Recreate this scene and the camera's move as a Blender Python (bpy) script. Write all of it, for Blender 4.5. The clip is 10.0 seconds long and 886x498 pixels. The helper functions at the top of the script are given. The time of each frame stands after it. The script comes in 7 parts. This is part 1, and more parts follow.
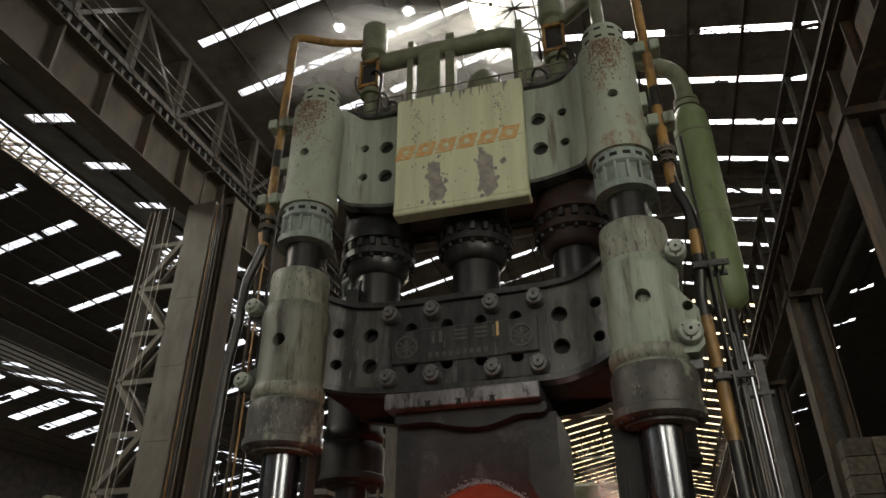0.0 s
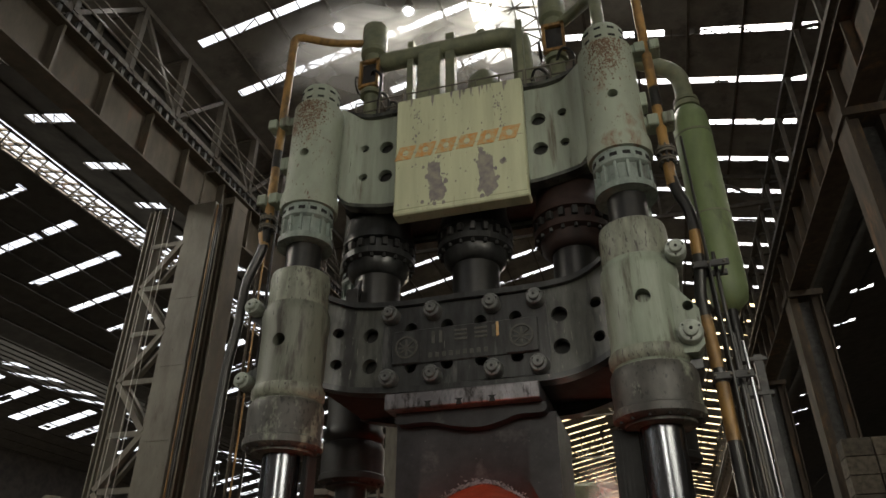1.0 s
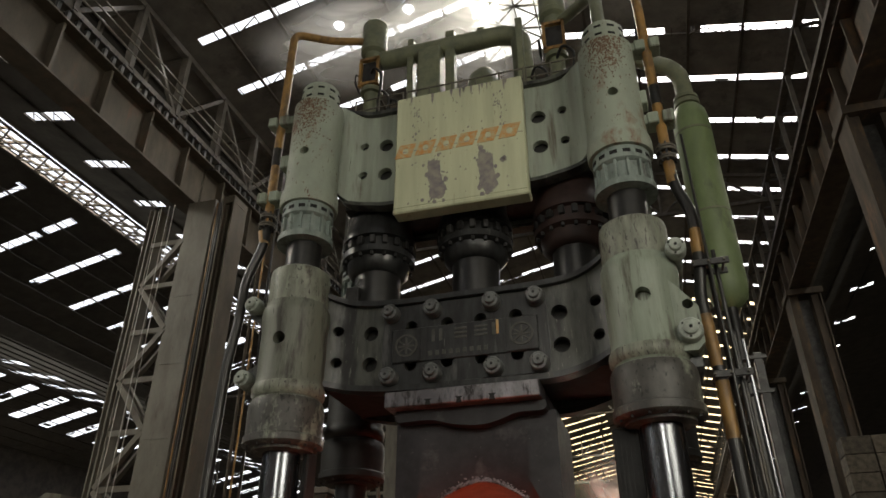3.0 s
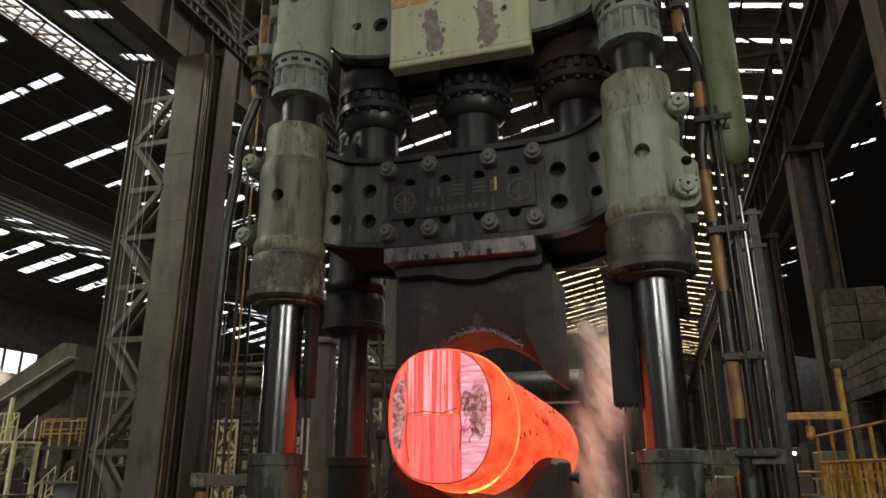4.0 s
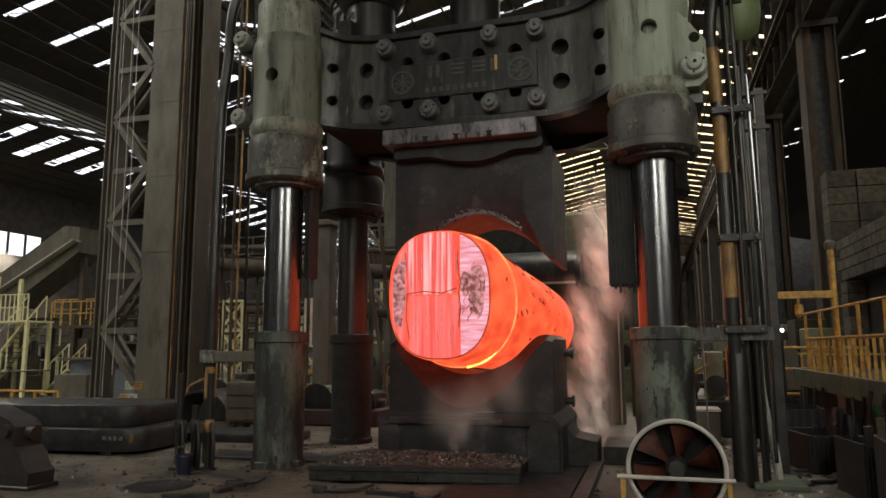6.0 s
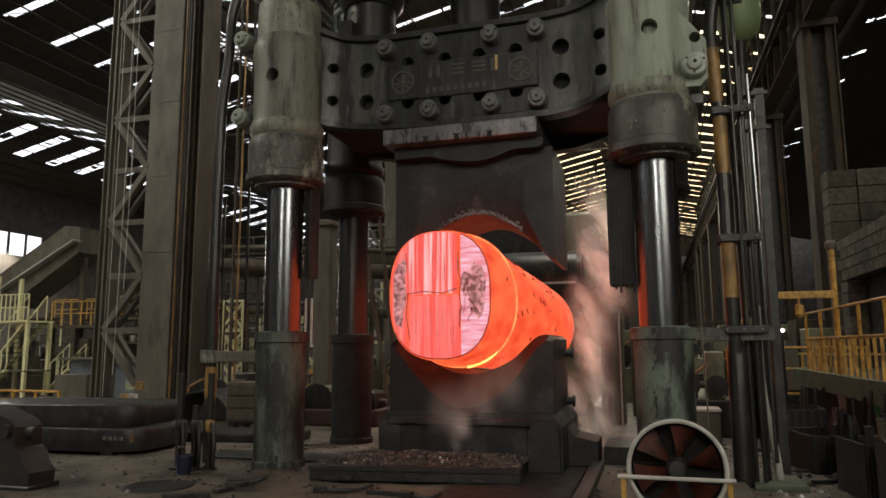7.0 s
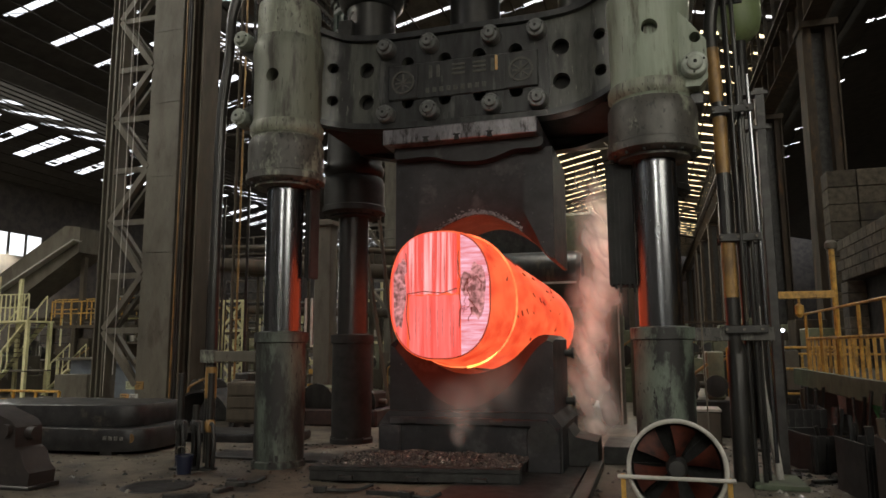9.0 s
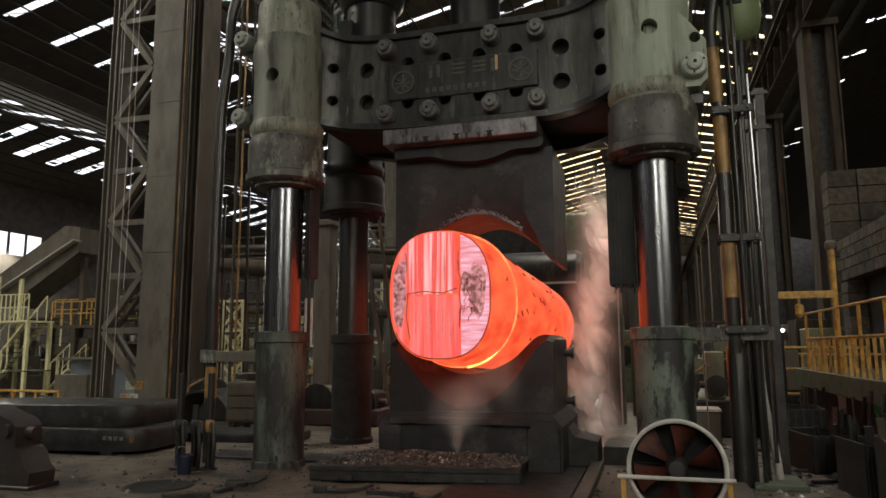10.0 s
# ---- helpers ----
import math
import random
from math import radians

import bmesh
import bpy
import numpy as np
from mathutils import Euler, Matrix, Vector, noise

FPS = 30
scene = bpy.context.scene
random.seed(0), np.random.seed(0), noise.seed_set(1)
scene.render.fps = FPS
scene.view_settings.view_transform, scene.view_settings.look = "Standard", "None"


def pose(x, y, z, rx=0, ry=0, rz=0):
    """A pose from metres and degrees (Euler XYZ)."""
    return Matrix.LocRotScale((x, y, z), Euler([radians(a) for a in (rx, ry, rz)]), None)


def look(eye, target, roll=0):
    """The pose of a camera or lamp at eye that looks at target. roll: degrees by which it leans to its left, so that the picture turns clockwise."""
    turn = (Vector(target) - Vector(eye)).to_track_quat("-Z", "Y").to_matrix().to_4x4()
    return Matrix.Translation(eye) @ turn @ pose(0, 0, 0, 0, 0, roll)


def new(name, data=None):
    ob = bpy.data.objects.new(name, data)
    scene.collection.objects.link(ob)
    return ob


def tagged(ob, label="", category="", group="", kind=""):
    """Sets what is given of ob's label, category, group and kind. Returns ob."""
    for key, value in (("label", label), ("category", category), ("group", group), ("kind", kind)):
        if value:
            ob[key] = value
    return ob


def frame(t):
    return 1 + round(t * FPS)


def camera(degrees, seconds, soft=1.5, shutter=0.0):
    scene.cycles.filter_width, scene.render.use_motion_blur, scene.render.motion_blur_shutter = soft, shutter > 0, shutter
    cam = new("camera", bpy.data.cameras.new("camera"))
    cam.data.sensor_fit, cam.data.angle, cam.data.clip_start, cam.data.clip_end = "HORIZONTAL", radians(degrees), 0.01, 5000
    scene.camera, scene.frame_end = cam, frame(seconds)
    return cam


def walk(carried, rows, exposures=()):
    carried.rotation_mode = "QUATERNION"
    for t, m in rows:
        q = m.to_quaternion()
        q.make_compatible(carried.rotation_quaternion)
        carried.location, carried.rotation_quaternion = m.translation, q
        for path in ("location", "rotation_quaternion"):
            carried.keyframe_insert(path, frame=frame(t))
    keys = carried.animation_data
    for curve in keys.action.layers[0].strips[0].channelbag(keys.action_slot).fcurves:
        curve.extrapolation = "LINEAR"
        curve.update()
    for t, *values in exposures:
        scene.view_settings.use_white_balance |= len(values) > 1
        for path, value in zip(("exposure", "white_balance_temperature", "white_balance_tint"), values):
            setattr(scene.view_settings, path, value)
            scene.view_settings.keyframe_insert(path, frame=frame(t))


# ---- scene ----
# ---------------------------------------------------------------- camera
# World: x across the press, y into it, z up; the press stands on the origin.
cam = camera(64.69, 10.0, 1.6)
EYE_X, EYE_Y, EYE_Z, YAW = 2.63, -10.78, 1.70, 16.5
TILTS = [
    (0.0, 29.40, 0.0, 0.0), (1.0, 29.40, 0.0, 0.0), (2.0, 29.40, 0.0, 0.0), (2.6, 29.40, 0.0, 0.0),
    (3.0, 29.25, 0.0, 0.0), (3.3, 28.50, 0.0, 0.0), (3.5, 26.50, 0.06, 0.0), (4.0, 17.60, 0.16, -0.1),
    (4.5, 9.98, 0.24, -0.2), (4.7, 8.70, 0.27, -0.2), (5.0, 8.07, 0.28, -0.15), (5.5, 8.00, 0.30, -0.15),
    (7.0, 8.00, 0.30, -0.10), (8.5, 8.00, 0.30, -0.10), (10.0, 8.00, 0.30, -0.10),
]
walk(cam, [(t, pose(EYE_X, EYE_Y, EYE_Z, 90 + tilt, roll, YAW + yaw)) for t, tilt, roll, yaw in TILTS])

# ---------------------------------------------------------------- light
world = bpy.data.worlds.new("sky")
scene.world = world
world.use_nodes = True
sky = world.node_tree.nodes.new("ShaderNodeTexSky")
sky.sky_type, sky.sun_disc = "NISHITA", False
sky.sun_elevation, sky.sun_rotation, sky.dust_density, sky.air_density = radians(52), radians(38), 4.0, 1.0
background = world.node_tree.nodes["Background"]
background.inputs["Strength"].default_value = 0.15
haze = world.node_tree.nodes.new("ShaderNodeHueSaturation")
haze.inputs["Saturation"].default_value, haze.inputs["Value"].default_value = 0.25, 1.0
world.node_tree.links.new(sky.outputs["Color"], haze.inputs["Color"])
world.node_tree.links.new(haze.outputs["Color"], background.inputs["Color"])
sun = new("sun", bpy.data.lights.new("sun", "SUN"))
sun.data.energy, sun.data.angle, sun.data.color = 1.5, radians(12), (1.0, 0.95, 0.88)
sun.matrix_world = look((0, 0, 60), (-16, -20, 8))
# Daylight through the high windows of the gable behind the camera and of the bay beside it.
for name, at, to, size, power in (
    ("gable_daylight", (4, -35.8, 13), (1, 0, 6), (3.6, 9), 520.0),
    ("ridge_daylight", (-23.4, -2, 21.3), (-22.5, 3, 0), (1.9, 30), 1750.0),
    ("vent_daylight", (0, 7.8, 21.6), (-0.5, 4, 10), (2.8, 3.4), 420.0),
    # added fill for the right side; no window is known there
    ("side_fill", (13.0, -14, 9), (4.0, 2, 3.5), (7, 5), 260.0),
    ("far_slit_daylight", (0.0, 56, 20.6), (0, 54, 0), (9, 56), 2600.0),
    ("east_slit_daylight", (15.9, 24, 19.7), (15.9, 24, 0), (1.3, 60), 900.0),
    ("west_daylight", (-62.0, 44.5, 12.9), (-52, 38, -6), (12, 2.2), 2300.0),
):
    lamp = new(name, bpy.data.lights.new(name, "AREA"))
    lamp.data.shape, lamp.data.size, lamp.data.size_y = "RECTANGLE", size[0], size[1]
    lamp.data.energy, lamp.data.color = power, (1.0, 0.945, 0.80)
    lamp.matrix_world = look(at, to)
scene.view_settings.exposure = 1.82

# ---------------------------------------------------------------- materials
def material(name, base, rough=0.6, metal=0.0, second=None, grain=8.0, amount=0.5, bump=0.15, stain=None, stain_scale=1.2,
             stain_cut=0.55, streak=(1, 1, 1), emit=None, emit_strength=0.0, coat=0.0, rand=0.0, speck=None, speck_cut=0.62):
    """A surface with a fine grain between base and second, and stains with a shape of their own."""
    m = bpy.data.materials.new(name)
    m.use_nodes = True
    nt = m.node_tree
    bsdf = nt.nodes["Principled BSDF"]
    link = nt.links.new
    mapping = nt.nodes.new("ShaderNodeMapping")
    mapping.inputs["Scale"].default_value = streak
    geo = nt.nodes.new("ShaderNodeNewGeometry")
    link(geo.outputs["Position"], mapping.inputs["Vector"])
    fine = nt.nodes.new("ShaderNodeTexNoise")
    fine.inputs["Scale"].default_value, fine.inputs["Detail"].default_value, fine.inputs["Roughness"].default_value = grain, 8, 0.65
    link(mapping.outputs["Vector"], fine.inputs["Vector"])
    ramp = nt.nodes.new("ShaderNodeValToRGB")
    width = 0.30 - 0.22 * amount
    ramp.color_ramp.elements[0].position, ramp.color_ramp.elements[1].position = 0.5 - width, 0.5 + width * 0.8
    second = second or tuple(c * 0.6 for c in base)
    ramp.color_ramp.elements[0].color, ramp.color_ramp.elements[1].color = (*second, 1), (*base, 1)
    link(fine.outputs["Fac"], ramp.inputs["Fac"])
    colour = ramp.outputs["Color"]
    if stain:
        big = nt.nodes.new("ShaderNodeTexNoise")
        big.inputs["Scale"].default_value, big.inputs["Detail"].default_value, big.inputs["Roughness"].default_value = stain_scale, 9, 0.7
        link(mapping.outputs["Vector"], big.inputs["Vector"])
        cut = nt.nodes.new("ShaderNodeMapRange")
        cut.inputs["From Min"].default_value, cut.inputs["From Max"].default_value = stain_cut, stain_cut + 0.10
        link(big.outputs["Fac"], cut.inputs["Value"])
        mix = nt.nodes.new("ShaderNodeMix")
        mix.data_type = "RGBA"
        link(cut.outputs["Result"], mix.inputs["Factor"])
        link(colour, mix.inputs["A"])
        mix.inputs["B"].default_value = (*stain, 1)
        colour = mix.outputs["Result"]
    if speck:
        small = nt.nodes.new("ShaderNodeTexNoise")
        small.inputs["Scale"].default_value, small.inputs["Detail"].default_value, small.inputs["Roughness"].default_value = 16.0, 5, 0.6
        link(mapping.outputs["Vector"], small.inputs["Vector"])
        scut = nt.nodes.new("ShaderNodeMapRange")
        scut.inputs["From Min"].default_value, scut.inputs["From Max"].default_value = speck_cut, speck_cut + 0.04
        link(small.outputs["Fac"], scut.inputs["Value"])
        smix = nt.nodes.new("ShaderNodeMix")
        smix.data_type = "RGBA"
        link(scut.outputs["Result"], smix.inputs["Factor"])
        link(colour, smix.inputs["A"])
        smix.inputs["B"].default_value = (*speck, 1)
        colour = smix.outputs["Result"]
    if rand:
        info = nt.nodes.new("ShaderNodeObjectInfo")
        vary = nt.nodes.new("ShaderNodeMapRange")
        vary.inputs["To Min"].default_value, vary.inputs["To Max"].default_value = 1 - rand, 1 + rand
        link(info.outputs["Random"], vary.inputs["Value"])
        hue = nt.nodes.new("ShaderNodeHueSaturation")
        link(vary.outputs["Result"], hue.inputs["Value"])
        link(colour, hue.inputs["Color"])
        colour = hue.outputs["Color"]
    link(colour, bsdf.inputs["Base Color"])
    rr = nt.nodes.new("ShaderNodeMapRange")
    rr.inputs["To Min"].default_value, rr.inputs["To Max"].default_value = min(1, rough + 0.12), max(0.02, rough - 0.12)
    link(fine.outputs["Fac"], rr.inputs["Value"])
    link(rr.outputs["Result"], bsdf.inputs["Roughness"])
    bsdf.inputs["Metallic"].default_value = metal
    bsdf.inputs["Coat Weight"].default_value = coat
    if bump:
        bn = nt.nodes.new("ShaderNodeBump")
        bn.inputs["Strength"].default_value, bn.inputs["Distance"].default_value = bump, 0.02
        link(fine.outputs["Fac"], bn.inputs["Height"])
        link(bn.outputs["Normal"], bsdf.inputs["Normal"])
    if emit:
        bsdf.inputs["Emission Color"].default_value = (*emit, 1)
        bsdf.inputs["Emission Strength"].default_value = emit_strength
    return m


PALE_GREEN = material("pale_green_paint", (0.275, 0.318, 0.248), 0.48, 0, (0.18, 0.205, 0.16), 3, 0.6, 0.15, (0.095, 0.088, 0.066), 2.2, 0.535, (1.8, 1.2, 0.20), speck=(0.055, 0.05, 0.042), speck_cut=0.65)
# platen greens run paler: lighter paint, plus missing front light put into the colour
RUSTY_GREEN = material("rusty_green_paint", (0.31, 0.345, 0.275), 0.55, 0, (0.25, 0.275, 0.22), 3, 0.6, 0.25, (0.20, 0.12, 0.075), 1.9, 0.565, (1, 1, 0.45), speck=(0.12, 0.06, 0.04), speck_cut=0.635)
PLATEN_LIT_GREEN = material("pale_lit_platen_green", (0.32, 0.355, 0.29), 0.48, 0, (0.22, 0.24, 0.195), 3, 0.6, 0.15, (0.13, 0.115, 0.085), 2.2, 0.55, (1.8, 1.2, 0.16), speck=(0.07, 0.06, 0.05), speck_cut=0.67)
# left boss: grimier paint, with its weaker light also put into the colour
DULL_GREEN = material("grimy_shaded_green_paint", (0.165, 0.175, 0.135), 0.5, 0, (0.105, 0.108, 0.085), 3, 0.6, 0.2, (0.05, 0.045, 0.035), 2.4, 0.53, (1.8, 1.2, 0.20), speck=(0.035, 0.03, 0.026), speck_cut=0.63)
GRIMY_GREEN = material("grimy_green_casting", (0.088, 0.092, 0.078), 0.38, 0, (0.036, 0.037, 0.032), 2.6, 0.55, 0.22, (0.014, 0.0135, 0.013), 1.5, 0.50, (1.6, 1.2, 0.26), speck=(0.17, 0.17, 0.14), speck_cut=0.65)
OILY_IRON = material("oily_dark_iron", (0.044, 0.045, 0.045), 0.32, 0.3, (0.016, 0.016, 0.016), 4, 0.7, 0.25, (0.10, 0.10, 0.095), 2.6, 0.60, (1.6, 1, 0.3), speck=(0.14, 0.135, 0.12), speck_cut=0.685)
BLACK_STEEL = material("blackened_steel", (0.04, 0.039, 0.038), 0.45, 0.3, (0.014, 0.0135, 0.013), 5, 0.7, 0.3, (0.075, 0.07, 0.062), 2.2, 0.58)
WORN_STEEL = material("worn_bright_steel", (0.30, 0.29, 0.31), 0.34, 0.6, (0.12, 0.115, 0.125), 6, 0.9, 0.15, (0.04, 0.036, 0.036), 3.0, 0.50, (1, 1, 0.35))
CHROME = material("oiled_chrome_rod", (0.21, 0.22, 0.24), 0.25, 1.0, (0.13, 0.135, 0.14), 7, 0.6, 0.05, (0.10, 0.10, 0.095), 1.6, 0.54, (1, 1, 0.10))
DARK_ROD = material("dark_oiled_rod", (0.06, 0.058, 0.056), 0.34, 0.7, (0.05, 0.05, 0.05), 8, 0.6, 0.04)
DIE_STEEL = material("scaled_die_steel", (0.024, 0.023, 0.026), 0.5, 0.2, (0.009, 0.009, 0.010), 3, 0.6, 0.35, (0.055, 0.052, 0.055), 1.3, 0.56, speck=(0.08, 0.078, 0.08), speck_cut=0.68)
CREAM = material("cream_painted_sheet", (0.52, 0.54, 0.36), 0.5, 0, (0.41, 0.42, 0.28), 2, 0.5, 0.08, (0.26, 0.22, 0.15), 2.6, 0.61, (2.2, 1, 0.22), speck=(0.15, 0.12, 0.09), speck_cut=0.67)
ORANGE = material("faded_orange_paint", (0.52, 0.24, 0.065), 0.6, 0, (0.46, 0.40, 0.22), 12, 0.8, 0.05)
PURPLE_GREY = material("grey_grease_stain", (0.16, 0.14, 0.15), 0.6, 0, (0.30, 0.28, 0.22), 7, 0.5, 0.05)
PIPE_YELLOW = material("ochre_pipe_paint", (0.31, 0.175, 0.05), 0.5, 0, (0.14, 0.08, 0.03), 5, 0.9, 0.15, (0.07, 0.05, 0.03), 1.6, 0.57, (1, 1, 0.4))
PIPE_DARK = material("dark_pipe_steel", (0.034, 0.033, 0.031), 0.34, 0.3, (0.015, 0.0145, 0.014), 6, 0.8, 0.1, (0.085, 0.07, 0.05), 1.6, 0.58, (1, 1, 0.3))
TANK_GREEN = material("green_tank_paint", (0.17, 0.22, 0.10), 0.5, 0, (0.13, 0.17, 0.08), 3, 0.7, 0.08, (0.09, 0.10, 0.06), 1.2, 0.60, (1, 1, 0.4))
OLIVE_PIPE = material("olive_pipe_paint", (0.17, 0.18, 0.11), 0.5, 0, (0.11, 0.12, 0.08), 4, 0.7, 0.1)
RAIL_YELLOW = material("yellow_railing_paint", (0.62, 0.36, 0.065), 0.5, 0, (0.30, 0.17, 0.04), 7, 0.8, 0.1, (0.10, 0.06, 0.035), 3.0, 0.58)
STEEL_GREY = material("grey_structural_steel", (0.122, 0.110, 0.086), 0.6, 0, (0.076, 0.067, 0.052), 2.4, 0.6, 0.12, (0.06, 0.048, 0.036), 1.0, 0.56, (1, 1, 0.35), speck=(0.05, 0.038, 0.03), speck_cut=0.66)
STEEL_BROWN = material("brown_dusty_steel", (0.072, 0.057, 0.038), 0.75, 0, (0.04, 0.032, 0.022), 2.4, 0.6, 0.15, (0.10, 0.055, 0.032), 1.1, 0.58, (1, 1, 0.35))
RUSTY_STEEL = material("rust_brown_steel", (0.050, 0.035, 0.021), 0.8, 0, (0.026, 0.018, 0.012), 2.6, 0.7, 0.25, (0.10, 0.052, 0.022), 1.3, 0.56, (1, 1, 0.35), speck=(0.02, 0.016, 0.012), speck_cut=0.62)
TRUSS_DARK = material("dark_truss_steel", (0.066, 0.055, 0.042), 0.65, 0.0, (0.034, 0.028, 0.022), 4, 0.7, 0.1)
# main roof sheet, its base lightened to carry the smoke haze
ROOF_SHEET = material("sooty_hazed_roof_sheet", (0.15, 0.14, 0.125), 0.8, 0, (0.09, 0.084, 0.076), 1.2, 0.6, 0.1, (0.06, 0.055, 0.05), 0.5, 0.54)
# the same sheet darkened: the gloom of the side bays is in the colour
ROOF_SHADED = material("shaded_roof_sheet", (0.036, 0.032, 0.027), 0.85, 0, (0.02, 0.018, 0.015), 1.2, 0.6, 0.1, (0.022, 0.02, 0.018), 0.5, 0.54)
WALL_SHEET = material("sooty_wall_sheet", (0.06, 0.05, 0.04), 0.8, 0, (0.035, 0.03, 0.025), 1.2, 0.9, 0.1)
FLOOR_DIRT = material("oily_concrete_floor", (0.165, 0.14, 0.105), 0.55, 0, (0.07, 0.059, 0.045), 2.2, 0.75, 0.6, (0.026, 0.022, 0.018), 1.1, 0.50, speck=(0.20, 0.175, 0.14), speck_cut=0.68)
DARK_GREEN = material("dark_green_deck_paint", (0.11, 0.14, 0.09), 0.6, 0, (0.07, 0.09, 0.06), 4, 0.7, 0.1)
FLAKED = material("flaked_paint_over_black", (0.085, 0.08, 0.07), 0.5, 0, (0.036, 0.034, 0.031), 3, 0.6, 0.35, (0.25, 0.265, 0.21), 2.8, 0.535, (1.3, 1, 0.6), speck=(0.02, 0.019, 0.018), speck_cut=0.59)
MOTTLED = material("mottled_pale_paint", (0.26, 0.275, 0.215), 0.5, 0, (0.13, 0.135, 0.105), 4, 0.7, 0.35, (0.085, 0.075, 0.06), 3.4, 0.53, (2.0, 1.4, 0.45), speck=(0.05, 0.045, 0.04), speck_cut=0.585)
BRICK = material("grey_refractory_block", (0.092, 0.078, 0.058), 0.85, 0, (0.045, 0.037, 0.028), 6, 0.8, 0.3, (0.035, 0.03, 0.026), 1.0, 0.52, rand=0.3)
RED_IRON = material("red_oxide_iron", (0.045, 0.022, 0.018), 0.65, 0, (0.025, 0.014, 0.012), 5, 0.8, 0.2)
WHITE_PAINT = material("off_white_paint", (0.50, 0.49, 0.45), 0.5, 0, (0.32, 0.31, 0.28), 8, 0.6, 0.1)
CHALK = material("chalk_marking", (0.17, 0.165, 0.15), 0.8, 0, (0.06, 0.058, 0.055), 30, 0.8)


def hot_material(name, dark, bright, strength, scale, streak, crack, spread=(0.40, 0.66)):
    """Glowing steel: the heat shows as emission between two glow colours."""
    m = bpy.data.materials.new(name)
    m.use_nodes = True
    nt = m.node_tree
    link = nt.links.new
    bsdf = nt.nodes["Principled BSDF"]
    bsdf.inputs["Base Color"].default_value = (0.10, 0.05, 0.04, 1)
    bsdf.inputs["Roughness"].default_value = 0.7
    geo = nt.nodes.new("ShaderNodeNewGeometry")
    mapping = nt.nodes.new("ShaderNodeMapping")
    mapping.inputs["Scale"].default_value = streak
    link(geo.outputs["Position"], mapping.inputs["Vector"])
    n = nt.nodes.new("ShaderNodeTexNoise")
    n.inputs["Scale"].default_value, n.inputs["Detail"].default_value, n.inputs["Roughness"].default_value = scale, 6, 0.6
    link(mapping.outputs["Vector"], n.inputs["Vector"])
    ramp = nt.nodes.new("ShaderNodeValToRGB")
    els = ramp.color_ramp.elements
    els[0].position, els[0].color = spread[0], (*dark, 1)
    els[1].position, els[1].color = spread[1], (*bright, 1)
    if crack:
        scale_spot = els.new(0.28)
        scale_spot.color = (*crack, 1)
    link(n.outputs["Fac"], ramp.inputs["Fac"])
    link(ramp.outputs["Color"], bsdf.inputs["Emission Color"])
    bsdf.inputs["Emission Strength"].default_value = strength
    bn = nt.nodes.new("ShaderNodeBump")
    bn.inputs["Strength"].default_value, bn.inputs["Distance"].default_value = 0.4, 0.02
    link(n.outputs["Fac"], bn.inputs["Height"])
    link(bn.outputs["Normal"], bsdf.inputs["Normal"])
    return m


HOT_BODY = hot_material("glowing_steel_side", (0.74, 0.040, 0.013), (1.0, 0.140, 0.045), 0.32, 3.0, (1, 0.5, 1), (0.20, 0.010, 0.005), (0.32, 0.62))
HOT_FACE = hot_material("glowing_streaked_face", (0.86, 0.080, 0.066), (1.0, 0.66, 0.66), 0.30, 7.0, (3.2, 1, 0.07), None, (0.46, 0.72))
HOT_LOWER = hot_material("glowing_plain_face", (0.84, 0.075, 0.062), (1.0, 0.27, 0.25), 0.31, 5.0, (3.2, 1, 0.10), None, (0.40, 0.75))
HOT_PALE = hot_material("glowing_pale_face", (0.72, 0.20, 0.235), (0.96, 0.56, 0.70), 0.31, 7.0, (0.35, 1, 3.4), None)
HOT_SCALE = hot_material("dull_scaled_face", (0.13, 0.045, 0.045), (0.74, 0.30, 0.31), 0.33, 16.0, (1, 1, 1), None)
HOT_YELLOW = hot_material("hottest_contact_rim", (1.0, 0.30, 0.05), (1.0, 0.62, 0.16), 0.95, 6.0, (1, 1, 1), None)
HOT_RIM = hot_material("glowing_rim", (0.8, 0.10, 0.03), (1.0, 0.25, 0.08), 0.6, 4.0, (1, 1, 1), None)


# ---------------------------------------------------------------- mesh helpers
def thing(name, label, category, group="", kind="", at=(0, 0, 0)):
    ob = new(name)
    ob.empty_display_size = 0.1
    ob.location = at
    return tagged(ob, label, category, group, kind)


def part(name, bm, mat, parent=None, label="", flat=False, angle=35):
    """Links a bmesh, written in world metres, as one mesh object under a thing or a part."""
    me = bpy.data.meshes.new(name)
    bmesh.ops.recalc_face_normals(bm, faces=bm.faces[:])
    bm.to_mesh(me)
    bm.free()
    if not flat:
        me.polygons.foreach_set("use_smooth", [True] * len(me.polygons))
        me.set_sharp_from_angle(angle=radians(angle))
    me.materials.append(mat)
    ob = new(name, me)
    if parent is not None:
        ob.parent = parent
        ob.matrix_parent_inverse = Matrix.Translation(-parent.location)
    if label:
        ob["label"] = label
    return ob


def B():
    return bmesh.new()


def box(bm, x0, x1, y0, y1, z0, z1, bevel=0.0, m=None):
    made = bmesh.ops.create_cube(bm, size=1.0)["verts"]
    bmesh.ops.scale(bm, vec=(x1 - x0, y1 - y0, z1 - z0), verts=made)
    bmesh.ops.translate(bm, vec=((x0 + x1) / 2, (y0 + y1) / 2, (z0 + z1) / 2), verts=made)
    if m is not None:
        bmesh.ops.transform(bm, matrix=m, verts=made)
    if bevel:
        edges = list({e for v in made for e in v.link_edges})
        bmesh.ops.bevel(bm, geom=edges, offset=bevel, segments=1, affect="EDGES")
    return bm


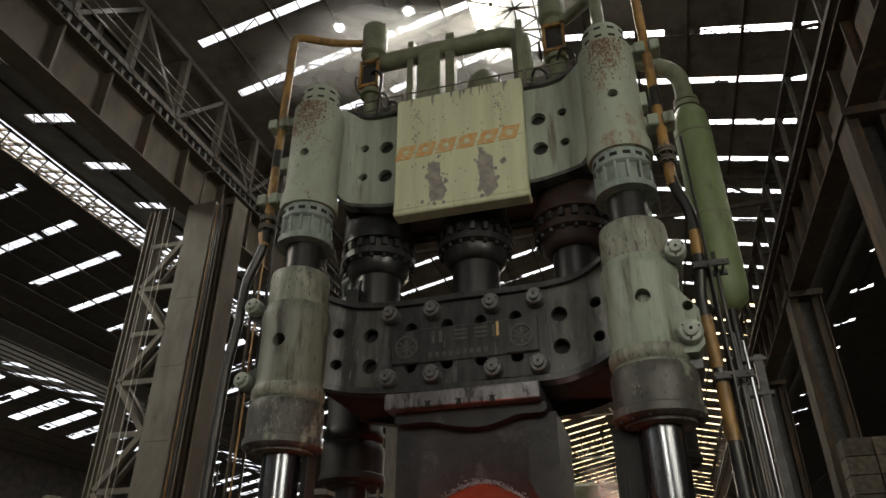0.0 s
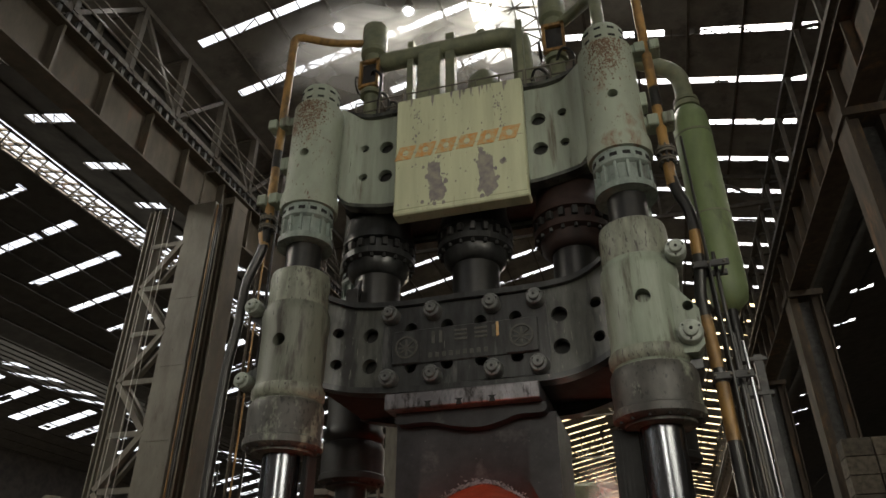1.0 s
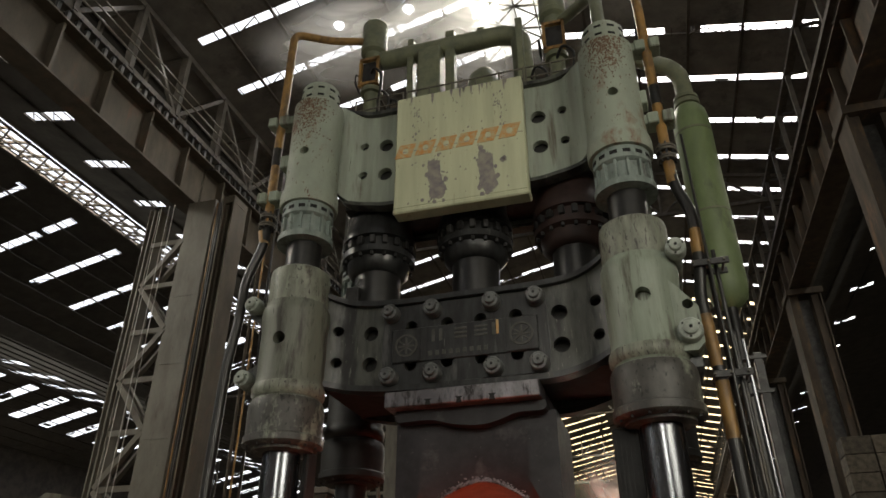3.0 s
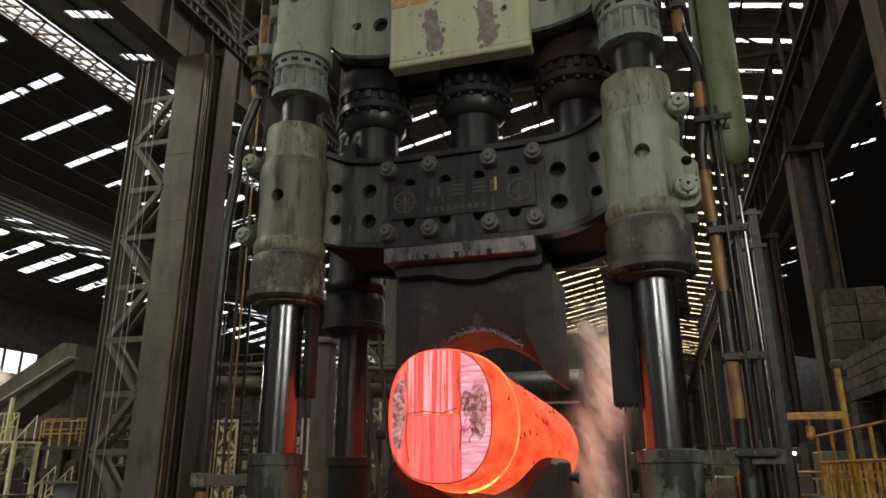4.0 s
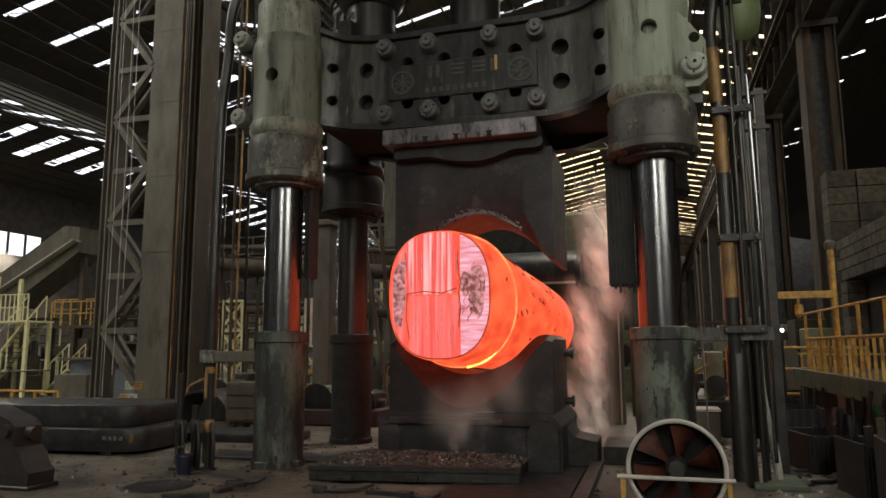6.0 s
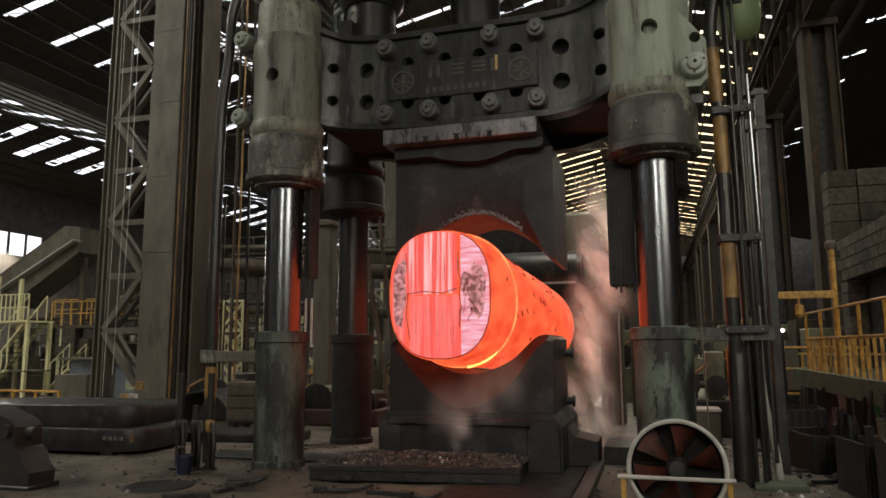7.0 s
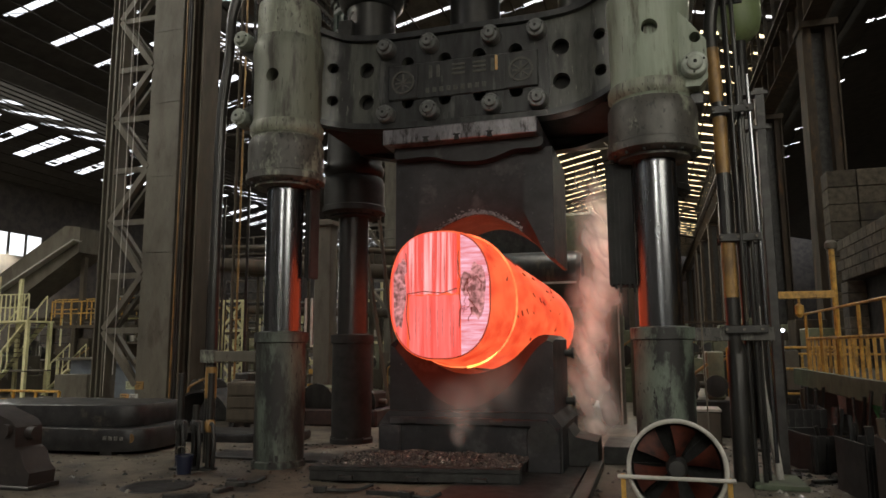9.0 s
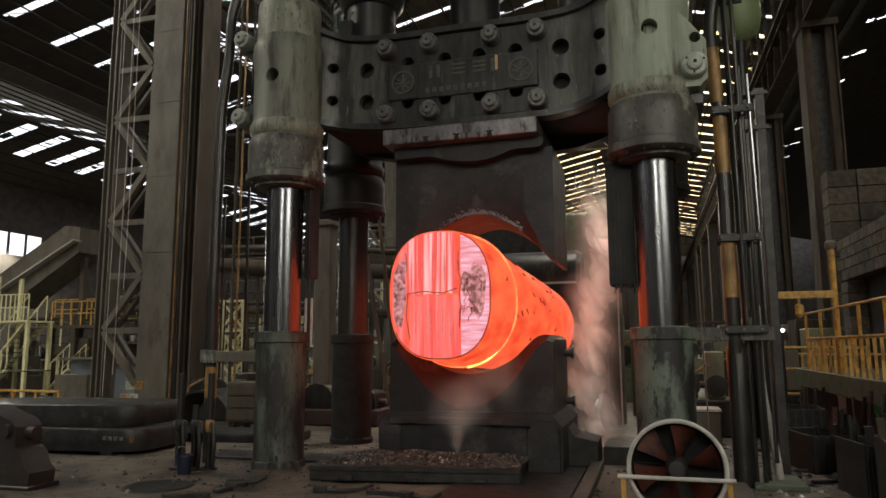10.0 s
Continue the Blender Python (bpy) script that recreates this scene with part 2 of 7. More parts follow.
def bar(bm, p, q, w, h=None):
    """A square bar from p to q."""
    h = h or w
    p, q = Vector(p), Vector(q)
    d = q - p
    m = Matrix.Translation((p + q) / 2) @ d.to_track_quat("Z", "Y").to_matrix().to_4x4()
    return box(bm, -w / 2, w / 2, -h / 2, h / 2, -d.length / 2, d.length / 2, 0, m)


def lathe(bm, prof, x=0, y=0, z=0, n=32, m=None, a0=0.0, a1=360.0):
    """Turns the profile (radius, height) round the vertical through x, y; m turns it elsewhere."""
    full = abs(a1 - a0 - 360) < 1e-6
    k = n if full else n + 1
    rings = []
    mm = (m or Matrix.Identity(4))
    for r, h in prof:
        rings.append([bm.verts.new(mm @ Vector((x + r * math.cos(radians(a0 + (a1 - a0) * i / n)), y + r * math.sin(radians(a0 + (a1 - a0) * i / n)), z + h))) for i in range(k)])
    for a, b in zip(rings, rings[1:]):
        for i in range(n):
            j = (i + 1) % k
            bm.faces.new((a[i], a[j], b[j], b[i]))
    if full and (abs(prof[0][0] - prof[-1][0]) > 1e-6 or abs(prof[0][1] - prof[-1][1]) > 1e-6):
        for ring, r in ((rings[0], prof[0][0]), (rings[-1], prof[-1][0])):
            if r > 1e-4:
                bm.faces.new(ring)
    return bm


def cyl(bm, p, q, r, n=16, r2=None):
    p, q = Vector(p), Vector(q)
    d = q - p
    m = Matrix.Translation(p) @ d.to_track_quat("Z", "Y").to_matrix().to_4x4()
    return lathe(bm, [(r, 0), (r if r2 is None else r2, d.length)], n=n, m=m)


def rounded(pts, bend, steps=6):
    """The polyline pts with its corners rounded."""
    pts = [Vector(p) for p in pts]
    out = [pts[0]]
    for a, b, c in zip(pts, pts[1:], pts[2:]):
        u, v = (a - b), (c - b)
        k = min(bend, u.length * 0.48, v.length * 0.48)
        s, e = b + u.normalized() * k, b + v.normalized() * k
        for i in range(steps + 1):
            t = i / steps
            out.append(s.lerp(b, t).lerp(b.lerp(e, t), t))
    return out + [pts[-1]]


def tube(bm, pts, r, bend=0.0, n=10):
    """A pipe along pts."""
    path = rounded(pts, bend) if bend else [Vector(p) for p in pts]
    side = None
    rings = []
    for i, p in enumerate(path):
        d = (path[min(i + 1, len(path) - 1)] - path[max(i - 1, 0)]).normalized()
        if side is None:
            side = d.orthogonal().normalized()
        side = (side - d * side.dot(d)).normalized()
        up = d.cross(side)
        rings.append([bm.verts.new(p + r * (math.cos(2 * math.pi * j / n) * side + math.sin(2 * math.pi * j / n) * up)) for j in range(n)])
    for a, b in zip(rings, rings[1:]):
        for j in range(n):
            bm.faces.new((a[j], a[(j + 1) % n], b[(j + 1) % n], b[j]))
    bm.faces.new(rings[0])
    bm.faces.new(rings[-1])
    return bm


def slab(bm, outline, holes=(), y0=0.0, y1=0.1, bendy=None):
    """An upright plate: its outline (x, z) with round holes (x, z, rx, rz), from y0 to y1. bendy(x) moves it in y."""
    loops = [outline] + [[(hx + rx * math.cos(2 * math.pi * i / 20), hz + rz * math.sin(2 * math.pi * i / 20)) for i in range(20)] for hx, hz, rx, rz in holes]
    edges = []
    for loop in loops:
        vs = [bm.verts.new((x, y0, z)) for x, z in loop]
        edges += [bm.edges.new((vs[i], vs[(i + 1) % len(vs)])) for i in range(len(vs))]
    faces = [f for f in bmesh.ops.triangle_fill(bm, use_beauty=True, use_dissolve=False, edges=edges)["geom"] if isinstance(f, bmesh.types.BMFace)]
    ex = bmesh.ops.extrude_face_region(bm, geom=faces)["geom"]
    verts = [v for v in ex if isinstance(v, bmesh.types.BMVert)]
    bmesh.ops.translate(bm, vec=(0, y1 - y0, 0), verts=verts)
    if bendy:
        for v in bm.verts:
            v.co.y += bendy(v.co.x)
    return bm


def curve_line(pts, steps=8):
    """A smooth line through (x, z) points."""
    out = []
    n = len(pts)
    for i in range(n - 1):
        p0, p1, p2, p3 = pts[max(i - 1, 0)], pts[i], pts[i + 1], pts[min(i + 2, n - 1)]
        for s in range(steps):
            t = s / steps
            out.append(tuple(0.5 * (2 * b + (c - a) * t + (2 * a - 5 * b + 4 * c - d) * t * t + (3 * b - a - 3 * c + d) * t ** 3) for a, b, c, d in zip(p0, p1, p2, p3)))
    return out + [pts[-1]]


def drill(ob, cutters):
    """Cuts round holes (from, to, radius) into a finished part for good."""
    bm = B()
    for p, q, r in cutters:
        cyl(bm, p, q, r, 24)
    bmesh.ops.recalc_face_normals(bm, faces=bm.faces[:])
    me = bpy.data.meshes.new("cutter")
    bm.to_mesh(me)
    bm.free()
    tool = new("cutter", me)
    mod = ob.modifiers.new("holes", "BOOLEAN")
    mod.operation, mod.object, mod.solver = "DIFFERENCE", tool, "EXACT"
    done = bpy.data.meshes.new_from_object(ob.evaluated_get(bpy.context.evaluated_depsgraph_get()))
    ob.modifiers.remove(mod)
    bpy.data.objects.remove(tool)
    ob.data = done
    done.polygons.foreach_set("use_smooth", [True] * len(done.polygons))
    done.set_sharp_from_angle(angle=radians(35))


# ---------------------------------------------------------------- hall
PITCH = 0.22
STRIPS = [3.7 + 2.6 * k for k in range(-14, 52)]


def roof_panel(x0, z0, x1, z1, y0, y1, name, parent, mat):
    bm = B()
    for x, z in ((x0, z0), (x1, z1)):
        for y in (y0, y1):
            for dz in (0, 0.025):
                bm.verts.new((x, y, z + dz))
    v = list(bm.verts)
    for f in ((0, 2, 6, 4), (1, 5, 7, 3), (0, 1, 3, 2), (4, 6, 7, 5), (0, 4, 5, 1), (2, 3, 7, 6)):
        bm.faces.new([v[i] for i in f])
    return part(name, bm, mat, parent, flat=True)


def gable_roof(name, ridge_x, ridge_z, half, strips, gap, label, cut=(1.0, 10.4), other=None, ridge_light=None, vent=None, far_dark=0.0, sheet=ROOF_SHEET, near=30):
    """Two slopes of sheet with open daylight slits across them, closed at the ridge and along the eaves."""
    roof = thing(name, label, "roof", kind="structure")
    for s in (-1, 1):
        def P(d):
            return ridge_x + s * d, ridge_z - PITCH * d
        a, b = cut
        if s > 0 and other:
            strips, (a, b) = other
        solid = [(0, a), (b, half)]
        if s > 0 and ridge_light:
            lo, hi = ridge_light
            solid = [(0, lo), (hi, a), (b, half)]
            bm = B()
            y, n = strips[0], 0
            while y < strips[-1]:
                for dd, de in ((lo, hi), (hi, lo)):
                    (xa, za), (xb, zb) = P(dd), P(de)
                    bar(bm, (xa, y, za - 0.2), (xb, y + 1.1, zb - 0.2), 0.07)
                (xa, za), (xb, zb) = P(lo), P(hi)
                bar(bm, (xa, y, za - 0.1), (xb, y, zb - 0.1), 0.10)
                y += 1.1
            for f in (0.0, 0.33, 0.66, 1.0):
                x, z = P(lo + (hi - lo) * f)
                bar(bm, (x, strips[0], z - 0.15), (x, strips[-1], z - 0.15), 0.09)
            part("glazing_lattice", bm, STEEL_BROWN, roof, flat=True)
        for d0, d1 in solid:
            spans = [(strips[0] - 2.6, strips[-1] + 2.6)]
            if vent and d0 == 0:
                spans = [(spans[0][0], vent[0]), (vent[1], spans[0][1])]
            for ya, yb in spans:
                roof_panel(*P(d0), *P(d1), ya, yb, "roof_sheet", roof, sheet)
        for y0, y1 in zip([strips[0] - 2.6] + strips, strips + [strips[-1] + 2.6]):
            roof_panel(*P(a), *P(b), y0 + (gap if y0 < 30 else gap * 1.5) / 2, y1 - (gap if y1 < 30 else gap * 1.5) / 2, "roof_sheet", roof, sheet)
        # odd sheets of patching and dirt that close a slit in places
        bm = B()
        rnd = random.Random(int(ridge_x * 10) + s)
        for y in strips:
            for _ in range(rnd.choice((1, 2, 3, 4)) if y < near else rnd.choice((5, 7, 9))):
                d0 = rnd.uniform(a, b - 0.3)
                d1 = min(b, d0 + rnd.choice((0.12, 0.2, 0.3, 0.5, 1.2)))
                (xa, za), (xb, zb) = P(d0), P(d1)
                w = gap * rnd.choice((0.35, 0.6, 1.1))
                off = rnd.choice((-1, 1)) * (gap * 1.1 - w) / 2
                vs = [bm.verts.new(c) for c in ((xa, y + off - w / 2, za + 0.04), (xb, y + off - w / 2, zb + 0.04), (xb, y + off + w / 2, zb + 0.04), (xa, y + off + w / 2, za + 0.04))]
                bm.faces.new(vs)
            if far_dark and y > near + 6 and rnd.random() < far_dark:
                (xa, za), (xb, zb) = P(a), P(b)
                f = rnd.uniform(0.25, 0.6)
                xm, zm = xa + (xb - xa) * f, za + (zb - za) * f
                vs = [bm.verts.new(c) for c in ((xa, y - gap, za + 0.05), (xm, y - gap, zm + 0.05), (xm, y + gap, zm + 0.05), (xa, y + gap, za + 0.05))]
                bm.faces.new(vs)
        part("patch_sheet", bm, sheet, roof, flat=True)
        # lattice purlins that show as ticks and zigzags against the near slits
        bm = B()
        for y in [v for v in strips if v < 30]:
            d, up, step = a, True, rnd.choice((0.55, 0.75, 1.1))
            while d < b:
                (xa, za), (xb, zb) = P(d), P(min(b, d + step))
                bar(bm, (xa, y - gap * 0.6, za - 0.06), (xa, y + gap * 0.6, za - 0.06), 0.035)
                if rnd.random() < 0.45:
                    bar(bm, (xa, y + (gap if up else -gap) * 0.55, za - 0.08), (xb, y - (gap if up else -gap) * 0.55, zb - 0.08), 0.035)
                d += step
                up = not up
        part("purlin_lattice", bm, STEEL_BROWN, roof, flat=True)
        bm = B()
        d = a + 0.9
        while d < half:
            x, z = P(d)
            box(bm, x - 0.05, x + 0.05, strips[0] - 2.6, strips[-1] + 2.6, z - 0.09, z - 0.01)
            d += 1.75
        # purlins of the side bays take the shade-darkened sheet colour too
        part("purlin", bm, sheet if sheet is ROOF_SHADED else TRUSS_DARK, roof, flat=True)["kind"] = "stuff"
    return roof


gable_roof("roof_main", 0.0, 22.0, 12.6, STRIPS, 0.33, "sooty pitched roof with narrow daylight slits", vent=(6.0, 9.6), cut=(1.5, 10.4), other=(STRIPS, (1.5, 9.95)), near=75)
gable_roof("roof_west", -25.0, 22.0, 12.4, [11.2 + 3.6 * k for k in range(-9, 31)], 0.54, "sooty roof of the next bay, shade in its colour, with daylight slits", (1.0, 7.2), ([2.9 + 3.5 * k for k in range(-7, 33)], (4.3, 7.0)), (0.6, 2.6), far_dark=0.45, sheet=ROOF_SHADED)
gable_roof("roof_far_west", -49.8, 22.0, 12.4, [18.7 + 3.8 * k for k in range(-12, 30)], 0.8, "sooty roof of the outer bay, shade in its colour, with daylight slits", (0.6, 6.4), far_dark=0.2, sheet=ROOF_SHADED, near=46)

floor = part("floor", box(B(), -75, 45, -40, 150, -0.4, 0.0), FLOOR_DIRT, flat=True)
tagged(floor, "oily brown concrete floor strewn with scale", "floor", kind="structure")


def roof_truss(y, x0, x1, ridge_x, mat=TRUSS_DARK):
    truss = thing("roof_truss", "dark riveted roof truss under the sheeting", "roof truss", "roof trusses", "structure", (ridge_x, y, 18.6))
    bm = B()
    n = 10
    top = lambda x: 21.75 - PITCH * abs(x - ridge_x)
    xs = [x0 + (x1 - x0) * i / n for i in range(n + 1)]
    for a, b in zip(xs, xs[1:]):
        bar(bm, (a, y, top(a)), (b, y, top(b)), 0.16)
        bar(bm, (a, y, 18.5), (b, y, 18.5), 0.16)
    part("chord", bm, mat, truss, flat=True)
    bm = B()
    for i, x in enumerate(xs):
        bar(bm, (x, y, 18.5), (x, y, top(x)), 0.10)
        if i < n:
            bar(bm, (x, y, 18.5 if i % 2 else top(x)), (xs[i + 1], y, top(xs[i + 1]) if i % 2 else 18.5), 0.09)
    part("bracing", bm, mat, truss, flat=True)


for y in (-6.0, 17.8, 33.4, 49.0, 64.6, 80.2, 95.8, 111.4):
    roof_truss(y, -11.2, 11.2, 0.0)
for y in (36.0, 55.0):
    roof_truss(y, -36.5, -13.4, -25.0)


# Crane girders with their rails, walkway trusses and columns.
def crane_girder(x, y0, y1, z0, z1, mat=None):
    mat = mat or STEEL_BROWN
    g = thing("crane_girder", "dusty brown plate girder of the overhead crane track", "girder", "crane girders", "structure", (x, y0, z0))
    part("web", box(B(), x - 0.03, x + 0.03, y0, y1, z0 + 0.05, z1 - 0.05), mat, g)
    part("flange", box(B(), x - 0.38, x + 0.38, y0, y1, z0, z0 + 0.06), mat, g)
    part("flange", box(B(), x - 0.42, x + 0.42, y0, y1, z1 - 0.06, z1), mat, g)
    part("rail", box(B(), x - 0.06, x + 0.06, y0, y1, z1, z1 + 0.16), PIPE_DARK, g)
    bm = B()
    y = max(y0, -6.0) + 0.2
    while y < min(y1, 40.0):
        box(bm, x + 0.30, x + 0.40, y - 0.06, y + 0.06, z1 + 0.02, z1 + 0.42)
        box(bm, x + 0.22, x + 0.48, y - 0.03, y + 0.03, z1 + 0.28, z1 + 0.36)
        y += 0.36
    part("conductor_insulator", bm, BLACK_STEEL, g, flat=True)["kind"] = "stuff"
    part("conductor_bar", box(B(), x + 0.33, x + 0.37, y0, y1, z1 + 0.42, z1 + 0.47), PIPE_DARK, g)
    y = y0 + 0.8
    while y < y1:
        part("stiffener", box(B(), x - 0.30, x + 0.30, y - 0.04, y + 0.04, z0 + 0.06, z1 - 0.06), mat, g)
        y += 1.9


def walkway_truss(x, y0, y1, z0, z1):
    g = thing("walkway_truss", "dark lattice truss with a walkway above the crane track", "truss", "walkway trusses", "structure", (x, y0, z0))
    bm = B()
    for z in (z0, z1):
        bar(bm, (x, y0, z), (x, y1, z), 0.20)
        bar(bm, (x - 1.6, y0, z), (x - 1.6, y1, z), 0.18)
    part("chord", bm, TRUSS_DARK, g, flat=True)
    bm = B()
    y, up = y0, True
    while y < y1 - 1:
        bar(bm, (x, y, z0), (x, y, z1), 0.26, 0.18)
        bar(bm, (x, y, z0 if up else z1), (x, y + 2.3, z1 if up else z0), 0.13)
        bar(bm, (x - 1.6, y, z0), (x - 1.6, y, z1), 0.14)
        bar(bm, (x, y, z0), (x - 1.6, y, z0), 0.10)
        bar(bm, (x, y, z1), (x - 1.6, y, z1), 0.10)
        y += 2.3
        up = not up
    part("bracing", bm, TRUSS_DARK, g, flat=True)
    for dz in (0.35, 0.7, 1.05):
        part("handrail", tube(B(), [(x + 0.25, y0, z0 + dz), (x + 0.25, y1, z0 + dz)], 0.028, n=6), STEEL_GREY, g)


crane_girder(-11.3, -30, 6.3, 14.5, 16.35)
crane_girder(-11.3, 6.4, 22, 14.5, 16.35)
crane_girder(-11.3, 22.1, 120, 14.5, 16.35)
crane_girder(9.3, -30, 18.4, 14.3, 16.2, RUSTY_STEEL)
crane_girder(9.3, 18.5, 42.0, 14.3, 16.2, RUSTY_STEEL)
crane_girder(9.3, 42.1, 135, 14.3, 16.2, RUSTY_STEEL)
walkway_truss(-10.95, -23.7, 60, 16.75, 19.35)
walkway_truss(10.6, -24, 85, 16.9, 19.2)


def lattice_column(x, y, top, gap=1.85, mat=STEEL_GREY):
    c = thing("lattice_column", "grey built-up steel column with crossed lacing", "column", "hall columns", "structure", (x, y, 0))
    main = part("leg", box(B(), x - 0.52, x + 0.52, y - 0.28, y + 0.28, 0, top, 0.015), mat, c)
    for z in (2.2, 4.4, 6.6, 8.8, 11.0):
        part("splice_plate", box(B(), x - 0.50, x + 0.50, y - 0.295, y - 0.282, z, z + 0.35), mat, main)
    leg = part("leg", box(B(), x - gap - 0.03, x - gap + 0.03, y - 0.26, y + 0.26, 0, top), mat, c)
    for s in (-1, 1):
        part("leg_flange", box(B(), x - gap + s * 0.17 - 0.02, x - gap + s * 0.17 + 0.02, y - 0.27, y + 0.27, 0, top - 0.004), mat, leg)
    for cx, w in ((x, 0.8), (x - gap, 0.4)):
        part("base_plate", box(B(), cx - w, cx + w, y - 0.5, y + 0.5, 0, 0.06), mat, c)
    z, up = 0.7, True
    while z < top - 1.6:
        a, b = (x - 0.50, x - gap + 0.15) if up else (x - gap + 0.15, x - 0.50)
        for s in (-0.22, 0.22):
            part("lacing", bar(B(), (a, y + s, z), (b, y + s, z + 1.5), 0.17, 0.17 if s < 0 else 0.08), mat, c, flat=True)
        part("batten", box(B(), x - gap + 0.15, x - 0.50, y - 0.26, y - 0.18, z + 1.44, z + 1.60), mat, c)
        z += 1.55
        up = not up
    return c


lattice_column(-10.62, 6.0, 14.5)
lattice_column(-10.62, 25.0, 14.5)
lattice_column(-10.62, 44.0, 14.5)
lattice_column(-36.5, 20.0, 18.0)
lattice_column(-36.5, 40.0, 18.0)


def box_column(x, y, top, w, d, mat=STEEL_BROWN):
    c = thing("box_column", "brown dusty box column of the hall", "column", "hall columns", "structure", (x, y, 0))
    for s in (-1, 1):
        part("shaft", box(B(), *sorted((x + s * w * 0.46, x + s * w * 0.22)), y - d / 2, y + d / 2, 0, top), mat, c)
    part("diaphragm", box(B(), x - w * 0.22, x + w * 0.22, y + d * 0.1, y + d * 0.2, 0, top - 0.01), BLACK_STEEL, c)
    for s in (-1, 1):
        part("flange", box(B(), x + s * w / 2 - 0.03, x + s * w / 2 + 0.03, y - d / 2 - 0.14, y + d / 2 + 0.14, 0, top - 0.004), mat, c)
    part("cap", box(B(), x - w * 0.6, x + w * 0.6, y - d * 0.8, y + d * 0.8, top, top + 0.25), mat, c)


for y in (6.9, 18.7, 30.5, 42.3, 54.1, 65.9, 77.7, 89.5, 113.0):
    box_column(9.45, y, 14.04, 1.15, 0.8, RUSTY_STEEL)
box_column(-9.58, 6.1, 14.25, 0.34, 0.5)
for k in range(3):
    x = -9.98 + 0.07 * k
    cable = part("column_cable", tube(B(), [(x, 5.7, 0), (x, 5.72, 7), (x, 5.7, 14.3)], 0.025, n=6), PIPE_YELLOW if k == 0 else PIPE_DARK)
    tagged(cable, "cable running down beside the hall column", "cable", "column cables")


def wall(name, x0, x1, y0, y1, z0, z1, label, mat=WALL_SHEET):
    ob = part(name, box(B(), x0, x1, y0, y1, z0, z1), mat, flat=True)
    return tagged(ob, label, "wall", kind="structure")


# Walls round the halls; the gable behind the camera has wide high windows, the far west wall a low band of light.
# the opening in the unseen east wall is made up for the side fill lamp
for ya, yb, za, zb in ((-36, -18, 0, 18.9), (-18, -10, 0, 6), (-18, -10, 12, 18.9), (-10, 3, 0, 18.9)):
    wall("wall_east", 12.9, 13.2, ya, yb, za, zb, "dark sooty sheet wall round an opening added for the side fill")
wall("wall_east_far", 37.2, 37.5, -36, 141, 0, 24, "dark sooty sheet wall of the outer bay")
gable_roof("roof_east", 24.9, 22.0, 12.4, [6.0 + 5.2 * k for k in range(-6, 24)], 0.30, "dark roof of the east bay with a few slits", (8.4, 9.7), sheet=ROOF_SHADED)
wall("wall_north", -62.5, 37.5, 141, 141.4, 0, 24, "far sooty end wall")
for a, b, c, d in ((-62.5, 2.0, 0, 24), (2.0, 6.0, 0, 8), (2.0, 6.0, 18, 24), (6.0, 37.5, 0, 24)):
    wall("wall_south", a, b, -36.4, -36, c, d, "sooty end wall round a wide high window")
for ya, yb, za, zb in ((-36, 38, 0, 20), (38, 51, 0, 11.7), (38, 51, 14.1, 20), (51, 77, 0, 20), (77, 85, 0, 9.3), (77, 85, 11.1, 20), (85, 141, 0, 20)):
    wall("wall_west", -62.5, -62.2, ya, yb, za, zb, "sooty outer wall round high windows")
for ya, yb, za, zb in ((38, 51, 11.7, 14.1), (77, 85, 9.3, 11.1)):
    w = thing("window_west", "tall bright window with steel mullions", "window", kind="structure", at=(-62.3, ya, za))
    n = round((yb - ya) / 2.2)
    for k in range(n + 1):
        y = ya + (yb - ya) * k / n
        part("mullion", box(B(), -62.4, -62.25, y - 0.12, y + 0.12, za, zb), TRUSS_DARK, w)

# Yellowed glazing laid in the far slits of the main roof.
GLAZING = bpy.data.materials.new("yellowed_glazing")
GLAZING.use_nodes = True
nt = GLAZING.node_tree
nt.nodes.remove(nt.nodes["Principled BSDF"])
pane = nt.nodes.new("ShaderNodeBsdfTransparent")
pane.inputs["Color"].default_value = (1.0, 0.86, 0.62, 1)
nt.links.new(pane.outputs[0], nt.nodes["Material Output"].inputs["Surface"])
glazing = thing("roof_glazing", "yellowed glazing strips in the far roof slits", "glazing", kind="structure", at=(0, 32, 21))
for y in [v for v in STRIPS if v > 30]:
    for sgn in (-1, 1):
        roof_panel(sgn * 1.5, 22.03 - PITCH * 1.5, sgn * 10.4, 22.03 - PITCH * 10.4, y - 0.36, y + 0.36, "pane", glazing, GLAZING)

# open lattice of the roof ventilator, seen against the sky
vent = thing("roof_ventilator", "pale open lattice of the ridge ventilator", "ventilator", kind="structure", at=(0, 7.3, 22))
for y in (6.1, 7.2, 8.3, 9.5):
    for sgn in (-1, 1):
        part("vent_rib", bar(B(), (sgn * 1.5, y, 21.62), (0.0, y, 21.95), 0.07), STEEL_GREY, vent, flat=True)
        part("vent_rib", bar(B(), (sgn * 1.5, y, 21.62), (0.0, min(y + 1.1, 9.5), 21.95), 0.05), STEEL_GREY, vent, flat=True)
        part("vent_rib", bar(B(), (sgn * 1.5, min(y + 1.1, 9.5), 21.62), (0.0, y, 21.95), 0.05), STEEL_GREY, vent, flat=True)
for x, z in ((-0.75, 21.77), (0.75, 21.77), (0.0, 21.93)):
    part("vent_bar", bar(B(), (x, 6.0, z), (x, 9.6, z), 0.06), STEEL_GREY, vent, flat=True)
# translucent sheet over the vent; its cloudy tint imitates smoke haze
MILKY = bpy.data.materials.new("hazed_vent_sheet")
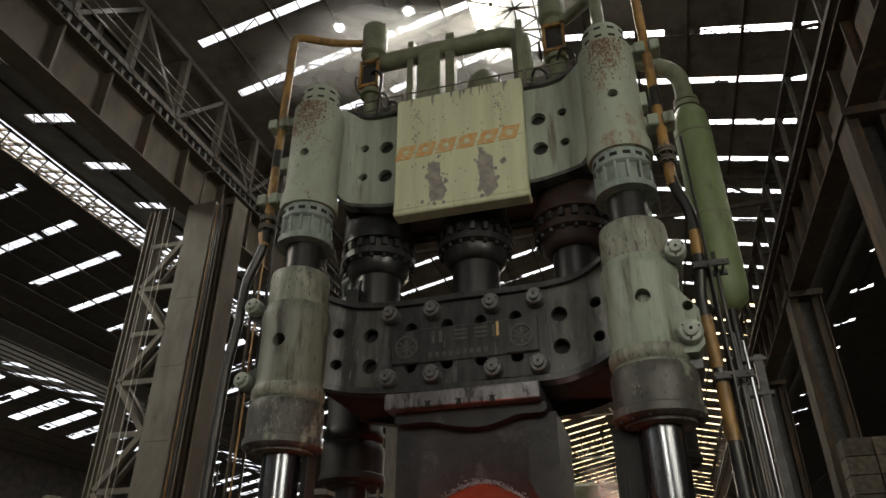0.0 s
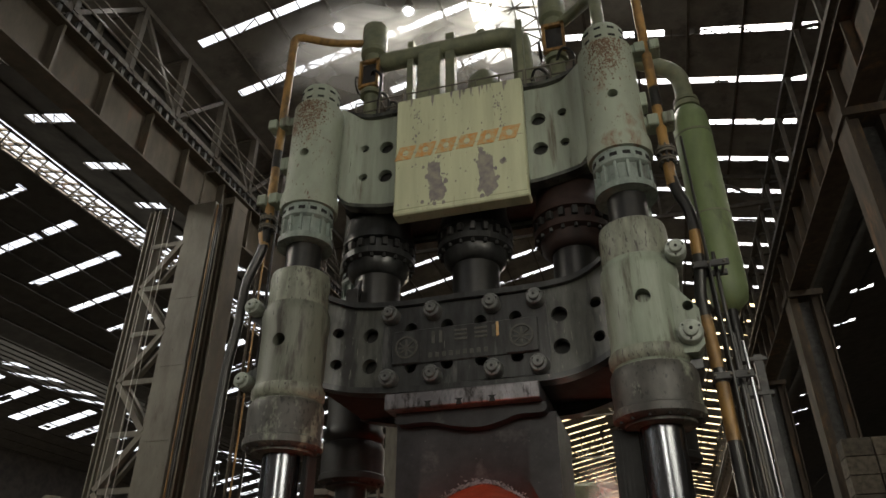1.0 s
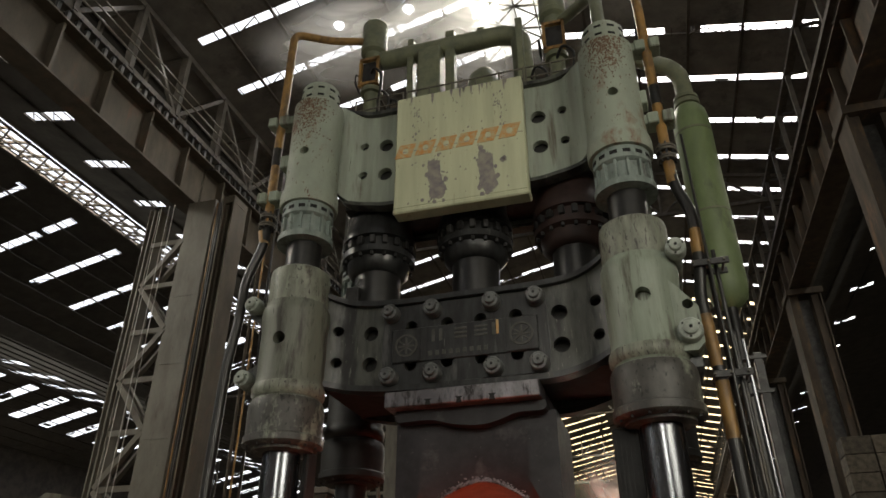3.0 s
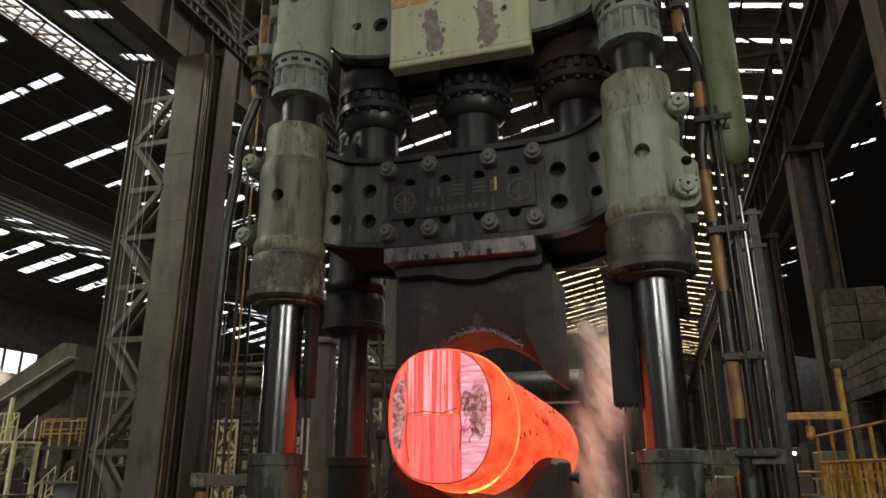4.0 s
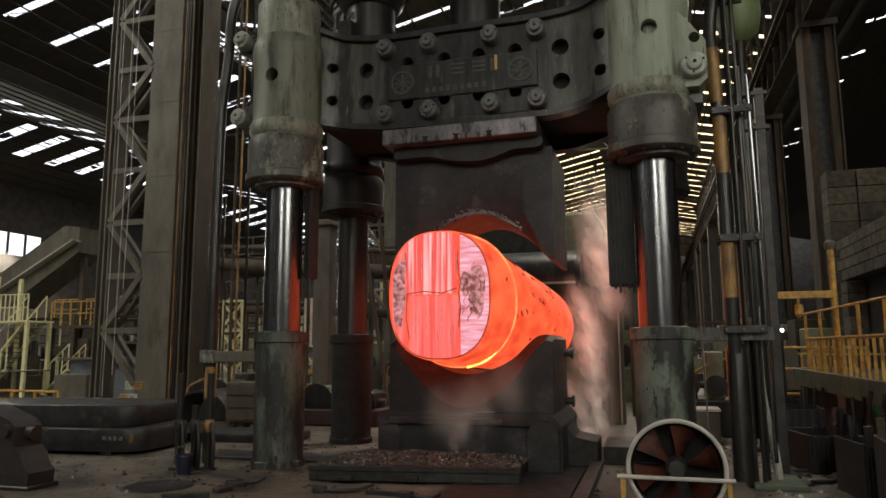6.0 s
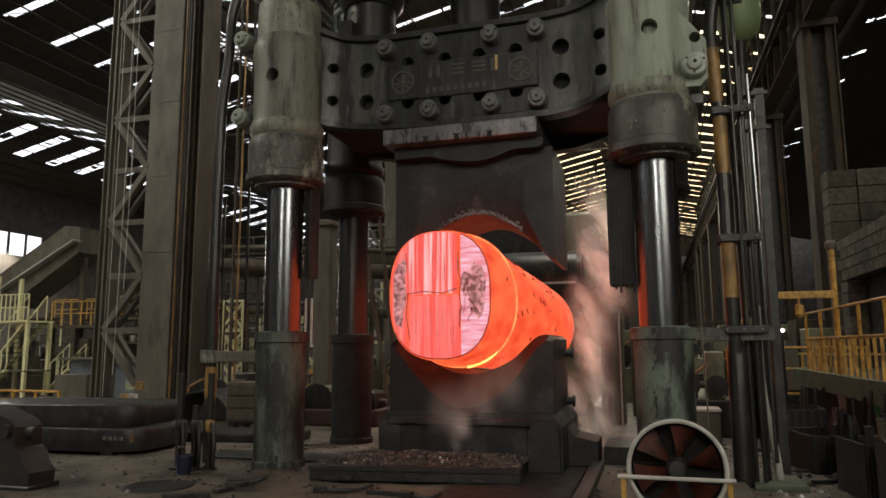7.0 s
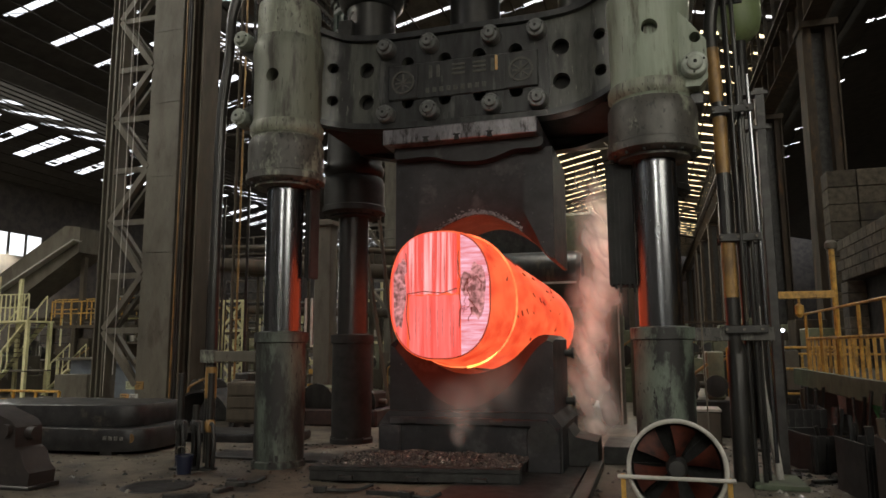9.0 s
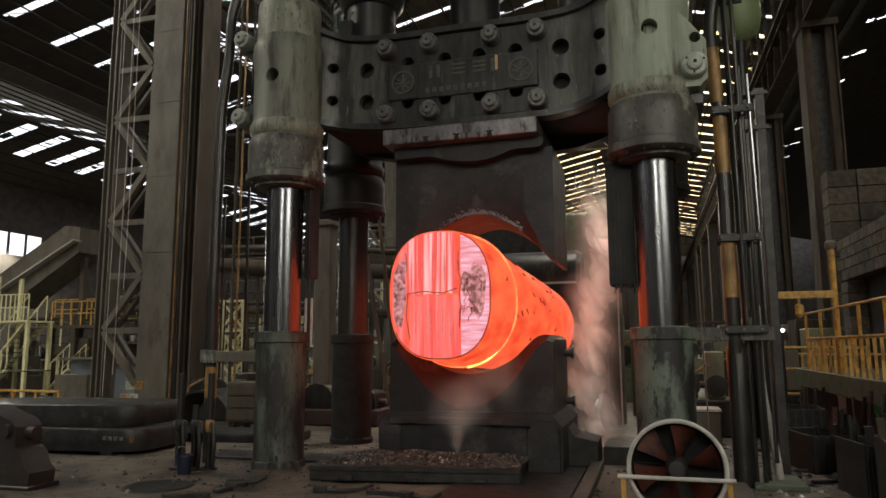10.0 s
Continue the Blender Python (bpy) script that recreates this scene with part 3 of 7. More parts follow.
MILKY.use_nodes = True
nt = MILKY.node_tree
nt.nodes.remove(nt.nodes["Principled BSDF"])
cloud = nt.nodes.new("ShaderNodeTexNoise")
cloud.inputs["Scale"].default_value, cloud.inputs["Detail"].default_value = 1.1, 6
tint = nt.nodes.new("ShaderNodeValToRGB")
tint.color_ramp.elements[0].position, tint.color_ramp.elements[1].position = 0.35, 0.7
tint.color_ramp.elements[0].color, tint.color_ramp.elements[1].color = (0.42, 0.42, 0.40, 1), (0.80, 0.80, 0.77, 1)
nt.links.new(cloud.outputs["Fac"], tint.inputs["Fac"])
pane = nt.nodes.new("ShaderNodeBsdfTranslucent")
nt.links.new(tint.outputs["Color"], pane.inputs["Color"])
nt.links.new(pane.outputs[0], nt.nodes["Material Output"].inputs["Surface"])
for sgn in (-1, 1):
    roof_panel(0.0, 22.02, sgn * 1.5, 22.02 - PITCH * 1.5, 6.0, 9.6, "pane", vent, MILKY)

# conduits and hanging ropes beside the west column
rnd = random.Random(11)
for k in range(9):
    x, y = -9.25 + 0.13 * k, 6.0 + 0.5 * rnd.random()
    top = rnd.choice((14.3, 14.3, 9.0, 6.0, 3.5))
    r = rnd.choice((0.02, 0.03, 0.045))
    tagged(part("conduit", tube(B(), [(x, y, 0.0), (x + 0.03 * rnd.uniform(-1, 1), y, top * 0.5), (x, y, top)], r, n=6), rnd.choice((STEEL_GREY, PIPE_DARK, STEEL_BROWN, PIPE_YELLOW))), "upright conduit beside the hall column", "conduit", "conduits")
for x, z in ((-11.75, 1.0), (-11.55, 3.4), (-12.05, 0.4)):
    tagged(part("hanging_rope", tube(B(), [(x, 5.55, 14.4), (x + 0.04, 5.55, 7.0), (x, 5.55, z)], 0.012, n=6), WHITE_PAINT), "thin pale rope hanging from the girder", "rope", "hanging ropes")
# ---------------------------------------------------------------- forging press
COL_X, COL_Y = (-2.68, 2.78), 1.31
press = thing("forging_press", "huge green four-column hydraulic forging press with grimy castings", "forging press")


def column_parts(x, y, front):
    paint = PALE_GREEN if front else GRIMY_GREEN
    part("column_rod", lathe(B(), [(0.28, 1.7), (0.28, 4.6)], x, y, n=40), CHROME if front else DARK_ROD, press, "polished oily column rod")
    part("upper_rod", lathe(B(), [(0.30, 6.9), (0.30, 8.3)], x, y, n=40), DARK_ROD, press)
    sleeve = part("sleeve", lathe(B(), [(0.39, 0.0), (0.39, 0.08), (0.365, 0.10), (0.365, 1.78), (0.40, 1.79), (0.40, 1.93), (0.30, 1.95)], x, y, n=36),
                  (PEELING_DARK if x < 0 else PEELING) if front else SOOT_SHADE, press, "column sleeve with peeling green paint" if front else "rear column sleeve, soot and shade in its black colour")
    for k in range(8):
        a = k * math.pi / 4 + 0.2
        part("sleeve_bolt", cyl(B(), (x + 0.375 * math.cos(a), y + 0.375 * math.sin(a), 0.06), (x + 0.375 * math.cos(a), y + 0.375 * math.sin(a), 0.11), 0.022, 6), BLACK_STEEL, sleeve)
    # rear castings are coloured near-black, the shade behind the press put into the colour
    rear = REAR_SHADE
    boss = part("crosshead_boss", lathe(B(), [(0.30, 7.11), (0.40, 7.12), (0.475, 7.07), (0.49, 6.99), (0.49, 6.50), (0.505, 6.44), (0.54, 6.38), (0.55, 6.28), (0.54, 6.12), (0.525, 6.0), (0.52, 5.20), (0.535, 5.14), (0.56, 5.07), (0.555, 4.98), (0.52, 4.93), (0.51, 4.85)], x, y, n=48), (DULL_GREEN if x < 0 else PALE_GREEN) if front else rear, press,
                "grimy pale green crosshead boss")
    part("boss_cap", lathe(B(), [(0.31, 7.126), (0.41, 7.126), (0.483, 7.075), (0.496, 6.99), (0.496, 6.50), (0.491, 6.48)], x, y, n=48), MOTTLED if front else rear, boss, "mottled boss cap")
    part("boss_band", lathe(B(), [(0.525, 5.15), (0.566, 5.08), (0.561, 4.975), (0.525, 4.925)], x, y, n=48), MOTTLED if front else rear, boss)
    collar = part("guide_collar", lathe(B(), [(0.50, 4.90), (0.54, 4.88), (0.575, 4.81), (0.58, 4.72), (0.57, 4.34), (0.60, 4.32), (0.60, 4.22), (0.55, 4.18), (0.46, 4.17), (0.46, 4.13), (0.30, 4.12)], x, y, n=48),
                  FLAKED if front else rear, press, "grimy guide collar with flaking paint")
    for k in range(14):
        a = k * 2 * math.pi / 14
        part("collar_bolt", cyl(B(), (x + 0.54 * math.cos(a), y + 0.54 * math.sin(a), 4.155), (x + 0.54 * math.cos(a), y + 0.54 * math.sin(a), 4.20), 0.022, 6), SOOT_SHADE, collar)
    if front:
        drill(boss, [((x + 0.01, y - 0.9, 5.79), (x + 0.01, y - 0.2, 5.79), 0.105)])
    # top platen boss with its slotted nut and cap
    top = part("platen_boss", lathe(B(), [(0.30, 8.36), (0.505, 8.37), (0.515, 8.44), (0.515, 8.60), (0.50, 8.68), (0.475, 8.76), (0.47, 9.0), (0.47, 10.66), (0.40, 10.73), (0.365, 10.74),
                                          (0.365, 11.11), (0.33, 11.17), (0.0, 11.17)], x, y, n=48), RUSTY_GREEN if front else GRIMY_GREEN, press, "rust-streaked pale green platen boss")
    if front:
        flakes = B()
        rr = random.Random(int(x * 10) + 90)
        for k in range(900):
            a, z = radians(-92 + rr.gauss(0, 22)), 10.64 - abs(rr.gauss(0, 0.42))
            if z < 9.35:
                continue
            s = rr.uniform(0.004, 0.017)
            u, o = Vector((-math.sin(a), math.cos(a), 0)), Vector((x + 0.4735 * math.cos(a), y + 0.4735 * math.sin(a), z))
            flakes.faces.new([flakes.verts.new(o + u * s * math.cos(q) * rr.uniform(0.6, 1.2) + Vector((0, 0, s * math.sin(q) * rr.uniform(0.7, 1.8)))) for q in [i * math.pi / 3 for i in range(6)]])
        tagged(part("rust_patch", flakes, RUST_FLAKE, top), "flaking rust-brown patch", kind="stuff")
    for k in range(10):
        a = k * 2 * math.pi / 10 + 0.15
        for zz in (10.83, 11.01):
            m = Matrix.Translation((x + 0.362 * math.cos(a), y + 0.362 * math.sin(a), zz)) @ Matrix.Rotation(a, 4, "Z")
            part("cap_slot", box(B(), -0.02, 0.012, -0.06, 0.06, -0.02, 0.02, 0, m), HOLE_SHADE, top)
    if front:
        drill(top, [((x + 0.03, y - 0.9, 9.42), (x + 0.03, y - 0.2, 9.42), 0.085)])
    nut = part("column_nut", lathe(B(), [(0.36, 8.362), (0.45, 8.362), (0.45, 8.15), (0.43, 8.13), (0.385, 8.11), (0.385, 7.82), (0.41, 7.80), (0.475, 7.77), (0.475, 7.66), (0.30, 7.65)], x, y, n=48),
               NUT_GREEN, press, "ribbed and slotted column nut")
    for k in range(14):
        a = k * 2 * math.pi / 14
        m = Matrix.Translation((x, y, 0)) @ Matrix.Rotation(a, 4, "Z")
        part("nut_slot", box(B(), 0.43, 0.454, -0.058, 0.058, 8.22, 8.285, 0, m), HOLE_SHADE, nut)
        part("nut_rib", box(B(), 0.37, 0.445, -0.018, 0.018, 7.78, 8.12, 0, m), NUT_GREEN, nut)


# near-black that carries the shade on the rear castings
REAR_SHADE = material("shaded_rear_casting", (0.013, 0.012, 0.011), 0.6, 0, (0.006, 0.006, 0.005), 4, 0.7, 0.25, (0.03, 0.027, 0.024), 2.0, 0.62)
PEELING = material("peeling_green_paint", (0.15, 0.185, 0.15), 0.5, 0, (0.07, 0.086, 0.07), 4, 0.7, 0.4, (0.018, 0.018, 0.017), 2.8, 0.455, (1, 1, 0.45), speck=(0.015, 0.015, 0.015), speck_cut=0.60)
# left sleeve: darker base, and the dark stain spreads wider
PEELING_DARK = material("darker_peeling_green_paint", (0.11, 0.135, 0.11), 0.5, 0, (0.05, 0.06, 0.05), 4, 0.7, 0.4, (0.018, 0.018, 0.017), 2.4, 0.405, (1, 1, 0.3), speck=(0.015, 0.015, 0.015), speck_cut=0.60)
# soot, darkened further to hold the shade at the rear and under the crosshead
SOOT_SHADE = material("soot_and_shade_black", (0.014, 0.013, 0.012), 0.75, 0, (0.007, 0.006, 0.006), 5, 0.8, 0.2)
RUST_FLAKE = material("flaking_rust", (0.165, 0.105, 0.065), 0.8, 0, (0.10, 0.055, 0.034), 9, 0.7, 0.3)
NUT_GREEN = material("blue_green_nut_paint", (0.25, 0.295, 0.265), 0.5, 0, (0.15, 0.18, 0.165), 6, 0.7, 0.15, (0.08, 0.078, 0.07), 2.5, 0.56, (1, 1, 0.5), speck=(0.06, 0.055, 0.05), speck_cut=0.65)
# black for solid pieces that imitate the shade inside slots and holes
HOLE_SHADE = material("painted_hole_shade", (0.012, 0.012, 0.012), 0.9)


for sx in (0, 1):
    for sy in (-1, 1):
        column_parts(COL_X[sx], sy * COL_Y, sy < 0)

# Moving crosshead: front and back webs with round holes, rims above and below, nameplate and tie bolts.
WEB_TOP = [(-2.35, 6.76), (-2.1, 6.66), (-1.7, 6.54), (-1.0, 6.47), (0.0, 6.48), (1.0, 6.48), (1.7, 6.53), (2.2, 6.69), (2.45, 6.86)]
WEB_LOW = [(-2.35, 5.27), (-2.1, 5.22), (-1.6, 5.13), (-1.0, 5.08), (0.0, 5.06), (1.0, 5.05), (1.6, 5.08), (2.2, 5.26), (2.45, 5.40)]
WEB_HOLES = [(0.042 + s * x, z, r, r) for s in (-1, 1) for x, z, r in ((1.52, 6.03, 0.125), (1.52, 5.51, 0.125), (2.08, 6.12, 0.088), (2.08, 5.58, 0.088))]
WEB_HOLES += [(x, z, 0.10, 0.10) for x in (-0.78, -0.19, 0.35, 0.90) for z in (6.05, 5.42)]


def lap(x):
    """The web sweeps forward where it runs into the bosses."""
    d = max(0.0, abs(x) - 1.75)
    return -0.55 * d * d


for y, sgn in ((-1.0, 1), (0.86, -1)):
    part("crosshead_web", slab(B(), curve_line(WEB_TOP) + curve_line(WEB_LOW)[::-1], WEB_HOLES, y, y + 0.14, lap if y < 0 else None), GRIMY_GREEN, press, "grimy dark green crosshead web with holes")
    for line, lo, hi in ((WEB_TOP, -0.02, 0.07), (WEB_LOW, -0.07, 0.02)):
        c = curve_line(line)
        part("crosshead_rim", slab(B(), [(x, z + hi) for x, z in c] + [(x, z + lo) for x, z in c[::-1]], (), y - 0.10, y + 0.16, lap if y < 0 else None), OILY_IRON, press, "oil-black rim of the crosshead")
# core coloured black for the shade inside and under the crosshead
part("crosshead_core", box(B(), -2.3, 2.3, -0.80, 0.80, 5.2, 6.5), SOOT_SHADE, press)

CAST = material("rubbed_cast_letters", (0.085, 0.083, 0.074), 0.5, 0.4, (0.06, 0.058, 0.05), 9, 0.8, 0.2)
mid_out = [(-1.22, 5.10), (1.36, 5.10), (1.40, 5.5), (1.36, 6.42), (-1.22, 6.42), (-1.26, 5.8)]
part("centre_plate", slab(B(), mid_out, [(x, z, 0.10, 0.10) for x in (-0.78, -0.19, 0.35, 0.90) for z in (6.05, 5.42)], -1.045, -1.002), OILY_IRON, press, "oil-black centre plate of the crosshead")
plate = part("nameplate", box(B(), -1.08, 1.24, -1.075, -1.046, 5.45, 6.01, 0.008), OILY_IRON, press, "dark cast nameplate")
for x0, x1 in ((-1.07, -0.60), (0.74, 1.23)):
    e = part("emblem_plate", box(B(), x0, x1, -1.095, -1.076, 5.46, 6.0, 0.008), OILY_IRON, plate)
    cx = (x0 + x1) / 2
    m = Matrix.Translation((cx, -1.095, 5.72)) @ Matrix.Rotation(radians(90), 4, "X")
    part("emblem", lathe(B(), [(0.185, 0), (0.185, 0.022), (0.155, 0.022), (0.155, 0), (0.185, 0)], n=28, m=m), CAST, plate)
    part("emblem_bar", box(B(), cx - 0.015, cx + 0.015, -1.112, -1.096, 5.59, 5.85), CAST, plate)
    part("emblem_bar", box(B(), cx - 0.13, cx + 0.13, -1.110, -1.096, 5.70, 5.725), CAST, plate)
    for dx, z0, z1 in ((0.11, 5.80, 5.72), (-0.11, 5.80, 5.72), (0.11, 5.62, 5.70), (-0.11, 5.62, 5.70)):
        part("emblem_bar", bar(B(), (cx, -1.104, z1), (cx + dx, -1.104, z0), 0.026, 0.018), CAST, plate, flat=True)


# worn raised characters, read only as bars
for x, w in ((-0.40, 0.05), (-0.28, 0.05), (0.04, 0.20), (0.36, 0.20), (0.56, 0.05)):
    for z in (5.78, 5.85, 5.92) if w > 0.1 else (5.85,):
        h = 0.018 if w > 0.1 else 0.10
        part("letter_bar", box(B(), x - w / 2, x + w / 2, -1.088, -1.076, z - h, z + h, 0.004), CAST, plate)
for k in range(9):
    x = -0.45 + 0.11 * k
    part("letter_bar", box(B(), x - 0.03, x + 0.03, -1.085, -1.076, 5.52, 5.60, 0.004), CAST, plate)
part("scrape", box(B(), 0.60, 0.64, -1.090, -1.076, 5.76, 5.99, 0.004), ORANGE, plate, "bare rusty scrape")


def tie_bolt(x, y, z, r, parent, mat):
    m = Matrix.Translation((x, y, z)) @ Matrix.Rotation(radians(90), 4, "X")
    nut = part("tie_bolt", lathe(B(), [(r * 1.05, 0), (r * 1.05, 0.10), (r, 0.12), (r, 0.17), (r * 0.9, 0.185), (r * 0.62, 0.185), (r * 0.60, 0.235), (r * 0.5, 0.245), (0, 0.245)], n=24, m=m), mat, parent)
    part("bolt_centre", lathe(B(), [(r * 0.16, 0.24), (r * 0.16, 0.252), (0, 0.252)], n=10, m=m), HOLE_SHADE, nut)
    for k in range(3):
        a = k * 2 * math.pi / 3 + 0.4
        part("bolt_key", lathe(B(), [(r * 0.09, 0.18), (r * 0.09, 0.20), (0, 0.20)], r * 0.77 * math.cos(a), r * 0.77 * math.sin(a), n=8, m=m), HOLE_SHADE, nut)


BOLT_STEEL = material("greasy_bolt_steel", (0.15, 0.155, 0.15), 0.4, 0.5, (0.08, 0.08, 0.08), 9, 0.8, 0.1)
BOLT_GREEN = material("painted_bolt_steel", (0.36, 0.39, 0.34), 0.5, 0.1, (0.22, 0.24, 0.21), 7, 0.8, 0.15)
for x in (-1.10, -0.40, 0.55, 1.23):
    for z in (6.285, 5.225):
        tie_bolt(x, -1.046, z, 0.135, press, BOLT_STEEL)
for x, y, z, r in ((-3.46, -1.30, 6.615, 0.135), (-3.46, -1.30, 5.325, 0.135), (3.32, -1.62, 6.465, 0.14), (3.32, -1.64, 5.235, 0.155)):
    part("tie_rod", cyl(B(), (x, y, z), (x, 1.3, z), 0.10, 16), BOLT_GREEN, press)
    tie_bolt(x, y, z, r, press, BOLT_GREEN)

# Ear plate on the outer flank of the crosshead.
ear = [(2.72, 6.46), (2.86, 6.40), (3.40, 5.70), (3.48, 5.58), (3.48, 5.08), (3.38, 4.98), (2.72, 4.98)]
part("ear_plate", slab(B(), ear, [(3.345, 5.635, 0.07, 0.07)], -1.68, -1.20), PALE_GREEN, press, "pale green ear plate with a bolt hole")
part("ear_shelf", box(B(), 2.9, 3.44, -1.5, -0.8, 4.80, 4.96, 0.02), OILY_IRON, press)
ear_l = [(-2.95, 6.75), (-3.55, 6.72), (-3.62, 6.5), (-3.2, 6.2), (-3.2, 5.7), (-3.66, 5.5), (-3.62, 5.25), (-2.95, 5.15)]
part("ear_plate", slab(B(), ear_l, (), -1.20, -1.0), GRIMY_GREEN, press)

# Top platen: webs with holes either side of the cream cover.
TOP_L = [(-2.35, 10.98), (-2.1, 10.86), (-1.7, 10.74), (-1.1, 10.74), (1.1, 10.74), (1.7, 10.74), (2.1, 10.86), (2.35, 10.98)]
LOW_L = [(-2.35, 8.98), (-2.15, 8.80), (-1.7, 8.68), (-1.1, 8.62), (1.1, 8.62), (1.7, 8.68), (2.15, 8.80), (2.35, 8.98)]
holes = [(s * x, z, r, r) for s in (-1, 1) for x, z, r in ((1.465, 10.0, 0.14), (1.465, 9.335, 0.14), (1.91, 10.06, 0.085), (1.91, 9.385, 0.085))]
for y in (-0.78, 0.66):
    part("platen_web", slab(B(), curve_line(TOP_L) + curve_line(LOW_L)[::-1], holes, y, y + 0.12, (lambda x: -0.6 * max(0.0, abs(x) - 1.95)) if y < 0 else None), PLATEN_LIT_GREEN, press, "pale green platen web with round holes")
    for line, lo, hi in ((TOP_L, -0.01, 0.07), (LOW_L, -0.06, 0.01)):
        c = curve_line(line)
        part("platen_rim", slab(B(), [(x, z + hi) for x, z in c] + [(x, z + lo) for x, z in c[::-1]], (), y - 0.10, y + 0.14), GRIMY_GREEN, press)
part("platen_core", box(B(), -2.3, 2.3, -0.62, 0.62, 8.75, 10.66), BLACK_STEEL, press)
cover = part("cover_panel", box(B(), -1.13, 1.26, -1.16, -0.9, 8.24, 10.74, 0.025), CREAM, press, "cream sheet cover with faded orange lettering")
part("cover_ledge", box(B(), -1.135, 1.275, -1.165, -0.86, 8.15, 8.26, 0.025), CREAM, cover)
part("cover_seam", box(B(), -1.10, 1.23, -1.163, -1.158, 9.44, 9.45), PURPLE_GREY, cover)

# Three main cylinders and their rams.
for x, r in ((-1.82, 0.45), (0.05, 0.45), (1.82, 0.42)):
    cylr = part("main_cylinder", lathe(B(), [(0.60, 9.0), (0.60, 8.60), (0.66, 8.36), (0.69, 8.28), (0.69, 8.16), (0.60, 8.14), (0.60, 7.96), (0.68, 7.94), (0.68, 7.82), (0.58, 7.78), (0.56, 7.62), (0.49, 7.54), (r, 7.52)], x, 0, n=40),
                RED_IRON if x > 1 else OILY_IRON, press, "dark red hydraulic cylinder head" if x > 1 else "oil-black hydraulic cylinder head")
    for k in range(18):
        a = k * 2 * math.pi / 18
        m = Matrix.Translation((x, 0, 0)) @ Matrix.Rotation(a, 4, "Z")
        part("clamp_bolt", box(B(), 0.58, 0.69, -0.05, 0.05, 7.97, 8.13, 0.01, m), BLACK_STEEL, cylr)
        part("gland_bolt", cyl(B(), m @ Vector((0.63, 0, 7.74)), m @ Vector((0.63, 0, 7.84)), 0.035, 6), BLACK_STEEL, cylr)
    part("ram", lathe(B(), [(r - 0.03, 6.5), (r - 0.03, 8.1)], x, 0, n=40), DARK_ROD, press, "dark oily ram")

# Bolster and the upper and lower dies.
bol = part("bolster_plate", box(B(), -1.12, 1.22, -1.22, 1.0, 4.715, 4.955, 0.015), WORN_STEEL, press, "worn bright steel bolster plate")
for x in (-0.435, 0.037, 0.53):
    bm = slab(B(), [(x - 0.06, 4.80), (x + 0.06, 4.80), (x + 0.03, 4.77), (x + 0.045, 4.71), (x - 0.045, 4.71), (x - 0.03, 4.77)], (), -1.226, -1.20)
    part("bolster_slot", bm, HOLE_SHADE, bol)
sub = curve_line([(-1.0, 4.713), (-1.0, 4.56), (-0.8, 4.545), (-0.45, 4.55), (-0.1, 4.46), (0.3, 4.42), (0.6, 4.48), (0.85, 4.56), (1.15, 4.56), (1.26, 4.60), (1.26, 4.713)], 3)
part("die_holder", slab(B(), sub, (), -1.0, 0.9), DIE_STEEL, press)
def die_block(parent, name, mouth, outer, z_back, x0, x1, y_front, y_in, y_back, label=""):
    """A die whose mouth (x, z) flares to the outer mouth at its front face; z_back is its flat far side."""
    bm = B()
    rows = []
    for y, line in ((y_front, outer), (y_in, mouth), (y_back, mouth)):
        rows.append([bm.verts.new((x, y, z)) for x, z in line])
    n = len(mouth)
    far = [[bm.verts.new((x, y, z_back)) for x, _ in line] for y, line in ((y_front, outer), (y_back, mouth))]
    for a, b in zip(rows, rows[1:]):
        for i in range(n - 1):
            bm.faces.new((a[i], a[i + 1], b[i + 1], b[i]))
    for i in range(n - 1):
        bm.faces.new((rows[0][i], rows[0][i + 1], far[0][i + 1], far[0][i]))
        bm.faces.new((rows[2][i], rows[2][i + 1], far[1][i + 1], far[1][i]))
        bm.faces.new((far[0][i], far[0][i + 1], far[1][i + 1], far[1][i]))
    for i in (0, n - 1):
        bm.faces.new((rows[0][i], rows[1][i], rows[2][i], far[1][i], far[0][i]))
    return part(name, bm, DIE_STEEL, parent, label, angle=25)


def on_line(pts, xs):
    """Heights of the smooth line through pts at each of xs."""
    c = curve_line(pts, 10)
    return [(x, float(np.interp(x, [p[0] for p in c], [p[1] for p in c]))) for x in xs]


XS = [-1.06 + (1.37 + 1.06) * i / 36 for i in range(37)]
UP_IN = on_line([(-1.06, 3.03), (-0.9, 3.10), (-0.7, 3.27), (-0.4, 3.47), (-0.1, 3.61), (0.2, 3.68), (0.45, 3.64), (0.75, 3.48), (1.0, 3.27), (1.18, 3.08), (1.28, 2.96), (1.38, 2.94)], XS)
UP_OUT = on_line([(-1.06, 3.05), (-0.9, 3.12), (-0.75, 3.45), (-0.55, 3.80), (-0.3, 4.02), (0.2, 4.08), (0.6, 4.04), (0.85, 3.78), (1.05, 3.42), (1.18, 3.12), (1.28, 2.98), (1.38, 2.96)], XS)
die_block(press, "upper_die", UP_IN, UP_OUT, 4.62, -1.02, 1.36, -0.78, -0.68, 0.78, "scaled dark upper die with an arched mouth")
rnd = random.Random(31)
bm = B()
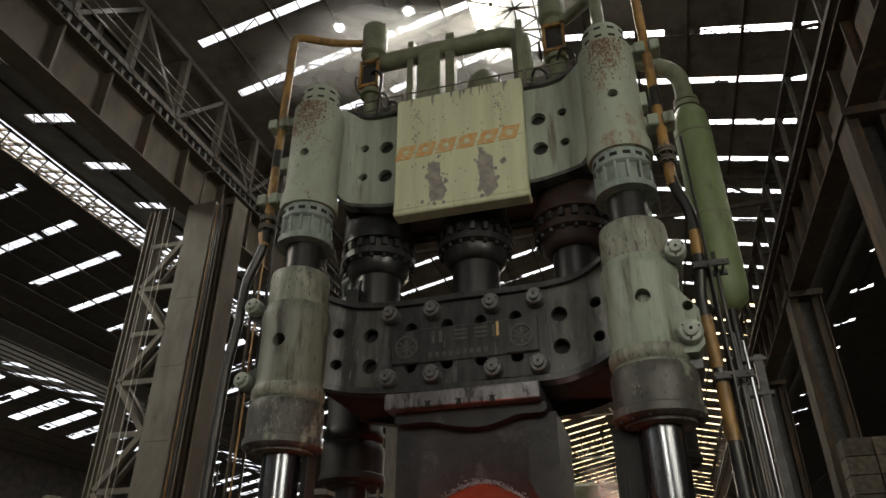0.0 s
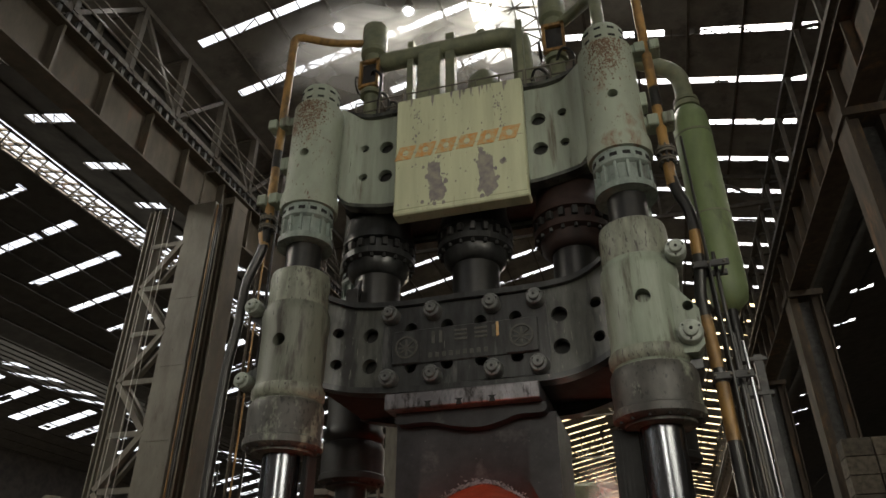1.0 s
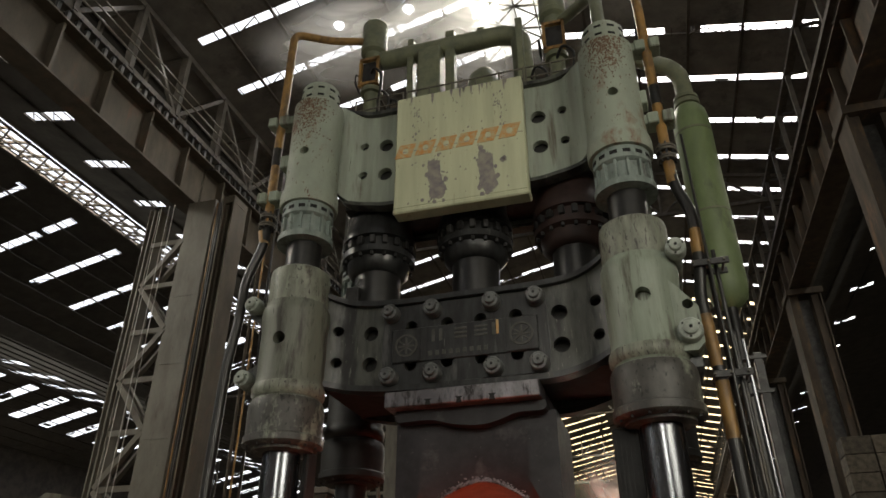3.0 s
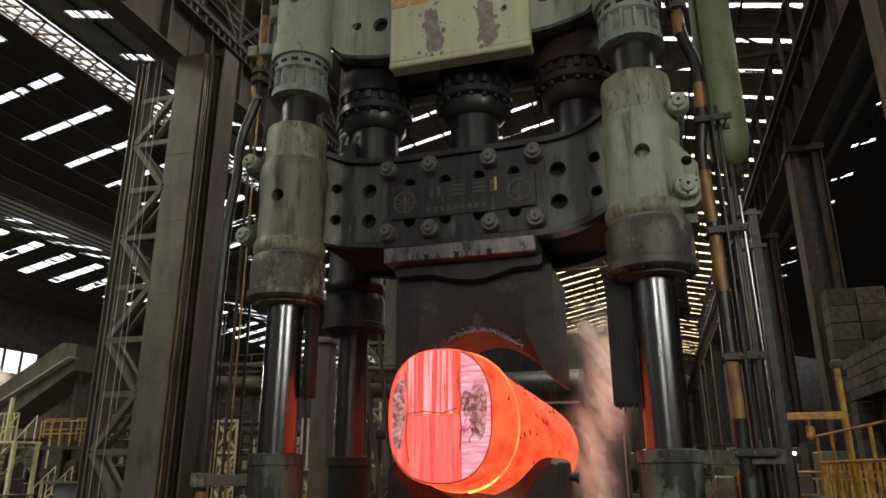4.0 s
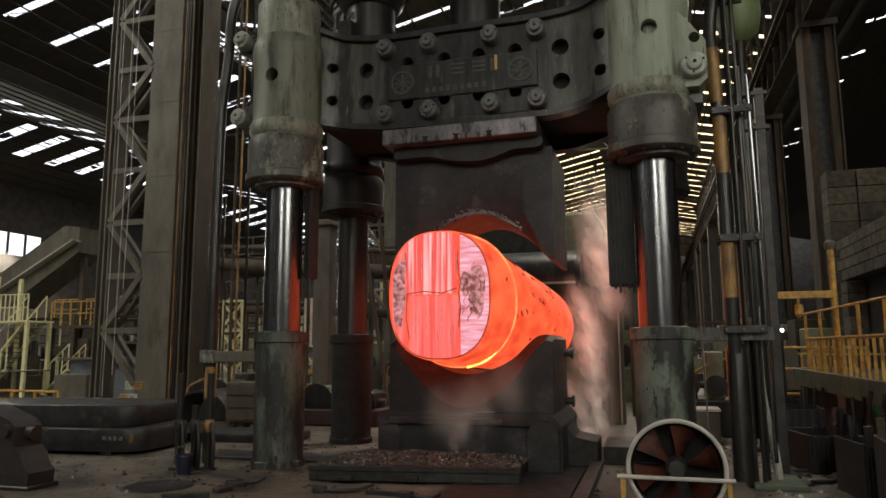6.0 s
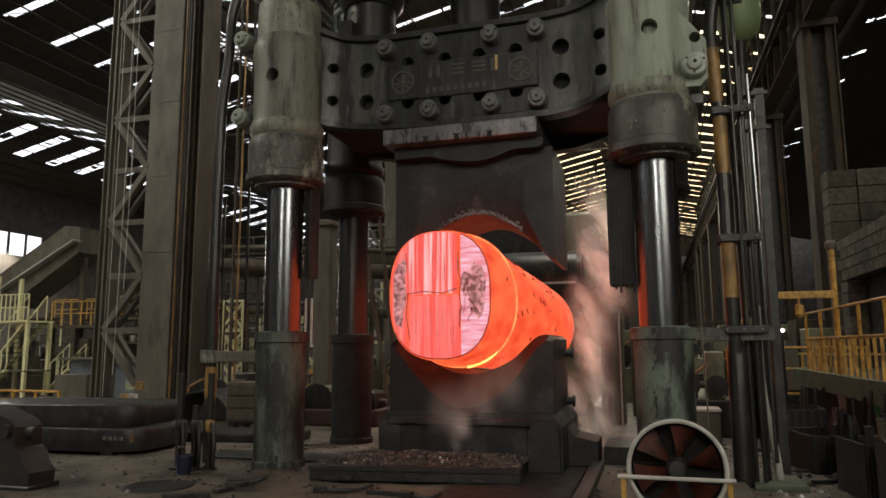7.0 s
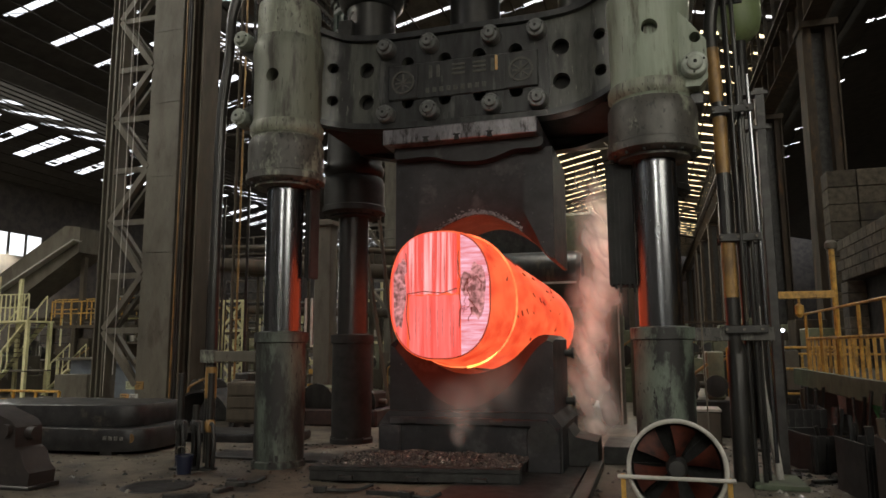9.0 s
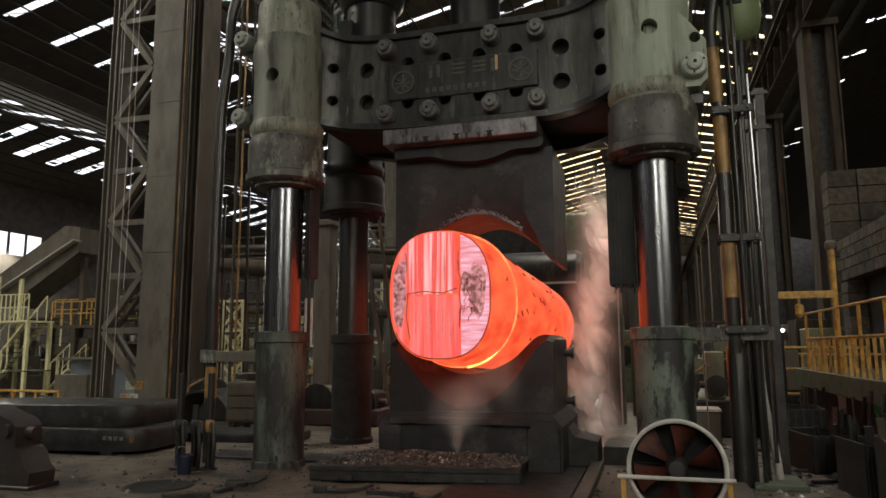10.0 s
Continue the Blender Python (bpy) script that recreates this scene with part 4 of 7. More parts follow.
for k in range(240):
    x = rnd.uniform(-0.45, 0.88)
    z = float(np.interp(x, [p[0] for p in UP_IN], [p[1] for p in UP_IN])) + 0.012 + abs(rnd.gauss(0, 0.030))
    y = -0.684 - 0.1 * min(1.0, max(0.0, (z - float(np.interp(x, [p[0] for p in UP_IN], [p[1] for p in UP_IN]))) / max(0.02, float(np.interp(x, [p[0] for p in UP_OUT], [p[1] for p in UP_OUT])) - float(np.interp(x, [p[0] for p in UP_IN], [p[1] for p in UP_IN])))))
    r = rnd.uniform(0.006, 0.022)
    box(bm, -r, r, -0.006, 0.006, -r * 0.5, r * 0.5, 0, Matrix.Translation((x, y, z)) @ Matrix.Rotation(rnd.uniform(-0.9, 0.9), 4, "Y"))
tagged(part("lip_scale", bm, WORN_STEEL, press, "rough bright scale along the lip of the upper die", flat=True), kind="stuff")
# Lower die block on its bed.
low_die = thing("lower_die", "black V-shaped lower forging die glowing red inside", "forging die")
XL = [-1.09 + (1.32 + 1.09) * i / 30 for i in range(31)]
LO_IN = on_line([(-1.10, 1.78), (-1.04, 1.86), (-0.92, 1.86), (-0.6, 1.55), (-0.25, 1.36), (0.05, 1.31), (0.35, 1.36), (0.7, 1.52), (1.04, 1.83), (1.24, 1.87), (1.33, 1.80)], XL)
LO_OUT = on_line([(-1.10, 1.74), (-1.04, 1.72), (-0.92, 1.58), (-0.6, 1.20), (-0.3, 0.94), (0.05, 0.84), (0.4, 0.94), (0.75, 1.22), (1.04, 1.62), (1.24, 1.79), (1.33, 1.75)], XL)
die_block(low_die, "die_block", LO_IN, LO_OUT, 0.0, -1.10, 1.40, -0.92, -0.66, 0.78)
part("die_shoe", slab(B(), [(-1.2, 0.02), (-1.2, 0.62), (-1.05, 0.80), (1.30, 0.80), (1.44, 0.62), (1.44, 0.02)], (), -1.08, 0.95), DIE_STEEL, low_die)
part("shoe_ledge", box(B(), -1.02, 1.26, -1.15, -1.076, 0.62, 0.72, 0.015), DIE_STEEL, low_die)
for x0, x1 in ((-1.18, -0.86), (0.96, 1.42)):
    part("shoe_pillar", box(B(), x0, x1, -1.13, -1.076, 0.02, 0.615, 0.02), DIE_STEEL, low_die)
for x in (-0.7, 0.55):
    part("shoe_key", box(B(), x - 0.1, x + 0.1, -1.17, -1.151, 0.64, 0.70, 0.008), BLACK_STEEL, low_die)
for z in (1.60, 0.86):
    part("lifting_pin", cyl(B(), (1.31, 0.5, z), (1.42, 0.5, z), 0.06, 14), BLACK_STEEL, low_die)
    part("lifting_pin", cyl(B(), (1.42, 0.5, z), (1.46, 0.5, z), 0.09, 14), BLACK_STEEL, low_die)
m = Matrix.Translation((1.18, -1.08, 0.50)) @ Matrix.Rotation(radians(90), 4, "X")
part("side_lug", lathe(B(), [(0.20, 0), (0.20, 0.08), (0.07, 0.08), (0.07, 0.12), (0.0, 0.12)], n=24, m=m), BLACK_STEEL, low_die)
part("foot", slab(B(), [(1.44, 0.02), (1.44, 0.55), (1.54, 0.42), (1.85, 0.36), (1.85, 0.02)], (), -0.4, 0.4), BLACK_STEEL, low_die)

scale_plate = thing("scale_tray", "black steel plate heaped with glinting mill scale", "steel plate")
TRAY = Matrix.Translation((-1.65, -2.36, 0)) @ Matrix.Rotation(radians(8.4), 4, "Z")
part("plate", box(B(), 0.0, 2.70, 0.0, 0.82, 0.02, 0.20, 0.015, TRAY), BLACK_STEEL, scale_plate)
part("front_lip", box(B(), 0.0, 2.70, -0.025, -0.002, 0.15, 0.205, 0.006, TRAY), BLACK_STEEL, scale_plate)
for x in (0.5, 1.35, 2.2):
    part("lifting_lug", box(B(), x - 0.09, x + 0.09, -0.09, -0.003, 0.04, 0.10, 0.01, TRAY), BLACK_STEEL, scale_plate)
for x in (0.25, 2.45):
    part("skid", box(B(), x - 0.1, x + 0.1, 0.05, 0.78, 0.0, 0.018, 0, TRAY), BLACK_STEEL, scale_plate)

HOT_DARK = hot_material("cooled_crack", (0.10, 0.008, 0.005), (0.22, 0.02, 0.01), 0.25, 12.0, (1, 1, 1), None)

# Glowing ingot.
def ingot_ring(bm, y, hw, hh, cz, n=56, p=2.5, cx=0.0):
    out = []
    for i in range(n):
        a = 2 * math.pi * i / n
        c, s = math.cos(a), math.sin(a)
        out.append(bm.verts.new((cx + hw * math.copysign(abs(c) ** (2 / p), c), y, cz + hh * math.copysign(abs(s) ** (2 / p), s))))
    return out


ingot = thing("hot_ingot", "glowing orange-red forged steel ingot with streaked end face", "steel ingot", at=(0, 0, 1.4))
bm = B()
rings = [ingot_ring(bm, y, w, h, c, p=q, cx=x) for y, w, h, c, x, q in ((-1.99, 0.685, 0.835, 2.385, 0, 2.5), (-1.96, 0.71, 0.855, 2.385, 0, 2.5), (-1.88, 0.73, 0.868, 2.385, 0, 2.4), (-1.60, 0.765, 0.885, 2.38, 0, 2.3), (-1.25, 0.80, 0.90, 2.37, 0, 2.2), (-1.19, 0.835, 0.92, 2.37, 0, 2.1), (-1.08, 0.86, 0.935, 2.365, 0, 2.1), (-1.0, 0.85, 0.935, 2.36, 0, 2.1), (-0.2, 0.88, 0.925, 2.32, 0.02, 2.0), (1.2, 0.96, 0.92, 2.24, 0.06, 2.0), (2.6, 1.02, 0.92, 2.17, 0.10, 2.0), (3.7, 1.03, 0.92, 2.12, 0.12, 2.0), (4.1, 0.9, 0.82, 2.12, 0.12, 2.0))]
for a, b in zip(rings, rings[1:]):
    for i in range(56):
        bm.faces.new((a[i], a[(i + 1) % 56], b[(i + 1) % 56], b[i]))
bm.faces.new(rings[0]), bm.faces.new(rings[-1])
part("body", bm, HOT_BODY, ingot)


seam = [(0.868 * math.copysign(abs(math.cos(a)) ** (2 / 2.1), math.cos(a)), -1.12 - 0.10 * math.sin(a), 2.365 + 0.942 * math.copysign(abs(math.sin(a)) ** (2 / 2.1), math.sin(a))) for a in [2 * math.pi * i / 48 + 0.01 for i in range(49)]]
lip = [(0.86 * math.cos(a), -1.03, 2.365 + 0.938 * math.sin(a)) for a in [radians(-82 + 3 * i) for i in range(13)]]
part("hot_contact_rim", tube(B(), lip, 0.034, 0, 8), HOT_YELLOW, ingot, "yellow-white hot rim above the die")
part("lap_seam", tube(B(), seam, 0.016, 0, 6), HOT_RIM, ingot, "bright lap seam round the ingot")


def face_piece(name, x0, x1, z0, z1, y, mat, rough=0.0):
    """A proud patch on the end face, clipped by the outline of the face."""
    def edge(x, top):
        t = min(1.0, abs(x) / 0.675)
        h = 0.825 * (1 - t ** 2.5) ** (1 / 2.5)
        return 2.385 + h if top else 2.385 - h
    up = [(x0 + (x1 - x0) * i / 12, min(z1 + rough * noise.noise((i * 0.7, z1, 3.1)), edge(x0 + (x1 - x0) * i / 12, True))) for i in range(13)]
    dn = [(x0 + (x1 - x0) * i / 12, max(z0 + rough * noise.noise((i * 0.9, z0, 7.7)), edge(x0 + (x1 - x0) * i / 12, False))) for i in range(13)]
    return part(name, slab(B(), up + dn[::-1], (), y, -1.98), mat, ingot)


face_piece("face_strip", -0.44, 0.24, 2.40, 3.3, -2.035, HOT_FACE, 0.04)
face_piece("face_strip", -0.41, 0.28, 1.4, 2.37, -2.02, HOT_LOWER, 0.04)
face_piece("face_flank", 0.29, 0.665, 1.4, 3.3, -2.0, HOT_PALE, 0)
face_piece("face_flank", -0.665, -0.45, 1.4, 3.3, -2.0, HOT_LOWER, 0)
def scale_patch(cx, cz, rx, rz, y, seed):
    """A ragged oval of dull scale on the end face."""
    pts = []
    for i in range(36):
        a = 2 * math.pi * i / 36
        k = 1 + 0.28 * noise.noise((2.2 * math.cos(a) + seed, 2.2 * math.sin(a), seed))
        pts.append((cx + rx * k * math.cos(a), cz + rz * k * math.sin(a)))
    part("scale_patch", slab(B(), pts, (), y, -1.98), HOT_SCALE, ingot, "dull cooled scale")


scale_patch(0.50, 2.44, 0.115, 0.36, -2.012, 1.3)
scale_patch(0.36, 2.52, 0.07, 0.16, -2.016, 4.1)
scale_patch(-0.555, 2.36, 0.085, 0.42, -2.012, 7.7)
scale_patch(-0.50, 2.75, 0.05, 0.12, -2.012, 2.9)
for k, (pts) in enumerate(([(0.27, 2.95), (0.25, 2.70), (0.31, 2.55), (0.27, 2.40), (0.30, 2.22), (0.27, 1.95)], [(-0.44, 2.40), (-0.2, 2.43), (0.05, 2.40), (0.25, 2.46)], [(-0.46, 2.95), (-0.43, 2.5), (-0.45, 2.1), (-0.40, 1.8)])):
    part("crack", tube(B(), [(x, -2.036 if k == 1 else -2.022, z) for x, z in pts], 0.006, 0.03, 6), HOT_DARK, ingot, "dark crack in the hot face")
for k in range(46):
    y = random.uniform(-1.7, 2.2)
    a = radians(random.uniform(-35, 80))
    hw, hh, cz, cx = (float(np.interp(y, (-1.88, -1.25, -1.08, -0.2, 1.2, 2.6), v)) for v in ((0.73, 0.80, 0.86, 0.88, 0.96, 1.02), (0.868, 0.90, 0.935, 0.925, 0.92, 0.92), (2.385, 2.37, 2.365, 2.32, 2.24, 2.17), (0, 0, 0, 0.02, 0.06, 0.10)))
    p = 2.2 if y < -1.1 else 2.05
    c, sn = math.cos(a), math.sin(a)
    x, z = cx + hw * abs(c) ** (2 / p), cz + hh * math.copysign(abs(sn) ** (2 / p), sn)
    l, w = random.uniform(0.02, 0.10), random.uniform(0.005, 0.016)
    m = Matrix.Translation((x, y, z)) @ Matrix.Rotation(math.pi / 2 - a, 4, "Y") @ Matrix.Rotation(random.uniform(0.9, 2.0), 4, "Z")
    part("scale_flake", box(B(), -l, l, -w, w, -0.01, 0.006, 0, m), HOT_DARK, ingot)
edge_pts = [(0.684 * math.copysign(abs(math.cos(a)) ** 0.8, math.cos(a)), -1.994, 2.385 + 0.834 * math.copysign(abs(math.sin(a)) ** 0.8, math.sin(a))) for a in [radians(-150 + 4 * i) for i in range(56)]]
part("cooled_edge", tube(B(), edge_pts, 0.007, 0, 6), HOT_DARK, ingot, "dark cooled edge of the end face")
rk = random.Random(19)
for k in range(14):
    x, z = rk.gauss(0.40, 0.07), rk.uniform(2.12, 2.85)
    pts = [(x, z)]
    for _ in range(4):
        x, z = x + rk.uniform(-0.05, 0.05), z + rk.uniform(-0.09, 0.03)
        pts.append((min(0.60, max(0.27, x)), z))
    part("crack", tube(B(), [(px, -2.018, pz) for px, pz in pts], rk.uniform(0.003, 0.007), 0, 5), HOT_DARK, ingot)
for k in range(13):
    x = -0.37 + 0.052 * k + rk.uniform(-0.015, 0.015)
    lo, hi = (1.66, 2.30) if k % 3 else (2.48, 3.06)
    part("score_line", tube(B(), [(x, -2.0215 if k % 3 else -2.0365, lo + rk.uniform(0, 0.2)), (x + rk.uniform(-0.01, 0.01), -2.0215 if k % 3 else -2.0365, hi - rk.uniform(0, 0.2))], 0.0028, 0, 5), HOT_SCALE, ingot)
# ---------------------------------------------------------------- pipes and fittings on the press
def pipe_part(name, pts, r, mat, parent, bend=0.15, label="", n=12):
    return part(name, tube(B(), pts, r, bend, n), mat, parent, label)


def ring(name, x, y, z, r, h, mat, parent, bolts=0):
    """A flange round an upright pipe, with its bolts."""
    f = part(name, lathe(B(), [(r * 0.6, z - h / 2), (r, z - h / 2), (r, z - 0.01), (r * 0.9, z - 0.01), (r * 0.9, z + 0.01), (r, z + 0.01), (r, z + h / 2), (r * 0.6, z + h / 2)], x, y, n=20), mat, parent)
    for k in range(bolts):
        a = 2 * math.pi * k / bolts
        part("flange_bolt", cyl(B(), (x + r * 0.8 * math.cos(a), y + r * 0.8 * math.sin(a), z - h), (x + r * 0.8 * math.cos(a), y + r * 0.8 * math.sin(a), z + h), 0.02, 6), BLACK_STEEL, f)


west_pipe = thing("feed_pipe", "ochre and black banded hydraulic feed pipe bending beside the press", "pipe", "feed pipes", at=(-3.88, -1.3, 0))
pipe_part("pipe_run", [(-2.30, -0.2, 13.55), (-2.9, -0.7, 13.25), (-3.49, -1.28, 13.05), (-3.49, -1.3, 8.3)], 0.085, PIPE_YELLOW, west_pipe, 0.22)
pipe_part("pipe_run", [(-3.49, -1.3, 8.3), (-3.50, -1.3, 7.85), (-3.77, -1.3, 7.15), (-3.77, -1.3, 6.5), (-3.88, -1.3, 5.6), (-3.90, -1.3, 3.6), (-3.88, -1.3, 0.0)], 0.085, PIPE_DARK, west_pipe, 0.25)
pipe_part("pipe_band", [(-3.49, -1.3, 9.55), (-3.49, -1.3, 9.95)], 0.088, PIPE_DARK, west_pipe, 0)
pipe_part("pipe_band", [(-3.50, -1.3, 7.85), (-3.56, -1.3, 8.12)], 0.088, PIPE_YELLOW, west_pipe, 0)
pipe_part("pipe_band", [(-3.88, -1.3, 0.95), (-3.88, -1.3, 1.42)], 0.089, PIPE_YELLOW, west_pipe, 0)
for z in (8.40, 8.22):
    ring("flange", -3.49, -1.3, z, 0.15, 0.08, STEEL_GREY, west_pipe, 8)
east_pipe = thing("feed_pipe", "ochre and black banded hydraulic feed pipe clamped beside the press", "pipe", "feed pipes", at=(3.64, -1.3, 0))
pipe_part("pipe_run", [(3.46, -1.3, 13.6), (3.48, -1.3, 8.25)], 0.085, PIPE_YELLOW, east_pipe, 0)
pipe_part("pipe_run", [(3.48, -1.3, 8.25), (3.50, -1.3, 7.75), (3.68, -1.3, 7.25), (3.63, -1.3, 6.3), (3.56, -1.3, 5.9), (3.62, -1.3, 4.7), (3.64, -1.3, 1.6)], 0.085, PIPE_DARK, east_pipe, 0.25)
pipe_part("pipe_band", [(3.48, -1.3, 9.35), (3.48, -1.3, 9.75)], 0.09, PIPE_DARK, east_pipe, 0)
pipe_part("pipe_band", [(3.49, -1.3, 7.8), (3.48, -1.3, 8.2)], 0.089, PIPE_YELLOW, east_pipe, 0)
for a, b, x, q in ((6.55, 6.95, 3.645, 3.665), (4.85, 5.6, 3.607, 3.574), (3.9, 4.65, 3.626, 3.621), (2.3, 3.0, 3.636, 3.631)):
    pipe_part("pipe_band", [(x, -1.3, a), (q, -1.3, b)], 0.089, PIPE_YELLOW, east_pipe, 0)
part("foot_pipe", lathe(B(), [(0.12, 0.0), (0.12, 1.62), (0.09, 1.72)], 3.66, -1.25, n=20), PIPE_DARK, east_pipe)
ring("flange", 3.48, -1.3, 8.42, 0.16, 0.10, STEEL_GREY, east_pipe, 8)
ring("flange", 3.48, -1.3, 8.25, 0.15, 0.08, STEEL_GREY, east_pipe, 8)
for x, y0, z0, z1, r, mat in ((3.80, -1.2, 0.0, 7.2, 0.036, PIPE_DARK), (3.90, -1.25, 0.0, 6.6, 0.03, PIPE_DARK), (3.96, -1.1, 0.0, 5.4, 0.03, PIPE_DARK), (4.03, -1.3, 0.3, 5.2, 0.025, CHROME), (3.78, -1.42, 2.0, 8.6, 0.022, PIPE_DARK)):
    riser = tagged(part("riser_pipe", tube(B(), [(x, y0, z0), (x - 0.02, y0, (z0 + z1) / 2), (x - 0.05, y0, z1)], r, n=10), mat), "slim dark riser pipe in a clamped bundle", "pipe", "riser pipes")
for z in (6.35, 4.72, 3.05, 1.9):
    cl = thing("pipe_clamp", "dark steel clamp across the riser pipes", "clamp", "pipe clamps", at=(3.8, -1.3, z))
    part("clamp_bar", box(B(), 3.52, 4.02, -1.43, -1.39, z - 0.05, z + 0.05, 0.01), BLACK_STEEL, cl)
    part("clamp_bar", box(B(), 3.52, 4.02, -1.10, -1.06, z - 0.05, z + 0.05, 0.01), BLACK_STEEL, cl)
    for x in (3.54, 3.74, 3.95):
        part("clamp_bolt", cyl(B(), (x, -1.47, z), (x, -1.0, z), 0.018, 6), STEEL_GREY, cl)
for s, zs in ((-1, (10.55, 8.78)), (1, (10.62, 9.02))):
    x0 = s * 3.49
    for z in zs:
        arm = part("pipe_arm", box(B(), *sorted((s * 3.08, s * 3.32)), -1.42, -1.18, z - 0.10, z + 0.10, 0.02), PALE_GREEN, press, "pale green pipe bracket arm")
        for off in (-0.12, 0.12):
            part("arm_block", box(B(), x0 + off - 0.09, x0 + off + 0.09, -1.46, -1.15, z - 0.11, z + 0.11, 0.02), PALE_GREEN, arm)
    z = 9.55 if s < 0 else 9.50
    part("pipe_arm", box(B(), *sorted((s * 3.10, s * 3.34)), -1.42, -1.15, z - 0.14, z + 0.14, 0.02), PALE_GREEN, press)
part("pipe_stay", box(B(), -3.98, -3.05, -1.42, -1.36, 1.50, 1.66, 0.01), STEEL_GREY, press, "flat steel stay")
part("stay_clamp", box(B(), -4.0, -3.76, -1.44, -1.16, 1.48, 1.68, 0.01), FLAKED, press)
part("pipe_stay", box(B(), 3.05, 4.10, -1.34, -1.24, 1.76, 1.93, 0.01), FLAKED, press)
# guards hanging under the crosshead beside the front columns
GUARD = material("dark_guard_sheet", (0.016, 0.016, 0.016), 0.7, 0, (0.009, 0.009, 0.009), 5, 0.8, 0.2)
for x0, x1, z0 in ((2.14, 2.49, 2.50), (-2.36, -2.27, 2.75)):
    g = part("column_guard", box(B(), x0, x1, -1.25, -0.95, z0, 4.16, 0.02), GUARD, press, "dark corrugated guard beside the column")
    n = max(1, round((x1 - x0) / 0.055))
    for k in range(n):
        x = x0 + (x1 - x0) * (k + 0.5) / n
        part("guard_rib", box(B(), x - 0.014, x + 0.014, -1.270, -1.252, z0 - 0.05 * (k % 3), 4.12), GUARD, g)

# green accumulator beside the press
tank = thing("accumulator_tank", "tall green painted accumulator bottle with banded neck", "pressure tank", at=(4.38, 2.0, 0))
part("shell", lathe(B(), [(0.0, 7.0), (0.18, 7.05), (0.33, 7.2), (0.375, 7.45), (0.375, 11.35), (0.34, 11.62), (0.24, 11.78), (0.21, 11.80)], 4.38, 2.0, n=32), TANK_GREEN, tank)
part("band", lathe(B(), [(0.37, 11.0), (0.385, 11.0), (0.385, 11.05), (0.37, 11.05)], 4.38, 2.0, n=32), OLIVE_PIPE, tank)
part("band", lathe(B(), [(0.37, 9.0), (0.385, 9.0), (0.385, 9.04), (0.37, 9.04)], 4.38, 2.0, n=32), OLIVE_PIPE, tank)
part("neck_flange", lathe(B(), [(0.20, 11.80), (0.27, 11.80), (0.27, 11.92), (0.20, 11.92), (0.20, 11.96), (0.26, 11.96), (0.26, 12.04), (0.19, 12.04)], 4.38, 2.0, n=28), OLIVE_PIPE, tank)
pipe_part("outlet", [(4.38, 2.0, 12.0), (4.38, 2.0, 12.9), (3.6, 1.9, 13.3), (2.6, 1.2, 13.3)], 0.19, OLIVE_PIPE, tank, 0.5, n=16)
part("stand", lathe(B(), [(0.22, 0.0), (0.22, 0.05), (0.10, 0.06), (0.10, 7.1)], 4.38, 2.0, n=16), PIPE_DARK, tank)

# pipework, valves and railing on top of the platen
part("header_pipe", tube(B(), [(-2.1, 0.0, 13.05), (0.75, 0.0, 13.05), (1.15, 0.0, 12.9), (1.2, 0.0, 10.7)], 0.21, 0.35, 18), OLIVE_PIPE, press, "olive header pipe over the platen")
for x, w in ((-0.38, 0.10), (-1.28, 0.07)):
    part("pipe_post", box(B(), x - w, x + w, -0.12, 0.12, 10.66, 13.42, 0.01), OLIVE_PIPE, press)
part("pipe_post", box(B(), 1.10, 1.24, -0.35, -0.22, 10.66, 13.1, 0.01), OLIVE_PIPE, press)
part("pipe_cap", lathe(B(), [(0.09, 13.2), (0.09, 13.36), (0.0, 13.38)], 0.30, 0.0, n=12), OLIVE_PIPE, press)
part("vessel_dome", lathe(B(), [(0.42, 10.66), (0.42, 12.4), (0.36, 12.75), (0.2, 12.95), (0.0, 13.0)], 0.15, 0.9, n=28), OLIVE_PIPE, press)
part("platen_block", box(B(), -1.05, -0.55, -0.3, 0.3, 10.66, 12.9, 0.03), OLIVE_PIPE, press)
for x, y in ((-2.15, -0.1), (1.86, 0.0)):
    v = part("valve_tower", lathe(B(), [(0.16, 10.66), (0.16, 12.0), (0.24, 12.0), (0.24, 12.12), (0.15, 12.14), (0.15, 12.88), (0.20, 12.98), (0.20, 13.14), (0.29, 13.20), (0.30, 13.32), (0.285, 13.34), (0.285, 14.02), (0.26, 14.06), (0, 14.06)], x, y, n=24),
             OLIVE_PIPE, press, "olive valve body on a flanged stem")
    for sx in (-1, 1):
        part("valve_yoke", box(B(), x + sx * 0.2 - 0.03, x + sx * 0.2 + 0.03, y - 0.24, y - 0.16, 12.12, 12.9), PIPE_YELLOW, v)
    part("valve_yoke", box(B(), x - 0.23, x + 0.23, y - 0.24, y - 0.16, 12.14, 12.21), PIPE_YELLOW, v)
    part("valve_yoke", box(B(), x - 0.23, x + 0.23, y - 0.24, y - 0.16, 12.83, 12.90), PIPE_YELLOW, v)
    part("packing_box", box(B(), x - 0.2, x + 0.2, y - 0.15, y + 0.15, 12.2, 12.84, 0.02), BLACK_STEEL, v)
    part("flange", lathe(B(), [(0.18, 11.0), (0.30, 11.0), (0.30, 11.12), (0.18, 11.12)], x, y, n=20), OLIVE_PIPE, v)
    part("hand_wheel", lathe(B(), [(0.20, 0.0), (0.225, 0.02), (0.20, 0.04), (0.18, 0.02), (0.20, 0.0)], n=20, m=Matrix.Translation((x - 0.34, y, 12.4)) @ Matrix.Rotation(radians(90), 4, "Y")), BLACK_STEEL, v)
